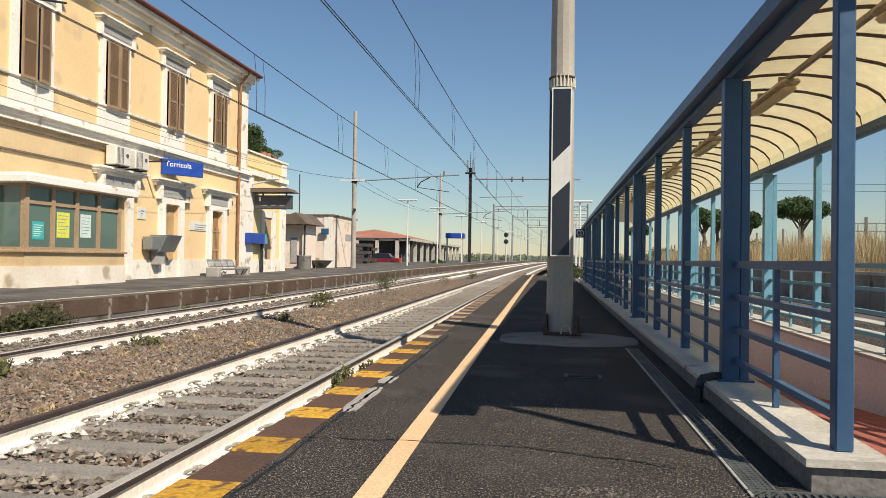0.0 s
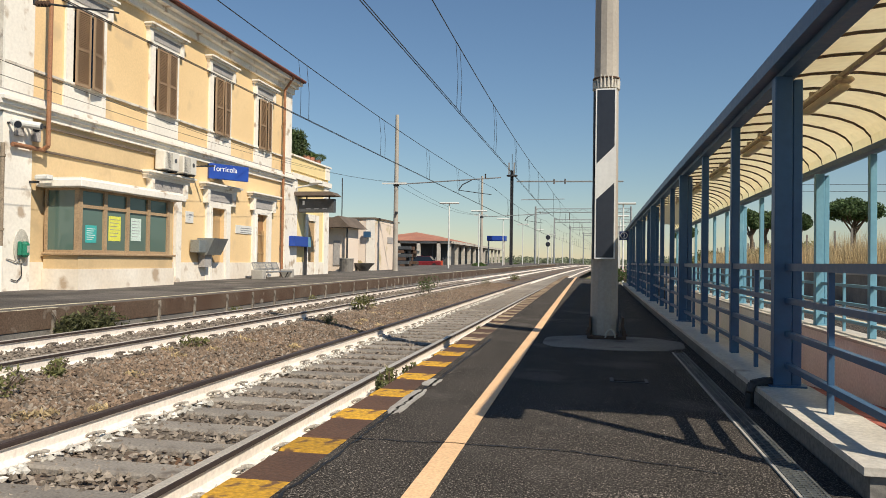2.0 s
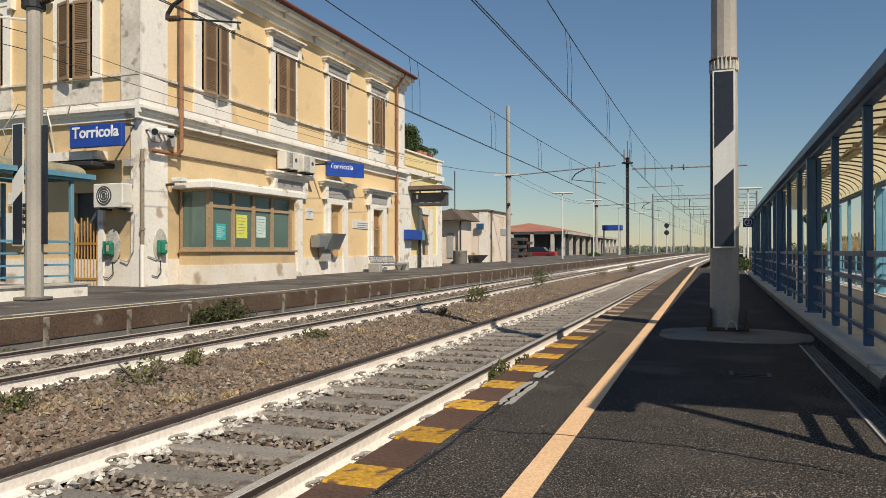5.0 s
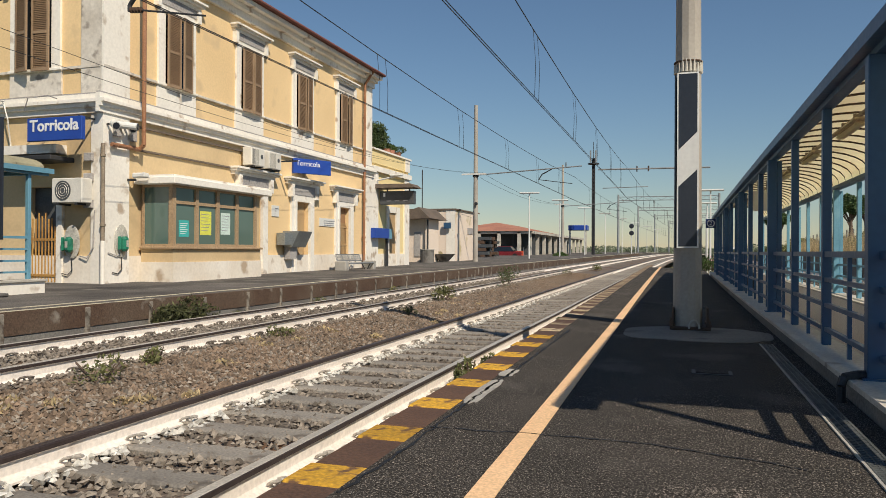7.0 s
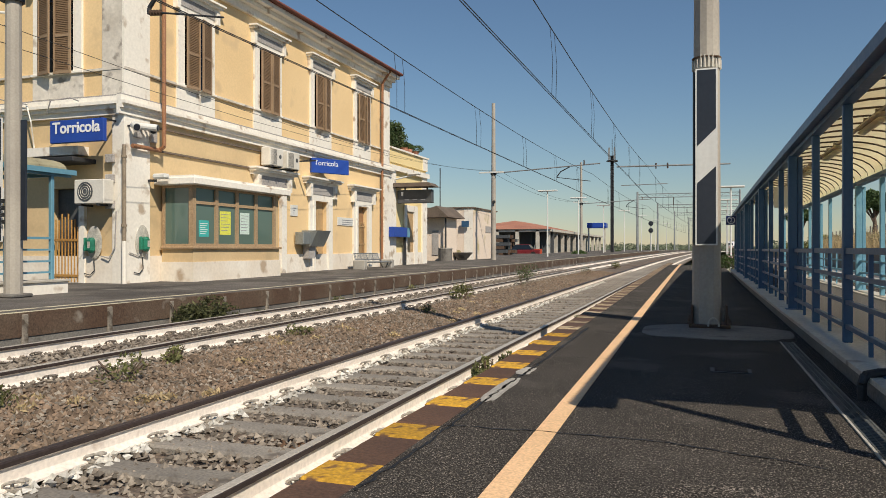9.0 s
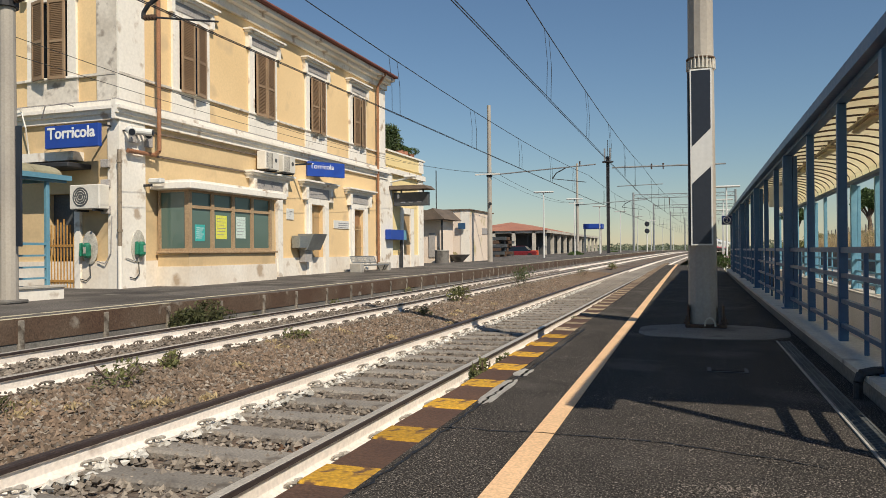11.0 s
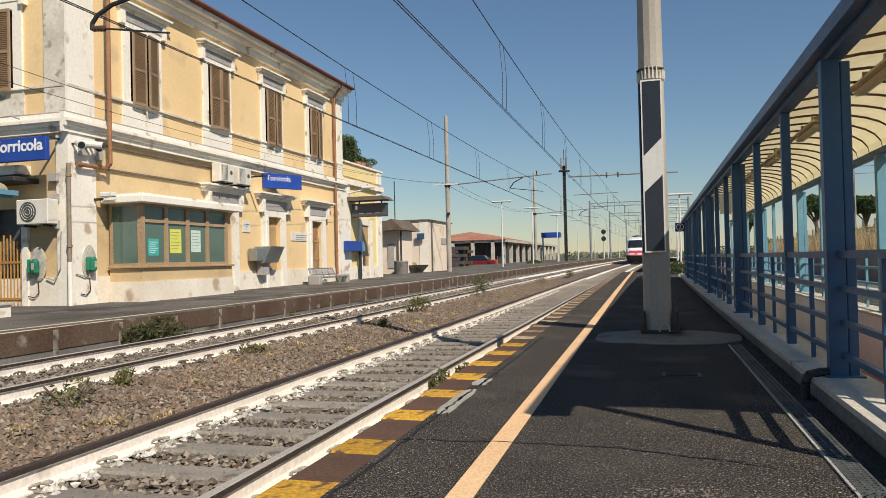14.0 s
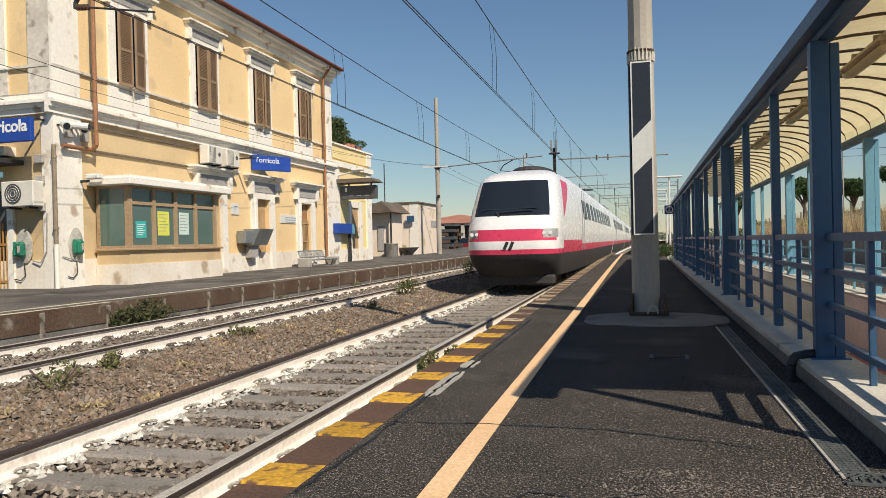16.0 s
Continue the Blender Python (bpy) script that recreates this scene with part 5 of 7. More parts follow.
for u in us:
    box(fr, BX - 0.10, BX, u, u + 0.13, 1.02, 2.62)
box(fr, BX - 0.09, BX - 0.01, B0, B1 - 0.2, 2.14, 2.22)
box(fr, BX - 0.09, BX - 0.01, B0, B1 - 0.2, 1.02, 1.10)
box(fr, BX - 0.09, BX - 0.01, B0, B1 - 0.2, 2.56, 2.62)
box(fr, BX - 0.13, BX - 0.02, B0 - 0.005, B0 + 0.1, 1.02, 2.62)
box(fr, FX + 0.07, BX, B0 - 0.004, B0 + 0.08, 1.02, 1.09)
box(fr, FX + 0.07, BX, B0 - 0.004, B0 + 0.08, 2.56, 2.62)
box(fr, FX + 0.07, FX + 0.15, B0 - 0.005, B0 + 0.08, 1.02, 2.62)
part("frame", fr, WOOD_FRAME, bay, "brown wooden window frame")
for a, b in zip(us, us[1:]):
    part("pane", B(BX - 0.06, BX - 0.05, a + 0.13, b, 1.1, 2.14), GLASS_GREEN, bay, "dark green pane")
    part("pane", B(BX - 0.06, BX - 0.05, a + 0.13, b, 2.22, 2.56), GLASS_GREEN, bay, "green top light")
part("pane", B(FX + 0.15, BX - 0.13, B0 + 0.03, B0 + 0.04, 1.09, 2.56), GLASS_GREEN, bay, "green side pane")
for u, z0, z1, w, m, lb in ((16.25, 1.28, 1.72, 0.42, PAPER_TEAL, "teal notice"), (17.15, 1.35, 2.0, 0.5, PAPER_YELLOW, "yellow timetable sheet"), (18.1, 1.38, 2.0, 0.46, PAPER_WHITE, "pale green timetable sheet")):
    p = thing("notice_sheet", lb + " taped inside the bay's glass", "poster")
    part("sheet", B(BX - 0.048, BX - 0.044, u, u + w, z0, z1), m, p)
    for k in range(6):
        z = z1 - 0.08 - (z1 - z0 - 0.12) * k / 6
        part("print_bar", B(BX - 0.0438, BX - 0.042, u + 0.05, u + w - 0.05 - 0.05 * (k % 3), z - 0.016, z), BAR_GREY if m is not PAPER_TEAL else SIGN_WHITE, p)


def aircon(f, uc, z0, w, h, d0, label, slatted=False):
    a = thing("air_conditioner", label, "air conditioner", group="air conditioners")
    part("casing", f.make(uc - w / 2, uc + w / 2, d0, d0 + 0.34, z0, z0 + h, bevel=0.02), AC_WHITE, a)
    if slatted:
        part("fan_grille", f.make(uc - w * 0.44, uc + w * 0.02, d0 + 0.335, d0 + 0.344, z0 + 0.05, z0 + h - 0.05), AC_DARK, a, "dark fan grille behind bars")
        for k in range(6):
            u = uc - w * 0.42 + k * w * 0.085
            part("grille_bar", f.make(u - 0.008, u + 0.008, d0 + 0.344, d0 + 0.356, z0 + 0.04, z0 + h - 0.04), AC_WHITE, a)
        part("badge", R(f.at(uc + w * 0.26, d0 + 0.335, z0 + h * 0.55), f.at(uc + w * 0.26, d0 + 0.348, z0 + h * 0.55), 0.07, 14), AC_DARK, a, "round dark badge")
        part("side_vent", f.make(uc - w / 2 - 0.004, uc - w / 2 + 0.004, d0 + 0.05, d0 + 0.29, z0 + 0.08, z0 + h - 0.08), AC_WHITE, a)
        for u in (uc - w * 0.3, uc + w * 0.3):
            part("bracket", f.make(u - 0.02, u + 0.02, 0.05, d0 + 0.36, z0 - 0.05, z0), DARK_STEEL, a)
        return a
    c0, c1 = f.at(uc - w * 0.12, d0 + 0.335, z0 + h / 2), f.at(uc - w * 0.12, d0 + 0.35, z0 + h / 2)
    part("fan_grille", R(c0, c1, h * 0.40, 20), AC_DARK, a, "round dark fan grille")
    for r in (0.12, 0.22, 0.32):
        g = bmesh.new()
        for k in range(20):
            t0, t1 = 2 * math.pi * k / 20, 2 * math.pi * (k + 1) / 20
            rod(g, f.at(uc - w * 0.12 + h * r * math.cos(t0), d0 + 0.353, z0 + h / 2 + h * r * math.sin(t0)), f.at(uc - w * 0.12 + h * r * math.cos(t1), d0 + 0.353, z0 + h / 2 + h * r * math.sin(t1)), 0.006, 4)
        part("grille_ring", g, AC_WHITE, a)
    for u in (uc - w * 0.3, uc + w * 0.3):
        part("bracket", f.make(u - 0.02, u + 0.02, 0.05, d0 + 0.36, z0 - 0.05, z0), DARK_STEEL, a)
    return a


aircon(FRONT, 20.92, 3.66, 0.80, 0.58, 0.12, "white outdoor air conditioner on the door cornice", True)
aircon(FRONT, 21.98, 3.66, 0.80, 0.58, 0.12, "white outdoor air conditioner on the door cornice", True)
aircon(SIDE, -14.05, 2.06, 0.92, 0.60, 0.12, "white outdoor air conditioner on the end wall")
part("wall_lamp_arm", FRONT.make(22.7, 22.75, 0.05, 0.9, 4.0, 4.05), DARK_STEEL, st)


def name_board(f, u0, u1, z0, z1, d, tilt_label):
    s = thing("station_name_board", tilt_label, "sign", group="name boards of the station")
    part("panel", f.make(u0, u1, d, d + 0.12, z0, z1, bevel=0.01), SIGN_BLUE, s)
    uc, zc = (u0 + u1) / 2, (z0 + z1) / 2
    if f is FRONT:
        m = pose(FX + d + 0.125, uc, zc, 90, 0, 90)
    else:
        m = pose(uc, FY - d - 0.125, zc, 90, 0, 0)
    return s, m


s, m = name_board(SIDE, -15.055, -13.405, 3.545, 4.10, 0.55, "blue station name board with white letters on the end wall")
part("lettering", moved(text_bm("Torricola", 0.385, 0.006, 0.009), m @ pose(0, 0.075, 0)), SIGN_WHITE, s, "white letters Torricola")
for u in (-14.85, -13.6):
    part("bracket", SIDE.make(u - 0.02, u + 0.02, 0.05, 0.56, 4.1, 4.14), DARK_STEEL, s)
s2 = thing("station_name_board", "blue station name board with white letters above the door", "sign", group="name boards of the station")
BM2 = pose(-13.3, 23.85, 0, 0, 0, 60)
part("panel", moved(B(0, 1.62, 0.0, 0.12, 3.76, 4.30, bevel=0.01), BM2), SIGN_BLUE, s2)
part("lettering", moved(text_bm("Torricola", 0.27, 0.006), BM2 @ pose(0.62, -0.006, 4.12, 90, 0, 0)), SIGN_WHITE, s2, "white letters Torricola")
part("bracket", B(FX, FX + 0.45, 24.62, 24.67, 4.2, 4.25), DARK_STEEL, s2)
part("bracket", B(FX, FX + 0.45, 24.62, 24.67, 3.82, 3.87), DARK_STEEL, s2)

# things on the walls
def wall_phone(f, u, z):
    p = thing("wall_telephone", "green wall telephone under a clear round hood", "telephone", group="wall telephones")
    hb_ = bmesh.new()
    bmesh.ops.create_uvsphere(hb_, u_segments=18, v_segments=10, radius=1.0)
    moved(hb_, Matrix.Translation(f.at(u, 0.08, z)) @ Matrix.Diagonal((0.04, 0.25, 0.42, 1) if f is FRONT else (0.25, 0.04, 0.42, 1)))
    part("hood", hb_, HOOD, p, "scratched clear oval hood")
    part("body", f.make(u - 0.10, u + 0.11, 0.10, 0.27, z - 0.26, z + 0.12, bevel=0.06), GREEN_PLASTIC, p)
    part("dial_plate", f.make(u - 0.03, u + 0.05, 0.268, 0.276, z - 0.14, z + 0.02), HOOD, p)
    part("handset", f.make(u - 0.20, u - 0.145, 0.14, 0.24, z - 0.22, z + 0.12, bevel=0.02), GREEN_PLASTIC, p)
    g = bmesh.new()
    q = [f.at(u, 0.09, z - 0.4), f.at(u + 0.02, 0.09, z - 0.7), f.at(u - 0.12, 0.09, z - 0.82), f.at(u - 0.3, 0.09, z - 0.78)]
    for a, b in zip(q, q[1:]):
        rod(g, a, b, 0.012, 6)
    part("cable", g, DARK_STEEL, p)


wall_phone(SIDE, -14.25, 1.12)
wall_phone(FRONT, 15.2, 1.15)
cam1 = thing("security_camera", "white security camera on the corner", "camera")
part("housing", R((FX + 0.1, 15.0, 4.05), (FX + 0.55, 15.2, 4.0), 0.09, 12), WHITE_PLATE, cam1)
part("lens", R((FX + 0.55, 15.2, 4.0), (FX + 0.575, 15.21, 3.998), 0.07, 12), BLACK, cam1)
part("arm", B(FX, FX + 0.14, 14.9, 14.98, 3.95, 4.15), WHITE_PLATE, cam1)
for yy, zz in ((14.9, 3.75), (15.45, 3.7)):
    bx = thing("junction_box", "small grey junction box on the pilaster", "box")
    part("casing", FRONT.make(yy, yy + 0.22, 0.065, 0.16, zz, zz + 0.3, bevel=0.01), FRIEZE, bx)
for z in (3.1, 2.6, 1.95):
    bx = thing("junction_box", "small weathered box on the corner pilaster", "box")
    part("casing", SIDE.make(-13.85, -13.6, 0.065, 0.15, z, z + 0.2, bevel=0.01), FRIEZE, bx)
hz = thing("wall_lamp", "white lamp arm beside the bay", "lamp")
part("head", B(FX + 0.25, FX + 0.65, 15.35, 15.55, 2.75, 2.88, bevel=0.03), WHITE_PLATE, hz)
part("arm", B(FX, FX + 0.3, 15.42, 15.48, 2.68, 2.74), DARK_STEEL, hz)
pn = thing("information_panel", "steel sloped information lectern on the wall", "panel")
part("cabinet", FRONT.make(22.75, 23.6, 0.06, 0.40, 1.12, 1.55, bevel=0.01), STEEL_PANEL, pn)
bm = bmesh.new()
for d, z in ((0.06, 1.62), (0.7, 1.62), (0.42, 1.05), (0.06, 1.05)):
    for u in (23.2, 24.2):
        bm.verts.new(FRONT.at(u, d, z))
bm.verts.ensure_lookup_table()
v = bm.verts
for q in ((0, 2, 4, 6), (1, 3, 5, 7), (0, 1, 3, 2), (2, 3, 5, 4), (4, 5, 7, 6), (6, 7, 1, 0)):
    bm.faces.new([v[i] for i in q])
bmesh.ops.recalc_face_normals(bm, faces=bm.faces)
part("wedge", bm, STEEL_PANEL, pn, "brushed steel wedge housing")
part("bracket", FRONT.make(23.3, 23.75, 0.06, 0.3, 0.62, 1.05), FRIEZE, pn)
for u0, u1, z0, z1, lb in ((26.05, 27.55, 1.9, 2.22, "white wall plaque with grey lettering"), (22.5, 22.98, 2.12, 2.5, "small white notice plate on the wall")):
    p = thing("wall_plaque", lb, "sign")
    part("plate", FRONT.make(u0, u1, 0.003, 0.03, z0, z1), WHITE_PLATE, p)
    for k in range(3):
        z = z1 - 0.09 - 0.085 * k
        part("text_bar", FRONT.make(u0 + 0.1 + (u1 - u0) * 0.18, u1 - 0.1 - 0.08 * k, 0.03, 0.033, z - 0.03, z), BAR_GREY, p)
bp = thing("blue_ticket_machine", "blue wall cabinet beside the rain pipe", "cabinet")
part("body", FRONT.make(31.0, 32.6, 0.08, 0.35, 1.52, 1.98, bevel=0.01), SIGN_BLUE, bp)
part("side", FRONT.make(32.6, 32.95, 0.08, 0.35, 1.52, 1.98), BLUE_LIGHT, bp)
part("leg", FRONT.make(32.7, 32.85, 0.1, 0.2, FZ, 1.52), DARK_STEEL, bp)

# the low terrace wing
TW = thing("terrace_wing", "pale yellow single-storey wing with a planted roof terrace", "building")
part("wall_core", B(-21.5, FX - 0.04, F_END + 0.003, 36.15, FZ, 5.0), OCHRE_PALE, TW)
part("parapet", B(-21.5, FX + 0.02, F_END + 0.003, 36.2, 5.0, 5.62), OCHRE_PALE, TW)
part("parapet_cap", B(-21.5, FX + 0.10, F_END + 0.003, 36.3, 5.62, 5.70), WHITE_PLASTER, TW)
part("string_course", B(-21.5, FX + 0.12, F_END + 0.13, 36.3, 4.62, 4.86), WHITE_PLASTER, TW)
part("corner_pilaster", B(FX - 0.04, FX + 0.03, 35.5, 36.18, FZ, 4.62), WHITE_PLASTER, TW)
part("corner_pilaster", B(FX - 0.04, FX + 0.03, F_END + 0.01, 32.0, FZ, 4.62), WHITE_PLASTER, TW)
part("plinth", B(FX - 0.04, FX + 0.02, 32.0, 35.5, FZ, 0.8), PLINTH, TW)
part("end_pier", B(FX + 0.02, FX + 0.06, 35.52, 36.15, 5.0, 5.62), WHITE_PLASTER, TW)
part("door", B(FX - 0.06, FX - 0.02, 33.35, 34.3, FZ, 2.8), DOOR_TAN, TW, "tan door of the wing")
part("door_surround", B(FX - 0.03, FX + 0.05, 33.05, 33.35, FZ, 2.8), WHITE_PLASTER, TW)
part("door_surround", B(FX - 0.03, FX + 0.05, 34.3, 34.75, FZ, 2.8), WHITE_PLASTER, TW)
part("door_surround", B(FX - 0.03, FX + 0.05, 33.05, 34.75, 2.8, 3.1), WHITE_PLASTER, TW)
dep = thing("departure_board", "dark departure board under a small roof", "display board")
part("screen_case", B(FX + 0.08, FX + 1.80, 32.0, 32.28, 3.1, 3.72, bevel=0.02), AC_DARK, dep, "dark display casing")
for k in range(3):
    part("text_bar", B(FX + 0.45 + 0.4 * k, FX + 0.68 + 0.4 * k, 31.99, 31.998, 3.24, 3.28), BAR_GREY, dep)
part("emblem", B(FX + 0.28, FX + 0.38, 31.99, 31.998, 3.45, 3.63), SIGN_WHITE, dep)
bm = bmesh.new()
for y_ in (31.6, 32.6):
    for x_, z_ in ((FX - 0.02, 3.84), (FX + 1.98, 3.84), (FX + 1.75, 4.02), (FX - 0.02, 4.02)):
        bm.verts.new((x_, y_, z_))
bm.verts.ensure_lookup_table()
v = bm.verts
for q in ((0, 1, 2, 3), (4, 5, 6, 7), (0, 1, 5, 4), (1, 2, 6, 5), (2, 3, 7, 6), (3, 0, 4, 7)):
    bm.faces.new([v[i] for i in q])
bmesh.ops.recalc_face_normals(bm, faces=bm.faces)
part("little_roof", bm, BROWN_ROOF, dep, "brown little roof")
part("hanger", B(FX + 0.4, FX + 0.46, 32.1, 32.16, 3.72, 3.86), DARK_STEEL, dep)
part("hanger", B(FX + 1.5, FX + 1.56, 32.1, 32.16, 3.72, 3.86), DARK_STEEL, dep)
arm = thing("wall_lamp", "white lamp arm on the wing's corner", "lamp")
part("arm", R((FX, 31.8, 4.2), (FX + 1.1, 31.8, 4.4), 0.04), WHITE_PLATE, arm)
part("head", B(FX + 0.7, FX + 1.3, 31.7, 31.9, 4.38, 4.48, bevel=0.03), WHITE_PLATE, arm)


def bench_metal(x, y0, y1, z, label, paint):
    """A wire-mesh bench between two concrete blocks, its back to the station."""
    b = thing("bench", label, "bench", group="platform benches")
    for y in (y0, y1):
        part("concrete_block", B(x - 0.22, x + 0.28, y - 0.14, y + 0.14, z, z + 0.42, bevel=0.03), CONCRETE, b, "rough concrete end block")
    bm = bmesh.new()
    for k in range(9):
        xx = x - 0.22 + 0.06 * k
        rod(bm, (xx, y0 + 0.14, z + 0.34), (xx, y1 - 0.14, z + 0.34), 0.012, 5)
    part("seat", bm, paint, b, "wire seat")
    part("seat_rim", R((x + 0.28, y0 + 0.14, z + 0.33), (x + 0.28, y1 - 0.14, z + 0.33), 0.03, 8), paint, b)
    for k in range(10):
        f_ = k / 9
        bk = R((x - 0.24 - 0.12 * f_, y0 + 0.2, z + 0.42 + 0.26 * f_), (x - 0.24 - 0.12 * f_, y1 - 0.2, z + 0.42 + 0.26 * f_), 0.009 if 0 < k < 9 else 0.022, 5)
        part("backrest_bar", bk, paint, b, "wire of the backrest")
    for k in range(5):
        y = y0 + 0.2 + (y1 - y0 - 0.4) * k / 4
        part("backrest_stay", R((x - 0.24, y, z + 0.36), (x - 0.36, y, z + 0.68), 0.014, 5), paint, b)
    for y in (y0 + 0.3, y1 - 0.3):
        lg = bmesh.new()
        rod(lg, (x + 0.2, y, z + 0.33), (x + 0.05, y, z + 0.02), 0.022, 6)
        rod(lg, (x - 0.2, y, z + 0.33), (x - 0.02, y, z + 0.02), 0.022, 6)
        part("leg", lg, DARK_STEEL, b)
    return b


bench_metal(-10.72, 4.62, 6.82, FZ, "pale blue wire bench between concrete blocks on the platform", BLUE_LIGHT)
bench_metal(-12.55, 26.3, 29.0, FZ, "grey wire bench between concrete blocks by the station wall", GALV)

# the blue stair shelter on the station platform
sw = thing("shelter_wall", "low white plastered wall of the stair shelter", "low wall")
part("wall_core", B(-11.86, -11.6, -6.0, 11.2, FZ, 0.32), WHITE_PLASTER, sw)
part("cap", B(-11.9, -11.56, -6.0, 11.24, 0.32, 0.37, bevel=0.008), CAP, sw)
py_ = [10.92 - 2.03 * i for i in range(9)][::-1]
canopy(-11.74, -13.55, -5.6, 11.35, 0.37, 2.36, 0.28, [(y, False) for y in py_], [(y, False) for y in py_], BLUE_LIGHT, "stair_shelter", "pale blue steel shelter with grimy cream curved roof", sheet=POLY_OLD)
part_sh = thing("shelter_beam", "pale blue end frame of the stair shelter", "beam")
part("beam", B(-13.5, -11.7, 11.22, 11.32, 2.38, 2.46), BLUE_LIGHT, part_sh)
ns = thing("prohibition_sign", "white warning board with a red prohibition ring", "sign")
SX, S0, S1 = -11.55, 6.93, 8.58
part("board", B(SX - 0.03, SX, S0, S1, 1.90, 2.28, bevel=0.006), SIGN_WHITE, ns)
ring = bmesh.new()
c0, cz = S0 + 0.33, 2.09
for k in range(28):
    a, b = 2 * math.pi * k / 28, 2 * math.pi * (k + 1) / 28
    rod(ring, (SX + 0.004, c0 + 0.15 * math.cos(a), cz + 0.15 * math.sin(a)), (SX + 0.004, c0 + 0.15 * math.cos(b), cz + 0.15 * math.sin(b)), 0.014, 5)
rod(ring, (SX + 0.006, c0 - 0.1, cz + 0.1), (SX + 0.006, c0 + 0.1, cz - 0.1), 0.012, 5)
part("prohibition_ring", ring, SIGN_RED, ns, "red prohibition ring with a slash")
part("pictogram", B(SX, SX + 0.003, c0 - 0.03, c0 + 0.03, cz - 0.10, cz + 0.07), SIGN_INK, ns, "black pictogram shape")
for s_, zz, hh in (("Vietato attraversare i binari", 2.215, 0.085), ("Do not cross the railway lines", 2.045, 0.08)):
    part("lettering", moved(text_bm(s_, hh, 0.002), pose(SX + 0.004, S0 + 1.08, zz, 90, 0, 90)), SIGN_INK, ns)
for zz in (2.13, 1.96):
    part("text_bar", B(SX, SX + 0.003, S0 + 0.62, S0 + 1.25, zz - 0.018, zz + 0.018), BAR_GREY, ns)
part("post", B(SX - 0.10, SX - 0.04, 7.35, 7.5, 0.37, 1.95), DARK_STEEL, ns)
part("bracket", B(SX - 0.16, SX - 0.03, S0 + 0.02, S0 + 0.06, 2.0, 2.04), GALV, ns)

# the end wall's ground floor: gate, awning, meters
gt = thing("side_gate", "golden iron gate in the end wall doorway", "gate")
for k in range(9):
    u = -15.62 + 0.1025 * k
    top_ = 1.45 + 0.32 * math.sin(math.pi * (k + 0.5) / 9) + (0.1 if k % 2 else 0.0)
    part("bar", R((u, FY - 0.05, FZ + 0.02), (u, FY - 0.05, top_), 0.02, 6), GRILLE_GOLD, gt)
for z in (0.25, 1.15):
    part("rail", B(-15.68, -14.77, FY - 0.075, FY - 0.025, z, z + 0.06), GRILLE_GOLD, gt)
part("doorway", B(-15.7, -14.75, FY + 0.2, FY + 0.26, FZ, 2.5), AC_DARK, st, "dark doorway")
part("door_surround", SIDE.make(-14.74, -14.56, 0.003, 0.09, FZ, 2.6), WHITE_PLASTER, st, "white door post")
aw = thing("door_awning", "dark awning slab above the end door", "awning")
part("slab", B(-16.4, -14.25, FY - 0.75, FY, 3.08, 3.2, bevel=0.02), DARK_STEEL, aw)
part("cornice_block", SIDE.make(-16.2, -14.5, 0.003, 0.35, 3.3, 3.52), WHITE_PLASTER, st)
for k, (u, z, w, h) in enumerate(((-17.6, 1.2, 0.6, 0.8), (-18.3, 1.9, 0.5, 0.5), (-19.2, 0.9, 0.45, 0.9), (-17.3, 2.2, 0.8, 0.35))):
    bx = thing("meter_cabinet", "pale meter cabinet on the end wall", "cabinet", group="meter cabinets")
    part("casing", SIDE.make(u - w / 2, u + w / 2, 0.003, 0.22, z, z + h, bevel=0.01), AC_WHITE, bx)
    part("door_plate", SIDE.make(u - w / 2 + 0.04, u + w / 2 - 0.04, 0.22, 0.228, z + 0.04, z + h - 0.04), WHITE_PLATE, bx)
aircon(SIDE, -18.9, 1.75, 0.8, 0.6, 0.12, "white outdoor air conditioner low on the end wall")
for k, u in enumerate((-16.3, -20.0)):
    cb = wire("wall_cable", [SIDE.at(u, 0.02, 4.3), SIDE.at(u + 0.2, 0.03, 4.9), SIDE.at(u + 0.5, 0.03, 5.4)] if k else [SIDE.at(u, 0.25, 4.7), SIDE.at(u + 0.2, 0.28, 4.2), SIDE.at(u + 0.1, 0.1, 3.6), SIDE.at(u + 0.15, 0.1, 3.0)], 0.02, "loose cable on the end wall", AC_WHITE)

for nm_, pts_ in (("loose_cable", [SIDE.at(-13.55, 0.09, 1.9), SIDE.at(-13.58, 0.1, 1.0), SIDE.at(-13.75, 0.12, 0.72), SIDE.at(-14.0, 0.1, 0.78)]),
                  ("loose_cable", [FRONT.at(14.75, 0.09, 0.86), FRONT.at(15.05, 0.1, 0.78), FRONT.at(15.25, 0.1, 0.95)]),
                  ("loose_cable", [SIDE.at(-17.4, 0.3, 4.62), SIDE.at(-17.65, 0.4, 4.2), SIDE.at(-17.5, 0.3, 3.6), SIDE.at(-17.3, 0.25, 2.9)]),
                  ("loose_cable", [SIDE.at(-17.4, 0.3, 4.62), SIDE.at(-17.1, 0.4, 4.85), SIDE.at(-16.7, 0.35, 4.72), SIDE.at(-16.2, 0.3, 4.66)]),
                  ("loose_cable", [SIDE.at(-15.2, 0.62, 4.32), SIDE.at(-15.0, 0.7, 4.6), SIDE.at(-14.6, 0.5, 4.68), SIDE.at(-14.2, 0.62, 4.55)])):
    bm = bmesh.new()
    for p_, q_ in zip(pts_, pts_[1:]):
        rod(bm, p_, q_, 0.014, 6)
    tagged(link(nm_, bm, FRIEZE), "loose grey cable on the station wall", "cable")
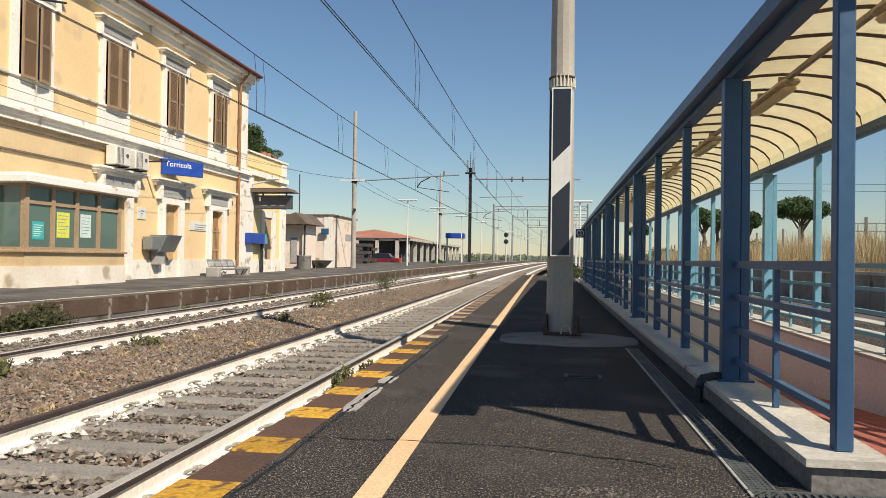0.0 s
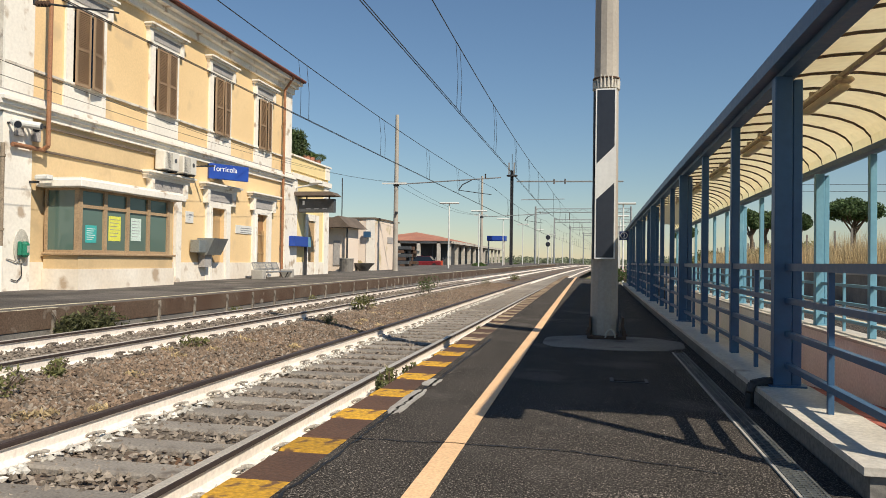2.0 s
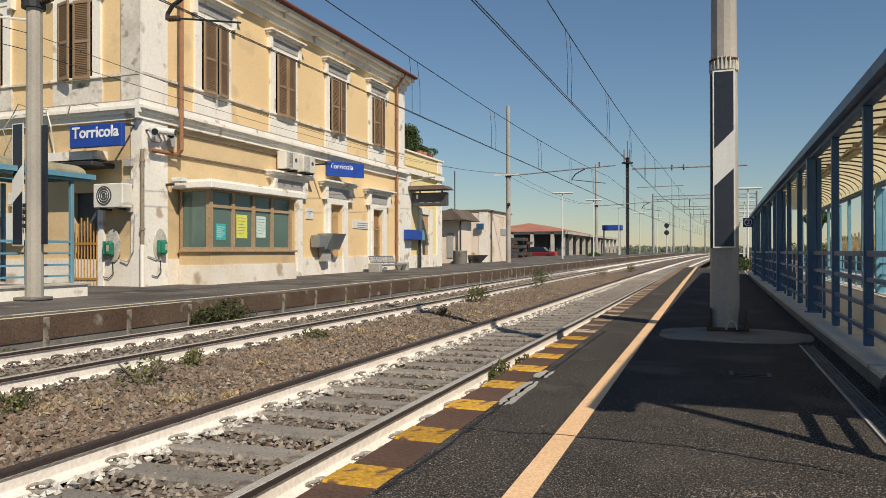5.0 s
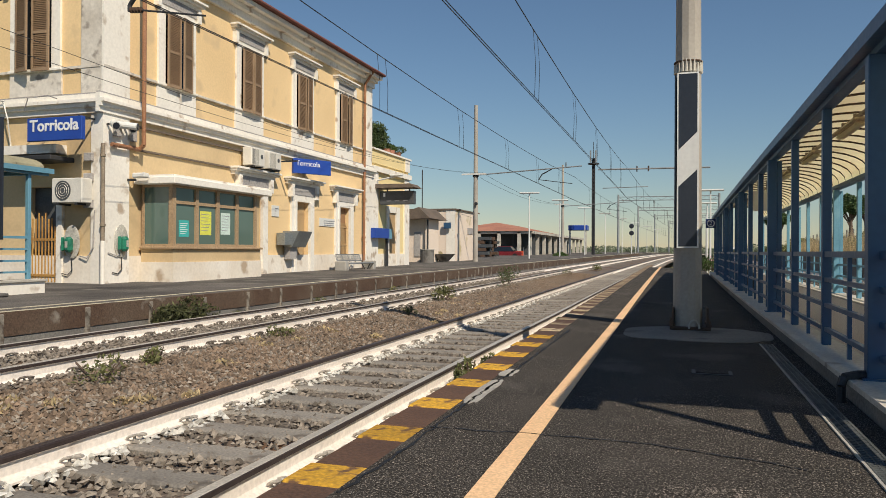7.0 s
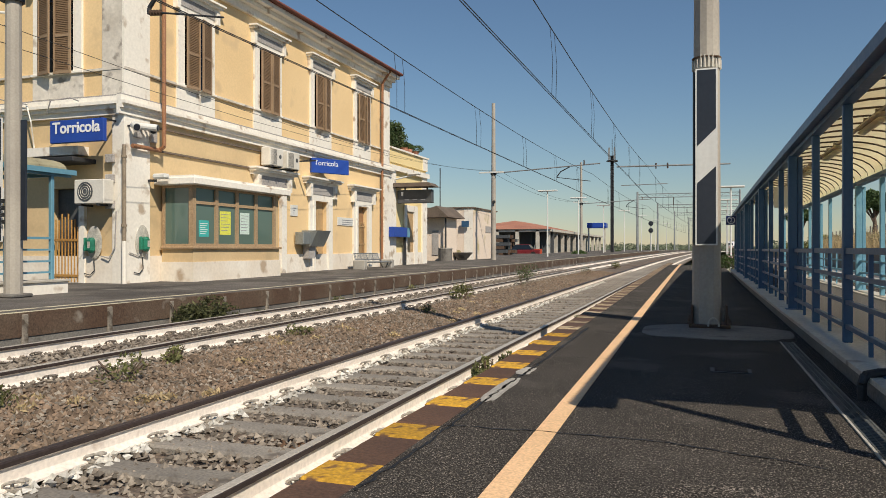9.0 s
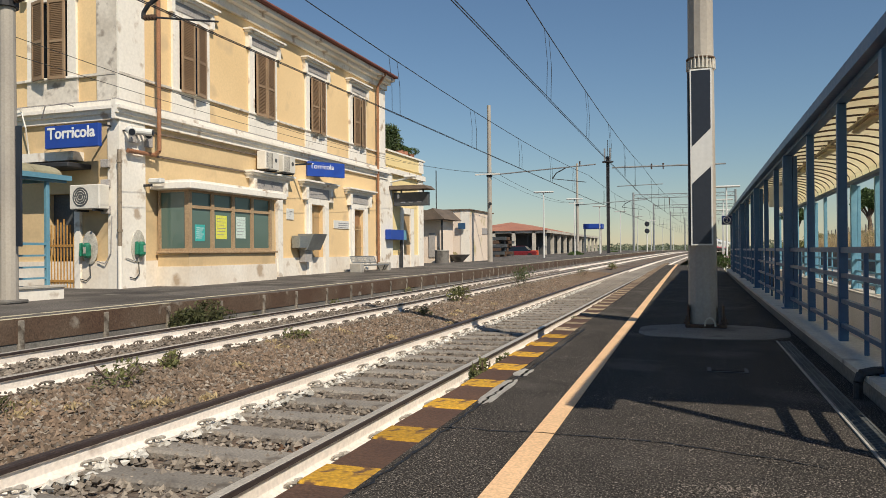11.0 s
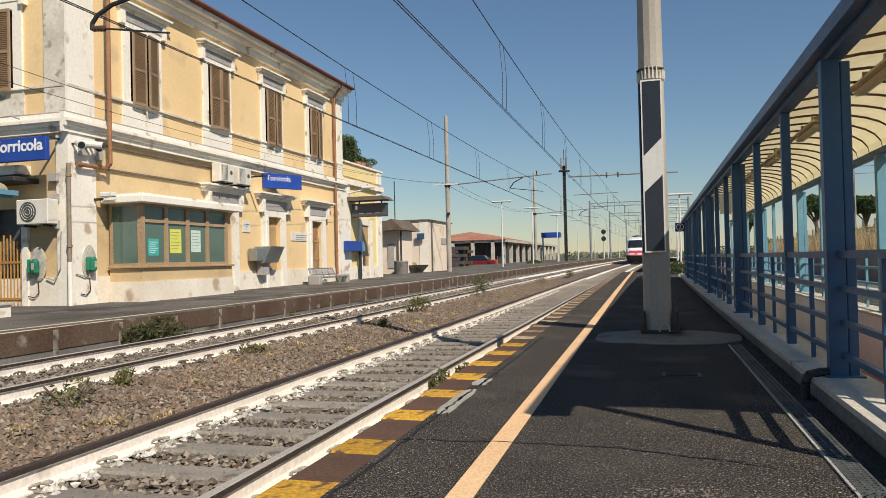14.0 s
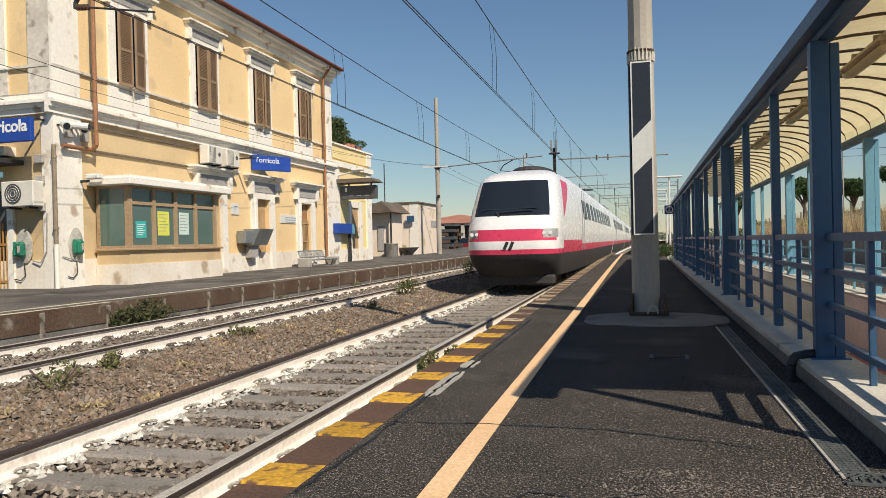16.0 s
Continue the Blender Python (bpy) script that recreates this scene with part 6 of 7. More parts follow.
for u_ in (14.72, 15.3):
    sp = thing("spotlight", "small white spotlight on the corner pilaster", "spotlight", group="corner spotlights")
    part("housing", R(FRONT.at(u_, 0.26, 4.02), FRONT.at(u_ - 0.12, 0.44, 3.94), 0.10, 14), WHITE_PLATE, sp)
    part("lens", R(FRONT.at(u_ - 0.12, 0.44, 3.94), FRONT.at(u_ - 0.128, 0.452, 3.935), 0.08, 14), BLACK, sp)
    part("bracket", FRONT.make(u_ - 0.02, u_ + 0.03, 0.055, 0.30, 3.99, 4.03), DARK_STEEL, sp)

# ---- the train ----
def train():
    """A white and red tilting train; its nose at y = 0, its cars behind it."""
    t = thing("train", "white high-speed train with red bands and dark windscreen", "train")
    zs = [0.32, 0.50, 0.66, 0.80, 0.90, 1.02, 1.12, 1.23, 1.30, 1.40, 1.52, 1.70, 1.86, 2.02, 2.18, 2.34, 2.50, 2.64, 2.78, 2.88, 2.98, 3.08, 3.16, 3.23, 3.29, 3.34, 3.37]
    half = interp([(0.3, 1.22), (0.7, 1.36), (1.0, 1.40), (1.5, 1.40), (2.0, 1.37), (2.6, 1.27), (2.8, 1.22), (2.98, 1.12), (3.1, 1.0), (3.2, 0.82), (3.28, 0.6), (3.34, 0.35), (3.37, 0.08)])
    front = interp([(0.3, 0.75), (0.5, 0.42), (0.66, 0.18), (0.85, 0.03), (1.1, 0.0), (1.5, 0.06), (1.7, 0.16), (1.86, 0.27), (2.78, 0.92), (2.88, 1.05), (2.98, 1.35), (3.08, 1.85), (3.2, 2.7), (3.3, 3.7), (3.37, 5.0)])
    depth = interp([(0.3, 1.4), (1.0, 1.25), (1.8, 1.25), (3.0, 1.3), (3.6, 1.0)])
    N = 30
    cols = []
    for i in range(N + 1):
        a = math.pi * i / N
        cx = math.copysign(abs(math.cos(a)) ** 0.55, math.cos(a))
        cols.append((-cx, 1 - abs(math.sin(a)) ** 0.62))
    L = 27.0
    parts = {k: bmesh.new() for k in ("shell", "windscreen", "red", "skirt", "cab_glass", "lamp")}
    grid = []
    for z in zs:
        w, f, d = half(z), front(z), depth(z)
        ye = max(5.2, f + d + 0.4)
        cut = 0.40 * max(0.03, min(1.0, (z - 1.75) / 1.0))
        mx, my = w * (0.86 + 0.11 * cut), f + d + (ye - f - d) * cut
        row = [(-w, L, z), (-w, 9.0, z), (-w * 0.97, ye, z), (-mx, my, z)] + [(cx * w * 0.86, f + d * cy, z) for cx, cy in cols] + [(mx, my, z), (w * 0.97, ye, z), (w, 9.0, z), (w, L, z)]
        grid.append(row)
    for j in range(len(zs) - 1):
        zc = (zs[j] + zs[j + 1]) / 2
        for i in range(len(grid[0]) - 1):
            k = i - 4
            q = [grid[j][i], grid[j][i + 1], grid[j + 1][i + 1], grid[j + 1][i]]
            on_nose = 0 <= k < N
            key = "shell"
            # skirt rows are near-black: a dark skirt with the shade on it painted in
            if zc < 0.90:
                key = "skirt"
            elif zc < 1.02:
                key = "red"
            elif on_nose and 8 <= k < N - 8 and 1.86 < zc < 2.78:
                key = "windscreen"
            elif on_nose and (4 <= k < 10 or N - 10 <= k < N - 4) and 1.30 < zc < 1.52:
                key = "lamp"
            elif on_nose and 5 <= k < N - 5 and 1.23 < zc < 1.52:
                key = "red"
            elif not on_nose and zc < (1.40 if k in (-1, N) else 1.23 if k in (-2, N + 1) else 1.12):
                key = "red"
            elif 1.86 < zc < 2.88 and k in (-1, N):
                key = "cab_glass"
            bm = parts[key]
            bm.faces.new([bm.verts.new(p) for p in q])
    for key, m, nm, lb in (("shell", TRAIN_WHITE, "body_shell", "glossy white body"), ("windscreen", GLASS_TRAIN, "windscreen", "large raked dark windscreen"), ("red", TRAIN_RED, "red_band", "crimson band"),
                           ("skirt", TRAIN_GREY, "skirt", "dark front skirt with its shade put into the colour"), ("cab_glass", TRAIN_RED, "cab_side", "crimson cab flank"), ("lamp", LENS, "headlamp_cluster", "clear headlamp cluster")):
        bm = parts[key]
        bmesh.ops.remove_doubles(bm, verts=bm.verts, dist=1e-4)
        bmesh.ops.recalc_face_normals(bm, faces=bm.faces)
        for f in bm.faces:
            f.smooth = True
        part(nm, bm, m, t, lb)
    bm = bmesh.new()
    prof = [(x * half(z), z) for x, z in [(-1, q) for q in zs] + [(1, q) for q in zs[::-1]]]
    v = [bm.verts.new((x, L, z)) for x, z in prof]
    bm.faces.new(v)
    part("end_wall", bm, TRAIN_GREY, t)
    # details of the nose
    wip = bmesh.new()
    rod(wip, (-0.35, 0.28, 1.95), (0.55, 0.34, 1.99), 0.014, 6)
    rod(wip, (-0.35, 0.28, 1.95), (-0.28, 0.26, 1.84), 0.022, 6)
    rod(wip, (-0.75, 0.40, 2.02), (0.7, 0.40, 2.05), 0.012, 6)
    part("wiper", wip, BLACK, t)
    for s in (-1, 1):
        part("headlight", R((s * 0.98, 0.45, 1.41), (s * 0.98, 0.225, 1.41), 0.045, 14), SIGN_WHITE, t)
        part("headlight", R((s * 0.84, 0.35, 1.41), (s * 0.84, 0.135, 1.41), 0.04, 14), SIGN_WHITE, t)
    for dx in (-0.08, 0.06):
        eb = B(-0.035, 0.035, -0.014, 0.03, -0.10, 0.10)
        part("emblem", moved(eb, Matrix.Translation((dx, 0.0, 1.12)) @ Matrix.Rotation(radians(24), 4, "Y")), SIGN_INK, t, "small dark slanted emblem")
    part("plough", B(-1.0, 1.0, 0.75, 1.2, 0.10, 0.36, bevel=0.05), TRAIN_GREY, t)
    fairing = bmesh.new()
    bmesh.ops.create_uvsphere(fairing, u_segments=24, v_segments=12, radius=1.0)
    moved(fairing, Matrix.Translation((0, 4.8, 3.26)) @ Matrix.Diagonal((0.66, 1.9, 0.20, 1)))
    part("roof_fairing", fairing, TRAIN_GREY, t, "grey roof hump behind the nose")

    def side_pane(bm, y0, y1, z0, z1, s):
        q = [(s * (half(z) + 0.008), y, z) for y, z in ((y0, z0), (y1, z0), (y1, (z0 + z1) / 2), (y1, z1), (y0, z1), (y0, (z0 + z1) / 2))]
        v = [bm.verts.new(p) for p in q]
        bm.faces.new(v)
        w = [bm.verts.new((p[0] - s * 0.03, p[1], p[2])) for p in q]
        for i in range(6):
            bm.faces.new((v[i], v[(i + 1) % 6], w[(i + 1) % 6], w[i]))

    for c in range(5):
        y0 = 0.0 if c == 0 else 27.0 * c + 0.5
        if c:
            bm = bmesh.new()
            red, dark = bmesh.new(), bmesh.new()
            for j in range(len(zs) - 1):
                zc = (zs[j] + zs[j + 1]) / 2
                tgt = dark if zc < 0.9 else red if zc < 1.12 else bm
                for s in (-1, 1):
                    a, b = half(zs[j]), half(zs[j + 1])
                    tgt.faces.new([tgt.verts.new(p) for p in ((s * a, y0, zs[j]), (s * a, y0 + 26.4, zs[j]), (s * b, y0 + 26.4, zs[j + 1]), (s * b, y0, zs[j + 1]))])
            for yy in (y0, y0 + 26.4):
                bm.faces.new([bm.verts.new((x, yy, z)) for x, z in prof])
            for q in (bm, red, dark):
                bmesh.ops.remove_doubles(q, verts=q.verts, dist=1e-4)
                bmesh.ops.recalc_face_normals(q, faces=q.faces)
            part("car_body", bm, TRAIN_WHITE, t, "white passenger car body")
            part("red_band", red, TRAIN_RED, t)
            part("underframe", dark, TRAIN_GREY, t)
            part("gangway", B(-1.05, 1.05, y0 - 0.6, y0, 0.7, 3.1), TRAIN_GREY, t)
            part("roof_unit", B(-0.7, 0.7, y0 + 5, y0 + 9, 3.28, 3.5, bevel=0.05), TRAIN_SILVER, t)
        for k in range(11):
            wy = y0 + (6.2 if c == 0 else 3.2) + 1.75 * k
            if wy < y0 + 24:
                for s in (-1, 1):
                    bm = bmesh.new()
                    side_pane(bm, wy, wy + 1.12, 1.92, 2.50, s)
                    part("side_window", bm, SIDE_GLASS, t, "dark side window")
        for yy in (y0 + 4.2, y0 + 22.2):
            for dy in (-1.35, 1.35):
                for s in (-1, 1):
                    part("wheel", R((s * 0.68, yy + dy, 0.46), (s * 0.82, yy + dy, 0.46), 0.46, 20), RUST, t)
            for s in (-1, 1):
                part("bogie_frame", B(s * 1.0 - 0.1, s * 1.0 + 0.1, yy - 2.0, yy + 2.0, 0.35, 0.7, bevel=0.04), TRAIN_GREY, t)
        part("door_line", B(1.395, 1.412, y0 + 4.8, y0 + 4.84, 0.95, 2.7), TRAIN_SILVER, t)
        part("door_line", B(1.395, 1.412, y0 + 5.6, y0 + 5.64, 0.95, 2.7), TRAIN_SILVER, t)
    pg = bmesh.new()
    rod(pg, (-0.4, 20, 3.42), (0, 18.4, 3.60), 0.03)
    rod(pg, (0.4, 20, 3.42), (0, 18.4, 3.60), 0.03)
    rod(pg, (0, 18.4, 3.60), (0, 20.1, 3.72), 0.03)
    rod(pg, (-0.75, 20.1, 3.74), (0.75, 20.1, 3.74), 0.035)
    part("pantograph", pg, DARK_STEEL, t, "folded pantograph")
    part("pantograph_base", B(-0.8, 0.8, 18.6, 20.4, 3.32, 3.45), TRAIN_SILVER, t)
    return t


TRAIN = train()

# ---- plants ----
def weed(x, y, z, r, h, seed, material=None, kind="low weed growing in the ballast"):
    w = thing("weed", kind, "weed", group="weeds along the line")
    rng_ = random.Random(seed)
    blobs = [(x + rng_.uniform(-r, r) * 0.6, y + rng_.uniform(-r, r) * 0.6, z + h * rng_.uniform(0.3, 0.75), r * 0.55, r * 0.55, h * 0.35) for _ in range(6)]
    leaf_cloud("leaves", material or WEED_LEAF, w, blobs, 170 if r < 0.35 else 420 if r < 0.5 else 2200, 0.03 if r < 0.35 else 0.04, seed)
    st_ = bmesh.new()
    for k in range(7):
        a = rng_.uniform(0, 6.28)
        rod(st_, (x, y, z - 0.02), (x + math.cos(a) * r * 0.7, y + math.sin(a) * r * 0.7, z + h * rng_.uniform(0.6, 1.0)), 0.006, 4)
    part("stems", st_, BARK, w)


for i, (x, y, r, h) in enumerate(((-5.61, 9.78, 0.22, 0.18), (-5.7, 18.2, 0.35, 0.45), (-5.26, 14.3, 0.22, 0.2), (-6.0, 26.9, 0.35, 0.75), (-5.8, 25.0, 0.25, 0.55), (-5.66, 7.07, 0.14, 0.2), (-2.05, 7.15, 0.07, 0.25), (-2.05, 7.6, 0.09, 0.28),
                                  (-2.03, 8.36, 0.08, 0.22), (-5.36, 4.45, 0.24, 0.22), (-5.33, 5.86, 0.32, 0.26), (-5.62, 6.98, 0.12, 0.16), (-5.2, 36, 0.3, 0.4), (-2.0, 13.5, 0.08, 0.2), (-1.9, 17, 0.09, 0.2), (-5.0, 45, 0.4, 0.4), (-1.9, 28, 0.12, 0.25))):
    weed(x + swing(y), y, BED(x) + rise(y), r, h, 20 + i, LEAF_DARK if i in (3, 4) else None)
for i, (x, y, r, h) in enumerate(((-8.05, 10.45, 0.52, 0.60), (-8.1, 11.3, 0.36, 0.45), (-8.2, 5.6, 0.25, 0.25), (-8.2, 6.7, 0.22, 0.2), (-8.15, 12.6, 0.25, 0.2), (-8.2, 16.2, 0.3, 0.25), (-8.2, 21, 0.3, 0.3), (-8.2, 4.4, 0.2, 0.15))):
    weed(x + swing(y), y, -0.45 + rise(y), r, h, 60 + i, WEED_LEAF if i > 1 else BUSH_LEAF, "green weed at the foot of the platform wall")
rngq = np.random.default_rng(9)
tufts = []
for k in range(60):
    x, y = rngq.uniform(-5.75, -4.2), rngq.uniform(2.5, 40)
    tufts.append((x, y, BED(x) + 0.03, 0.12, 0.12, 0.05))
tagged(leaf_cloud("dry_tufts", STRAW, None, tufts, 4500, 0.03, 5), "sparse dry weeds between the tracks", "weeds", kind="stuff")


def shrub(name, label, blobs, count, size, seed, mat_, flowers=0, category="bush"):
    s = thing(name, label, category)
    leaf_cloud("leaves", mat_, s, blobs, count, size, seed)
    if flowers:
        fl = [(b[0] + 0.1, b[1] - 0.1, b[2] + 0.1, b[3], b[4], b[5]) for b in blobs[: max(1, len(blobs) * 2 // 3)]]
        tagged(leaf_cloud("flowers", FLOWER, s, fl, flowers * 2, size * 0.42, seed + 1, 2.6), kind="stuff")
    bm = bmesh.new()
    for b in blobs[:8]:
        rod(bm, (b[0] * 0.5 + blobs[0][0] * 0.5, b[1], 0.0), (b[0], b[1], b[2]), 0.04, 5, 0.015)
    part("stems", bm, BARK, s)
    return s


rs = random.Random(8)
ol = [(-15.6 + rs.uniform(-0.8, 0.9), rs.uniform(5.2, 9.7), rs.uniform(0.7, 2.35), 0.75, 0.75, 0.65) for _ in range(26)]
shrub("oleander", "dark green oleander with pink flowers behind the shelter", ol, 22000, 0.085, 3, LEAF_DARK, 1500)
ol = [(-15.6 + rs.uniform(-0.8, 0.9), rs.uniform(-2.5, 4.6), rs.uniform(0.7, 2.2), 0.8, 0.8, 0.7) for _ in range(26)]
shrub("oleander", "dark green oleander hedge behind the shelter", ol, 16000, 0.09, 4, LEAF_DARK, 250)
tagged(link("lawn", B(-40, -13.9, -30, 12.6, 0.10, 0.13), GRASS_GREEN), "short grass behind the stair shelter", "lawn", kind="structure")
tr = [(-14.3 + rs.uniform(-0.5, 0.4), 31.9 + rs.uniform(0, 1.9), 5.85 + rs.uniform(0, 1.0), 0.5, 0.55, 0.42) for _ in range(12)]
shrub("terrace_shrub", "leafy shrub on the wing's roof terrace", tr, 7000, 0.07, 6, LEAF_DARK)
for y_, r_ in ((33.9, 0.3), (34.5, 0.25), (35.4, 0.45)):
    pt = thing("terrace_pot", "terracotta pot with a green plant on the parapet", "plant pot", group="pots on the terrace")
    part("pot", R((-13.75, y_, 5.70), (-13.75, y_, 5.98), 0.16, 14, 0.2), ROOF_RED, pt)
    leaf_cloud("leaves", LEAF, pt, [(-13.75, y_, 6.1, r_, r_, 0.2)], 900, 0.04, int(y_ * 10))


def umbrella_pine(x, y, h, r, seed, z0=0.6):
    p = thing("umbrella_pine", "umbrella pine with bare trunk and flat dark crown", "tree", group="pines beyond the side track")
    rg = random.Random(seed)
    tk = bmesh.new()
    rod(tk, (x, y, z0 - 1), (x + 0.2, y, z0 + h * 0.45), 0.28, 8, 0.2)
    rod(tk, (x + 0.2, y, z0 + h * 0.45), (x + 0.1, y, z0 + h * 0.62), 0.2, 8, 0.15)
    blobs = []
    for k in range(22):
        a, q = rg.uniform(0, 6.28), rg.uniform(0.1, 0.8) * r
        e = (x + math.cos(a) * q, y + math.sin(a) * q, z0 + h * rg.uniform(0.74, 0.90) - 0.08 * q)
        rod(tk, (x + 0.15, y, z0 + h * rg.uniform(0.45, 0.6)), e, 0.09, 5, 0.04)
        blobs.append((*e, r * 0.38, r * 0.38, h * 0.085))
    part("trunk", tk, BARK, p)
    leaf_cloud("crown", LEAF_PINE, p, blobs, 9000, 0.16, seed, 1.6)


for i, (x, y, h, r) in enumerate(((17.7, 90, 6.9, 1.5), (19.4, 91, 7.0, 1.5), (22.6, 90, 6.6, 1.9), (28.5, 90, 8.3, 3.2), (14.0, 118, 6.5, 1.8))):
    umbrella_pine(x, y, h, r, 40 + i)
fz = [(12 + bend(y) + rs.uniform(0, 9), y + rs.uniform(-3, 3), 0.7 + rs.uniform(0.5, 1.6), 1.6, 1.6, 0.8) for y in range(60, 190, 4)]
shrub("far_thicket", "green thicket beside the side track, far off", fz, 12000, 0.2, 12, WEED_LEAF, category="bushes")

# the bank beyond the side track: retaining wall, dry grass, fence
rw = thing("retaining_wall", "dark grey concrete retaining wall beyond the side track", "retaining wall", kind="structure")
y = -14.0
while y < 120:
    part("wall_panel", strip(9.9, 10.2, -0.95, 0.62, y + 0.012, y + 2.988, 1.5), CONCRETE_DARK, rw)
    y += 3.0
part("wall_cap", strip(9.84, 10.26, 0.62, 0.72, -14, 120, 3.0), CONCRETE, rw)
tagged(link("bank", strip(10.2, 90, -0.95, 0.66, -30, 300, 10.0), EARTH), "dry earth bank beyond the retaining wall", "bank", kind="structure")


def grass(name, count, xr, yr, hr, seed, label, z0=0.62):
    rg = np.random.default_rng(seed)
    x = rg.uniform(*xr, count)
    y = rg.uniform(*yr, count)
    h = rg.uniform(*hr, count) * (0.7 + 0.5 * np.sin(x * 1.7 + 3 * np.sin(y * 0.35)) ** 2)
    a = rg.uniform(0, 6.28, count)
    lean = rg.normal(0, 0.16, (count, 2)) * h[:, None]
    w = 0.013
    xb = x + np.array([bend(v) for v in y])
    p0 = np.stack([xb - w * np.cos(a), y - w * np.sin(a), np.full(count, z0)], -1)
    p1 = np.stack([xb + w * np.cos(a), y + w * np.sin(a), np.full(count, z0)], -1)
    p2 = np.stack([xb + lean[:, 0], y + lean[:, 1], z0 + h], -1)
    pts = np.stack([p0, p1, p2], 1).reshape(-1, 3)
    me = bpy.data.meshes.new(name)
    me.from_pydata(pts.tolist(), [], np.arange(count * 3).reshape(-1, 3).tolist())
    me.materials.append(STRAW)
    return tagged(new(name, me), label, "grass", kind="stuff")


grass("tall_dry_grass", 70000, (10.6, 19), (12, 90), (0.8, 1.9), 6, "tall straw-coloured dry grass on the bank")
grass("low_dry_grass", 9000, (10.25, 11.2), (8, 70), (0.2, 0.6), 7, "short dry grass along the wall top")
fence = thing("bank_fence", "concrete post and wire fence on the bank", "fence")
y = 16.0
while y < 100:
    b = bend(y)
    part("post", B(13.2 + b, 13.3 + b, y, y + 0.1, 0.6, 3.0), CONCRETE_DARK, fence)
    if int(y) % 3 == 0:
        part("strut", R((13.25 + b, y + 1.1, 0.6), (13.25 + b, y + 0.05, 2.4), 0.04, 6), CONCRETE_DARK, fence)
    y += 3.0
for x_, y_, h_ in ((12.2, 27.0, 2.9), (19.4, 80, 9.4)):
    pl = thing("bank_post", "thin dark post on the bank", "post")
    part("post", R((x_, y_, 0.5), (x_, y_, h_), 0.06, 6), DARK_STEEL if h_ < 4 else MAST_CONCRETE, pl)
gan = thing("signal_gantry", "low white pipe frame beyond the grass", "frame")
g = bmesh.new()
for k in range(9):
    rod(g, (25.5 + 1.5 * k, 70, 0.5), (25.5 + 1.5 * k, 70, 4.6), 0.05, 5)
for z in (3.9, 4.6):
    rod(g, (25.5, 70, z), (37.5, 70, z), 0.06, 5)
part("frame", g, GALV, gan)

# ---- the far side of the station yard ----
pk = thing("pink_house", "pale pink plastered single-storey house with flaking patches", "house")
part("wall_core", B(-24.0, -14.3, 47.5, 53.2, 0.08, 3.72), PINK_PLASTER, pk)
part("roof_slab", B(-24.1, -14.2, 47.4, 53.6, 3.72, 3.80), BROWN_ROOF, pk, "flat roof edge with a rusty rim")
part("shutter", B(-14.3, -14.27, 50.6, 52.0, 2.15, 2.6), FRIEZE, pk, "grey louvred vent")
part("corner_strip", B(-14.9, -14.27, 47.47, 47.5, 0.08, 3.72), WHITE_PLASTER, pk)
for x_, z_, w_, h_ in ((-16.2, 1.7, 0.32, 1.1), (-16.0, 1.2, 0.2, 0.5), (-15.4, 0.7, 0.25, 0.4), (-16.3, 2.9, 0.15, 0.3)):
    pb = bmesh.new()
    pv = [pb.verts.new((x_ + w_ * math.cos(a_ * 0.45) * (1 + 0.3 * math.sin(a_ * 2.1)), 47.488, z_ + h_ * 0.6 * math.sin(a_ * 0.45) * (1 + 0.25 * math.cos(a_ * 3.3)))) for a_ in range(14)]
    pb.faces.new(pv)
    pb = moved(pb, Matrix.Identity(4))
    ex = bmesh.ops.extrude_face_region(pb, geom=list(pb.faces))["geom"]
    bmesh.ops.translate(pb, verts=[q for q in ex if isinstance(q, bmesh.types.BMVert)], vec=(0, 0.011, 0))
    bmesh.ops.recalc_face_normals(pb, faces=pb.faces)
    part("patch", pb, FLAKED, pk, "flaked yellow patch")
sgn = thing("blue_clock_sign", "small blue square sign on a bracket", "sign")
part("panel", B(-15.0, -14.5, 47.2, 47.3, 2.45, 2.85), BLUE, sgn)
part("arm", B(-14.8, -14.7, 47.3, 47.5, 2.6, 2.66), DARK_STEEL, sgn)
part("antenna", R((-18.2, 52, 4.0), (-18.2, 52, 7.0), 0.04), DARK_STEEL, pk)
kk = thing("little_kiosk", "pale pink porch with a small pitched roof", "porch")
part("wall_core", B(-17.0, -14.63, 42.6, 45.0, 0.08, 2.9), PINK_PLASTER, kk)
part("window", B(-15.4, -15.0, 42.55, 42.6, 0.6, 2.1), FRIEZE, kk, "barred grey window")
bm = bmesh.new()
for y_ in (41.9, 45.4):
    for x_, z_ in ((-17.2, 2.85), (-14.15, 2.9), (-14.9, 3.58)):
        bm.verts.new((x_, y_, z_))
bm.verts.ensure_lookup_table()
v = bm.verts
for q in ((0, 1, 2), (3, 4, 5), (0, 1, 4, 3), (1, 2, 5, 4), (2, 0, 3, 5)):
    bm.faces.new([v[i] for i in q])
bmesh.ops.recalc_face_normals(bm, faces=bm.faces)
part("roof", bm, BROWN_ROOF, kk, "brown pitched roof")
part("porch_post", R((-14.45, 42.3, 0.08), (-14.45, 42.3, 2.85), 0.06), DARK_STEEL, kk)
bn = thing("concrete_bin", "round concrete litter bin", "litter bin")
part("drum", R((-14.3, 41.8, 0.08), (-14.3, 41.8, 0.98), 0.42, 18), CONCRETE_DARK, bn)
part("rim", R((-14.3, 41.8, 0.98), (-14.3, 41.8, 1.04), 0.44, 18), CONCRETE, bn)
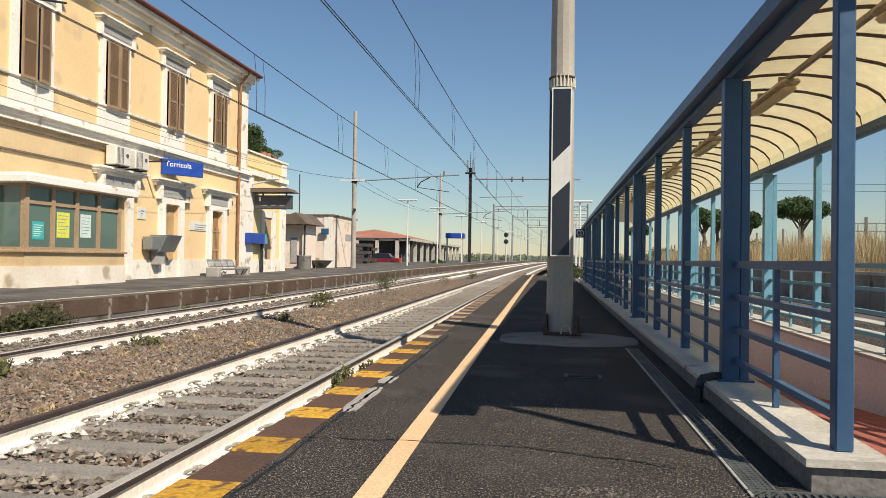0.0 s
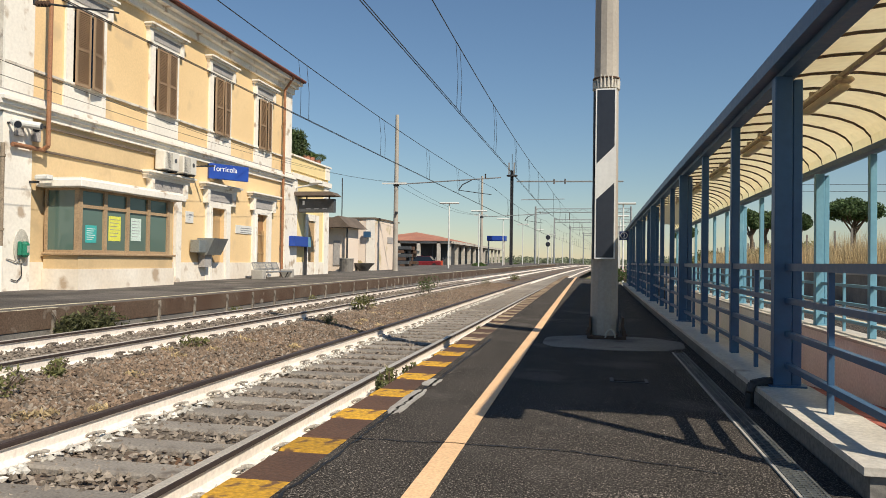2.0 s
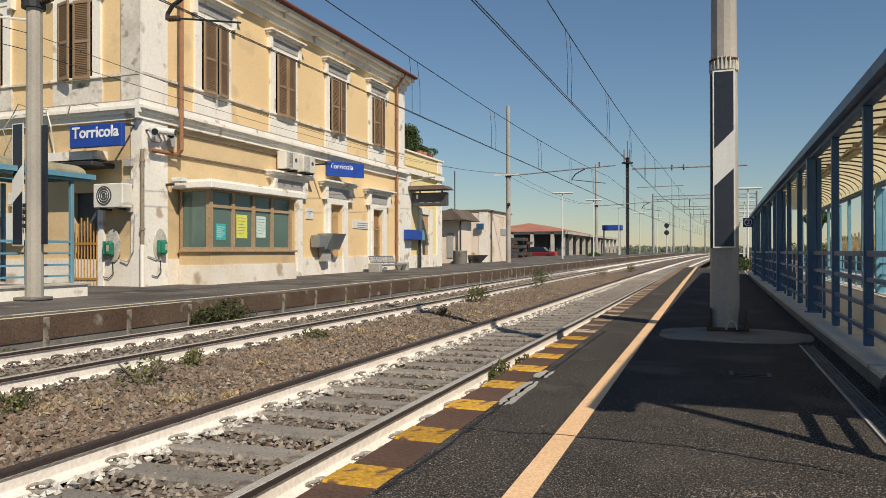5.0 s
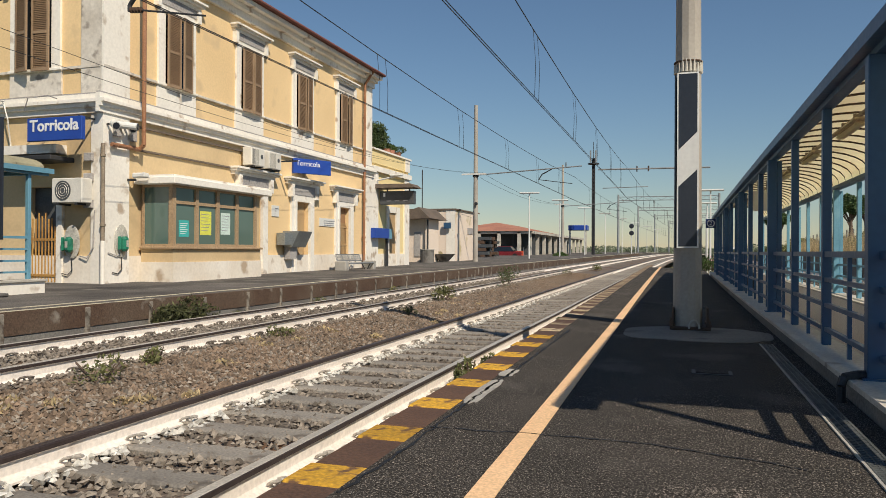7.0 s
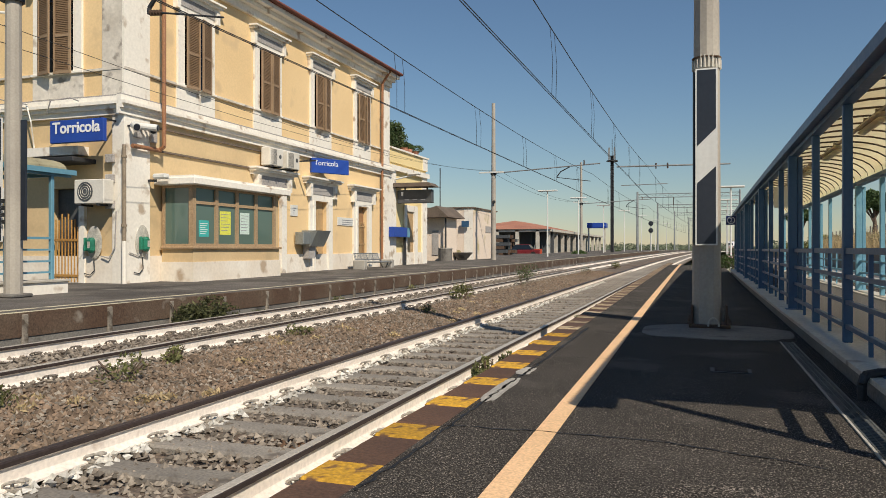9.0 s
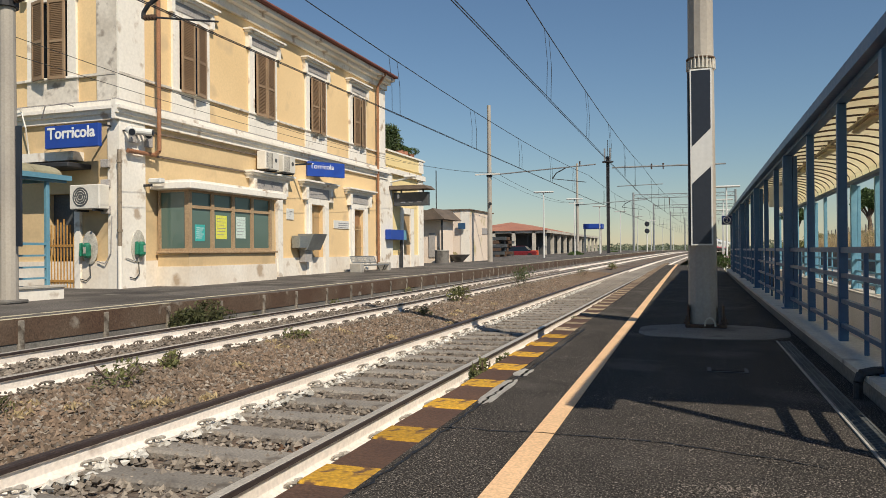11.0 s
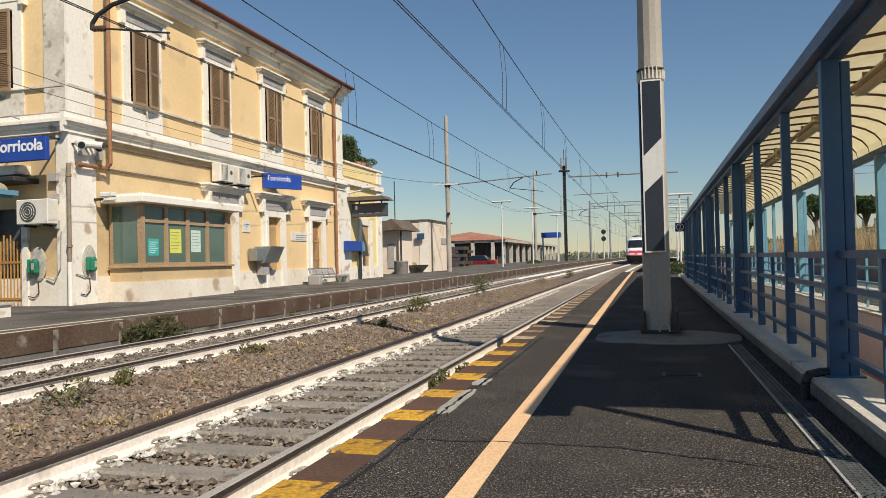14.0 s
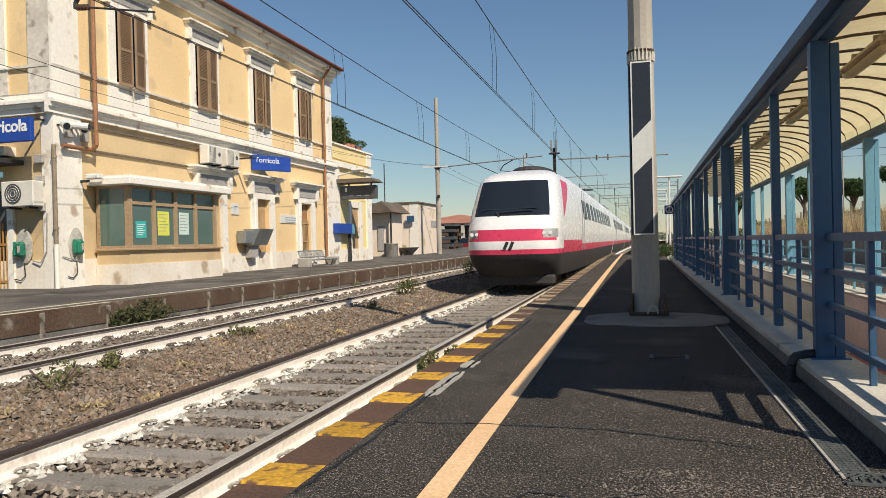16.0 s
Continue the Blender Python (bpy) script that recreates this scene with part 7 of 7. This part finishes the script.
bo = thing("flower_bowl", "wide stone flower bowl on a foot", "planter")
part("bowl", R((-14.2, 44.8, 0.25), (-14.2, 44.8, 0.75), 0.25, 18, 0.72), CONCRETE_DARK, bo)
part("foot", R((-14.2, 44.8, 0.08), (-14.2, 44.8, 0.26), 0.3, 14), CONCRETE_DARK, bo)

sh = thing("goods_shed", "long low shed with red tiled roof and open concrete bays", "shed")
sx0, sx1, sy0, sy1 = -28.5, -16.9, 88.0, 108.0
part("back_wall", B(sx0, sx0 + 0.3, sy0, sy1, 0.08, 3.6), CONCRETE_DARK, sh)
# near-black end wall and bay sheets stand in for the shade inside the shed
part("end_wall", B(sx0, sx1, sy0 + 2.5, sy0 + 2.8, 0.08, 3.1), AC_DARK, sh)
part("beam", B(sx0, sx1 + 0.3, sy0 - 0.4, sy1 + 30, 3.1, 3.4), CAP, sh, "pale concrete beam")
for k in range(11):
    y_ = sy0 + 0.2 + 4.9 * k
    part("pier", B(sx1 - 0.4, sx1, y_, y_ + 0.4, 0.08, 3.3), CAP, sh)
    if k < 10:
        part("bay_infill", B(sx1 - 2.4, sx1 - 2.3, y_ + 0.4, y_ + 4.9, 0.08, 3.0), AC_DARK, sh)
for k in range(5):
    part("pier", B(sx0 + 2.5 * k, sx0 + 2.5 * k + 0.4, sy0 - 0.4, sy0, 0.08, 3.3), CAP, sh)
bm = bmesh.new()
for y_ in (sy0 - 0.6, sy1):
    for x_, z_ in ((sx0 - 0.5, 3.4), (sx1 + 0.3, 3.4), ((sx0 + sx1) / 2, 4.7)):
        bm.verts.new((x_, y_ + (7.0 if z_ > 4 and y_ < sy0 else 0), z_))
bm.verts.ensure_lookup_table()
v = bm.verts
for q in ((0, 1, 2), (3, 4, 5), (0, 1, 4, 3), (1, 2, 5, 4), (2, 0, 3, 5)):
    bm.faces.new([v[i] for i in q])
bmesh.ops.recalc_face_normals(bm, faces=bm.faces)
part("roof", bm, ROOF_RED, sh, "red tiled roof")


def parked_car(x, y, material, label):
    c = thing("parked_car", label, "car", group="cars in the yard", at=(x, y, 0.08))
    bm = box(bmesh.new(), -2.0, 2.0, -0.85, 0.85, 0.28, 0.85, 0.1)
    part("body", bm, material, c)
    cb = bmesh.new()
    r = bmesh.ops.create_cube(cb, size=1)["verts"]
    for q in r:
        q.co = Vector((q.co.x * (1.5 if q.co.z > 0 else 2.5) - 0.1, q.co.y * (1.3 if q.co.z > 0 else 1.6), 0.85 + (0.55 if q.co.z > 0 else 0)))
    part("cabin", cb, GLASS_DARK, c)
    part("cabin_roof", B(-0.85, 0.65, -0.62, 0.62, 1.39, 1.44), material, c)
    for sx_ in (-1.25, 1.25):
        for sy_ in (-0.82, 0.82):
            part("wheel", R((sx_, sy_ - 0.08, 0.31), (sx_, sy_ + 0.08, 0.31), 0.31, 14), RUBBER, c)


parked_car(-19.2, 84.5, CAR_RED, "small dark red parked car in the yard")
parked_car(-21.0, 79.5, CAR_DARK, "dark parked car in the yard")
rk = thing("stacked_sleepers", "stacked old sleepers and scrap in the yard", "stack")
rg = random.Random(3)
for z_ in range(5):
    for k in range(4):
        part("beam", B(-22.0 + rg.uniform(-0.4, 0.4), -17.6 + rg.uniform(-0.5, 0.3), 70 + 0.9 * k, 70.7 + 0.9 * k, 0.6 + 0.36 * z_, 0.9 + 0.36 * z_), RUST if (z_ + k) % 2 else AC_DARK, rk)
part("bearer", B(-21.5, -21.0, 69.8, 73.6, 0.08, 0.6), RUST, rk)
part("bearer", B(-18.4, -18.0, 69.8, 73.6, 0.08, 0.6), RUST, rk)
on = thing("orange_barrier", "orange plastic fencing in the yard", "barrier")
part("net", B(-17.9, -17.0, 84.0, 84.05, 0.2, 1.0), ORANGE_NET, on)
for x_ in (-17.9, -17.0):
    part("stake", R((x_, 84.1, 0.08), (x_, 84.1, 1.4), 0.03), GALV, on)
bs = thing("blue_skip", "blue steel shelter roof far along the platform", "shelter")
bx = -15.2 + bend(104)
part("roof_box", B(bx - 1.3, bx + 1.3, 103, 105, 3.9, 4.6, bevel=0.05), SIGN_BLUE, bs)
for dx in (-1.1, 1.1):
    part("post", B(bx + dx - 0.1, bx + dx + 0.1, 103.2, 103.4, 0.08, 3.9), CAP, bs)
yb_ = [(x_ + bend(y_), y_, 0.4, 0.9, 1.3, 0.4) for x_, y_ in ((-14.0, 84), (-14.5, 118), (-13.5, 140), (-14, 160))]
shrub("yard_bushes", "green bushes and weeds in the yard", yb_, 5000, 0.14, 21, LEAF, category="bushes")
# far trees take the paler leaf with haze in its colour
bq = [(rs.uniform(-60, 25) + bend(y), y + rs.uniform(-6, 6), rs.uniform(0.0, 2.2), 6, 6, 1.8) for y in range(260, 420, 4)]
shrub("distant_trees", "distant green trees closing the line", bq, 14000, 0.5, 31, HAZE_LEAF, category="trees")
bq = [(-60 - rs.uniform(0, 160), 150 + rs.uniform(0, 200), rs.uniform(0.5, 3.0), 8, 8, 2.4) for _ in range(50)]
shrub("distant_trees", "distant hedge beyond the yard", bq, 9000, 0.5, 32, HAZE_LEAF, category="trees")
ft = [(1.7 + bend(41) + rs.uniform(-0.8, 0.8), 41 + rs.uniform(-1, 1), rs.uniform(0.2, 0.6), 0.4, 0.4, 0.3) for _ in range(8)]
shrub("platform_end_shrub", "green shrub in a planter at the platform's end", ft, 2200, 0.06, 41, LEAF, 60)
lt = thing("yard_lamp", "grey twin-headed street lamp behind the shelter", "street lamp")
part("post", R((-34, 18, 0.1), (-34, 18, 7.2), 0.08, 8, 0.05), GALV, lt)
part("head", B(-34.7, -34.1, 17.8, 18.2, 7.2, 7.3), GALV, lt)
part("head", B(-33.9, -33.3, 17.8, 18.2, 7.2, 7.3), GALV, lt)
tagged(link("backdrop_hills", moved(B(-2500, 2500, 2600, 2650, -10, 9), Matrix.Identity(4)), HILL), "low hazy hills on the horizon", "hills", kind="structure")


# ---- what moves ----
def motions():
    """The train runs in along the near track at a steady pace."""
    rows = []
    for t in [0.0, 2.0, 4.0, 6.0, 8.0, 10.0, 11.0, 12.0, 13.0, 13.5, 14.0, 14.5, 15.0, 15.5, 15.8, 16.0]:
        y = 17.9 + 36.5 * (16.0 - t)
        rows.append((t, pose(-3.0 + swing(y), y, -0.28 + rise(y), 0, 0, math.degrees(swing(y) - swing(y + 1.0)))))
    walk(TRAIN, rows)


motions()
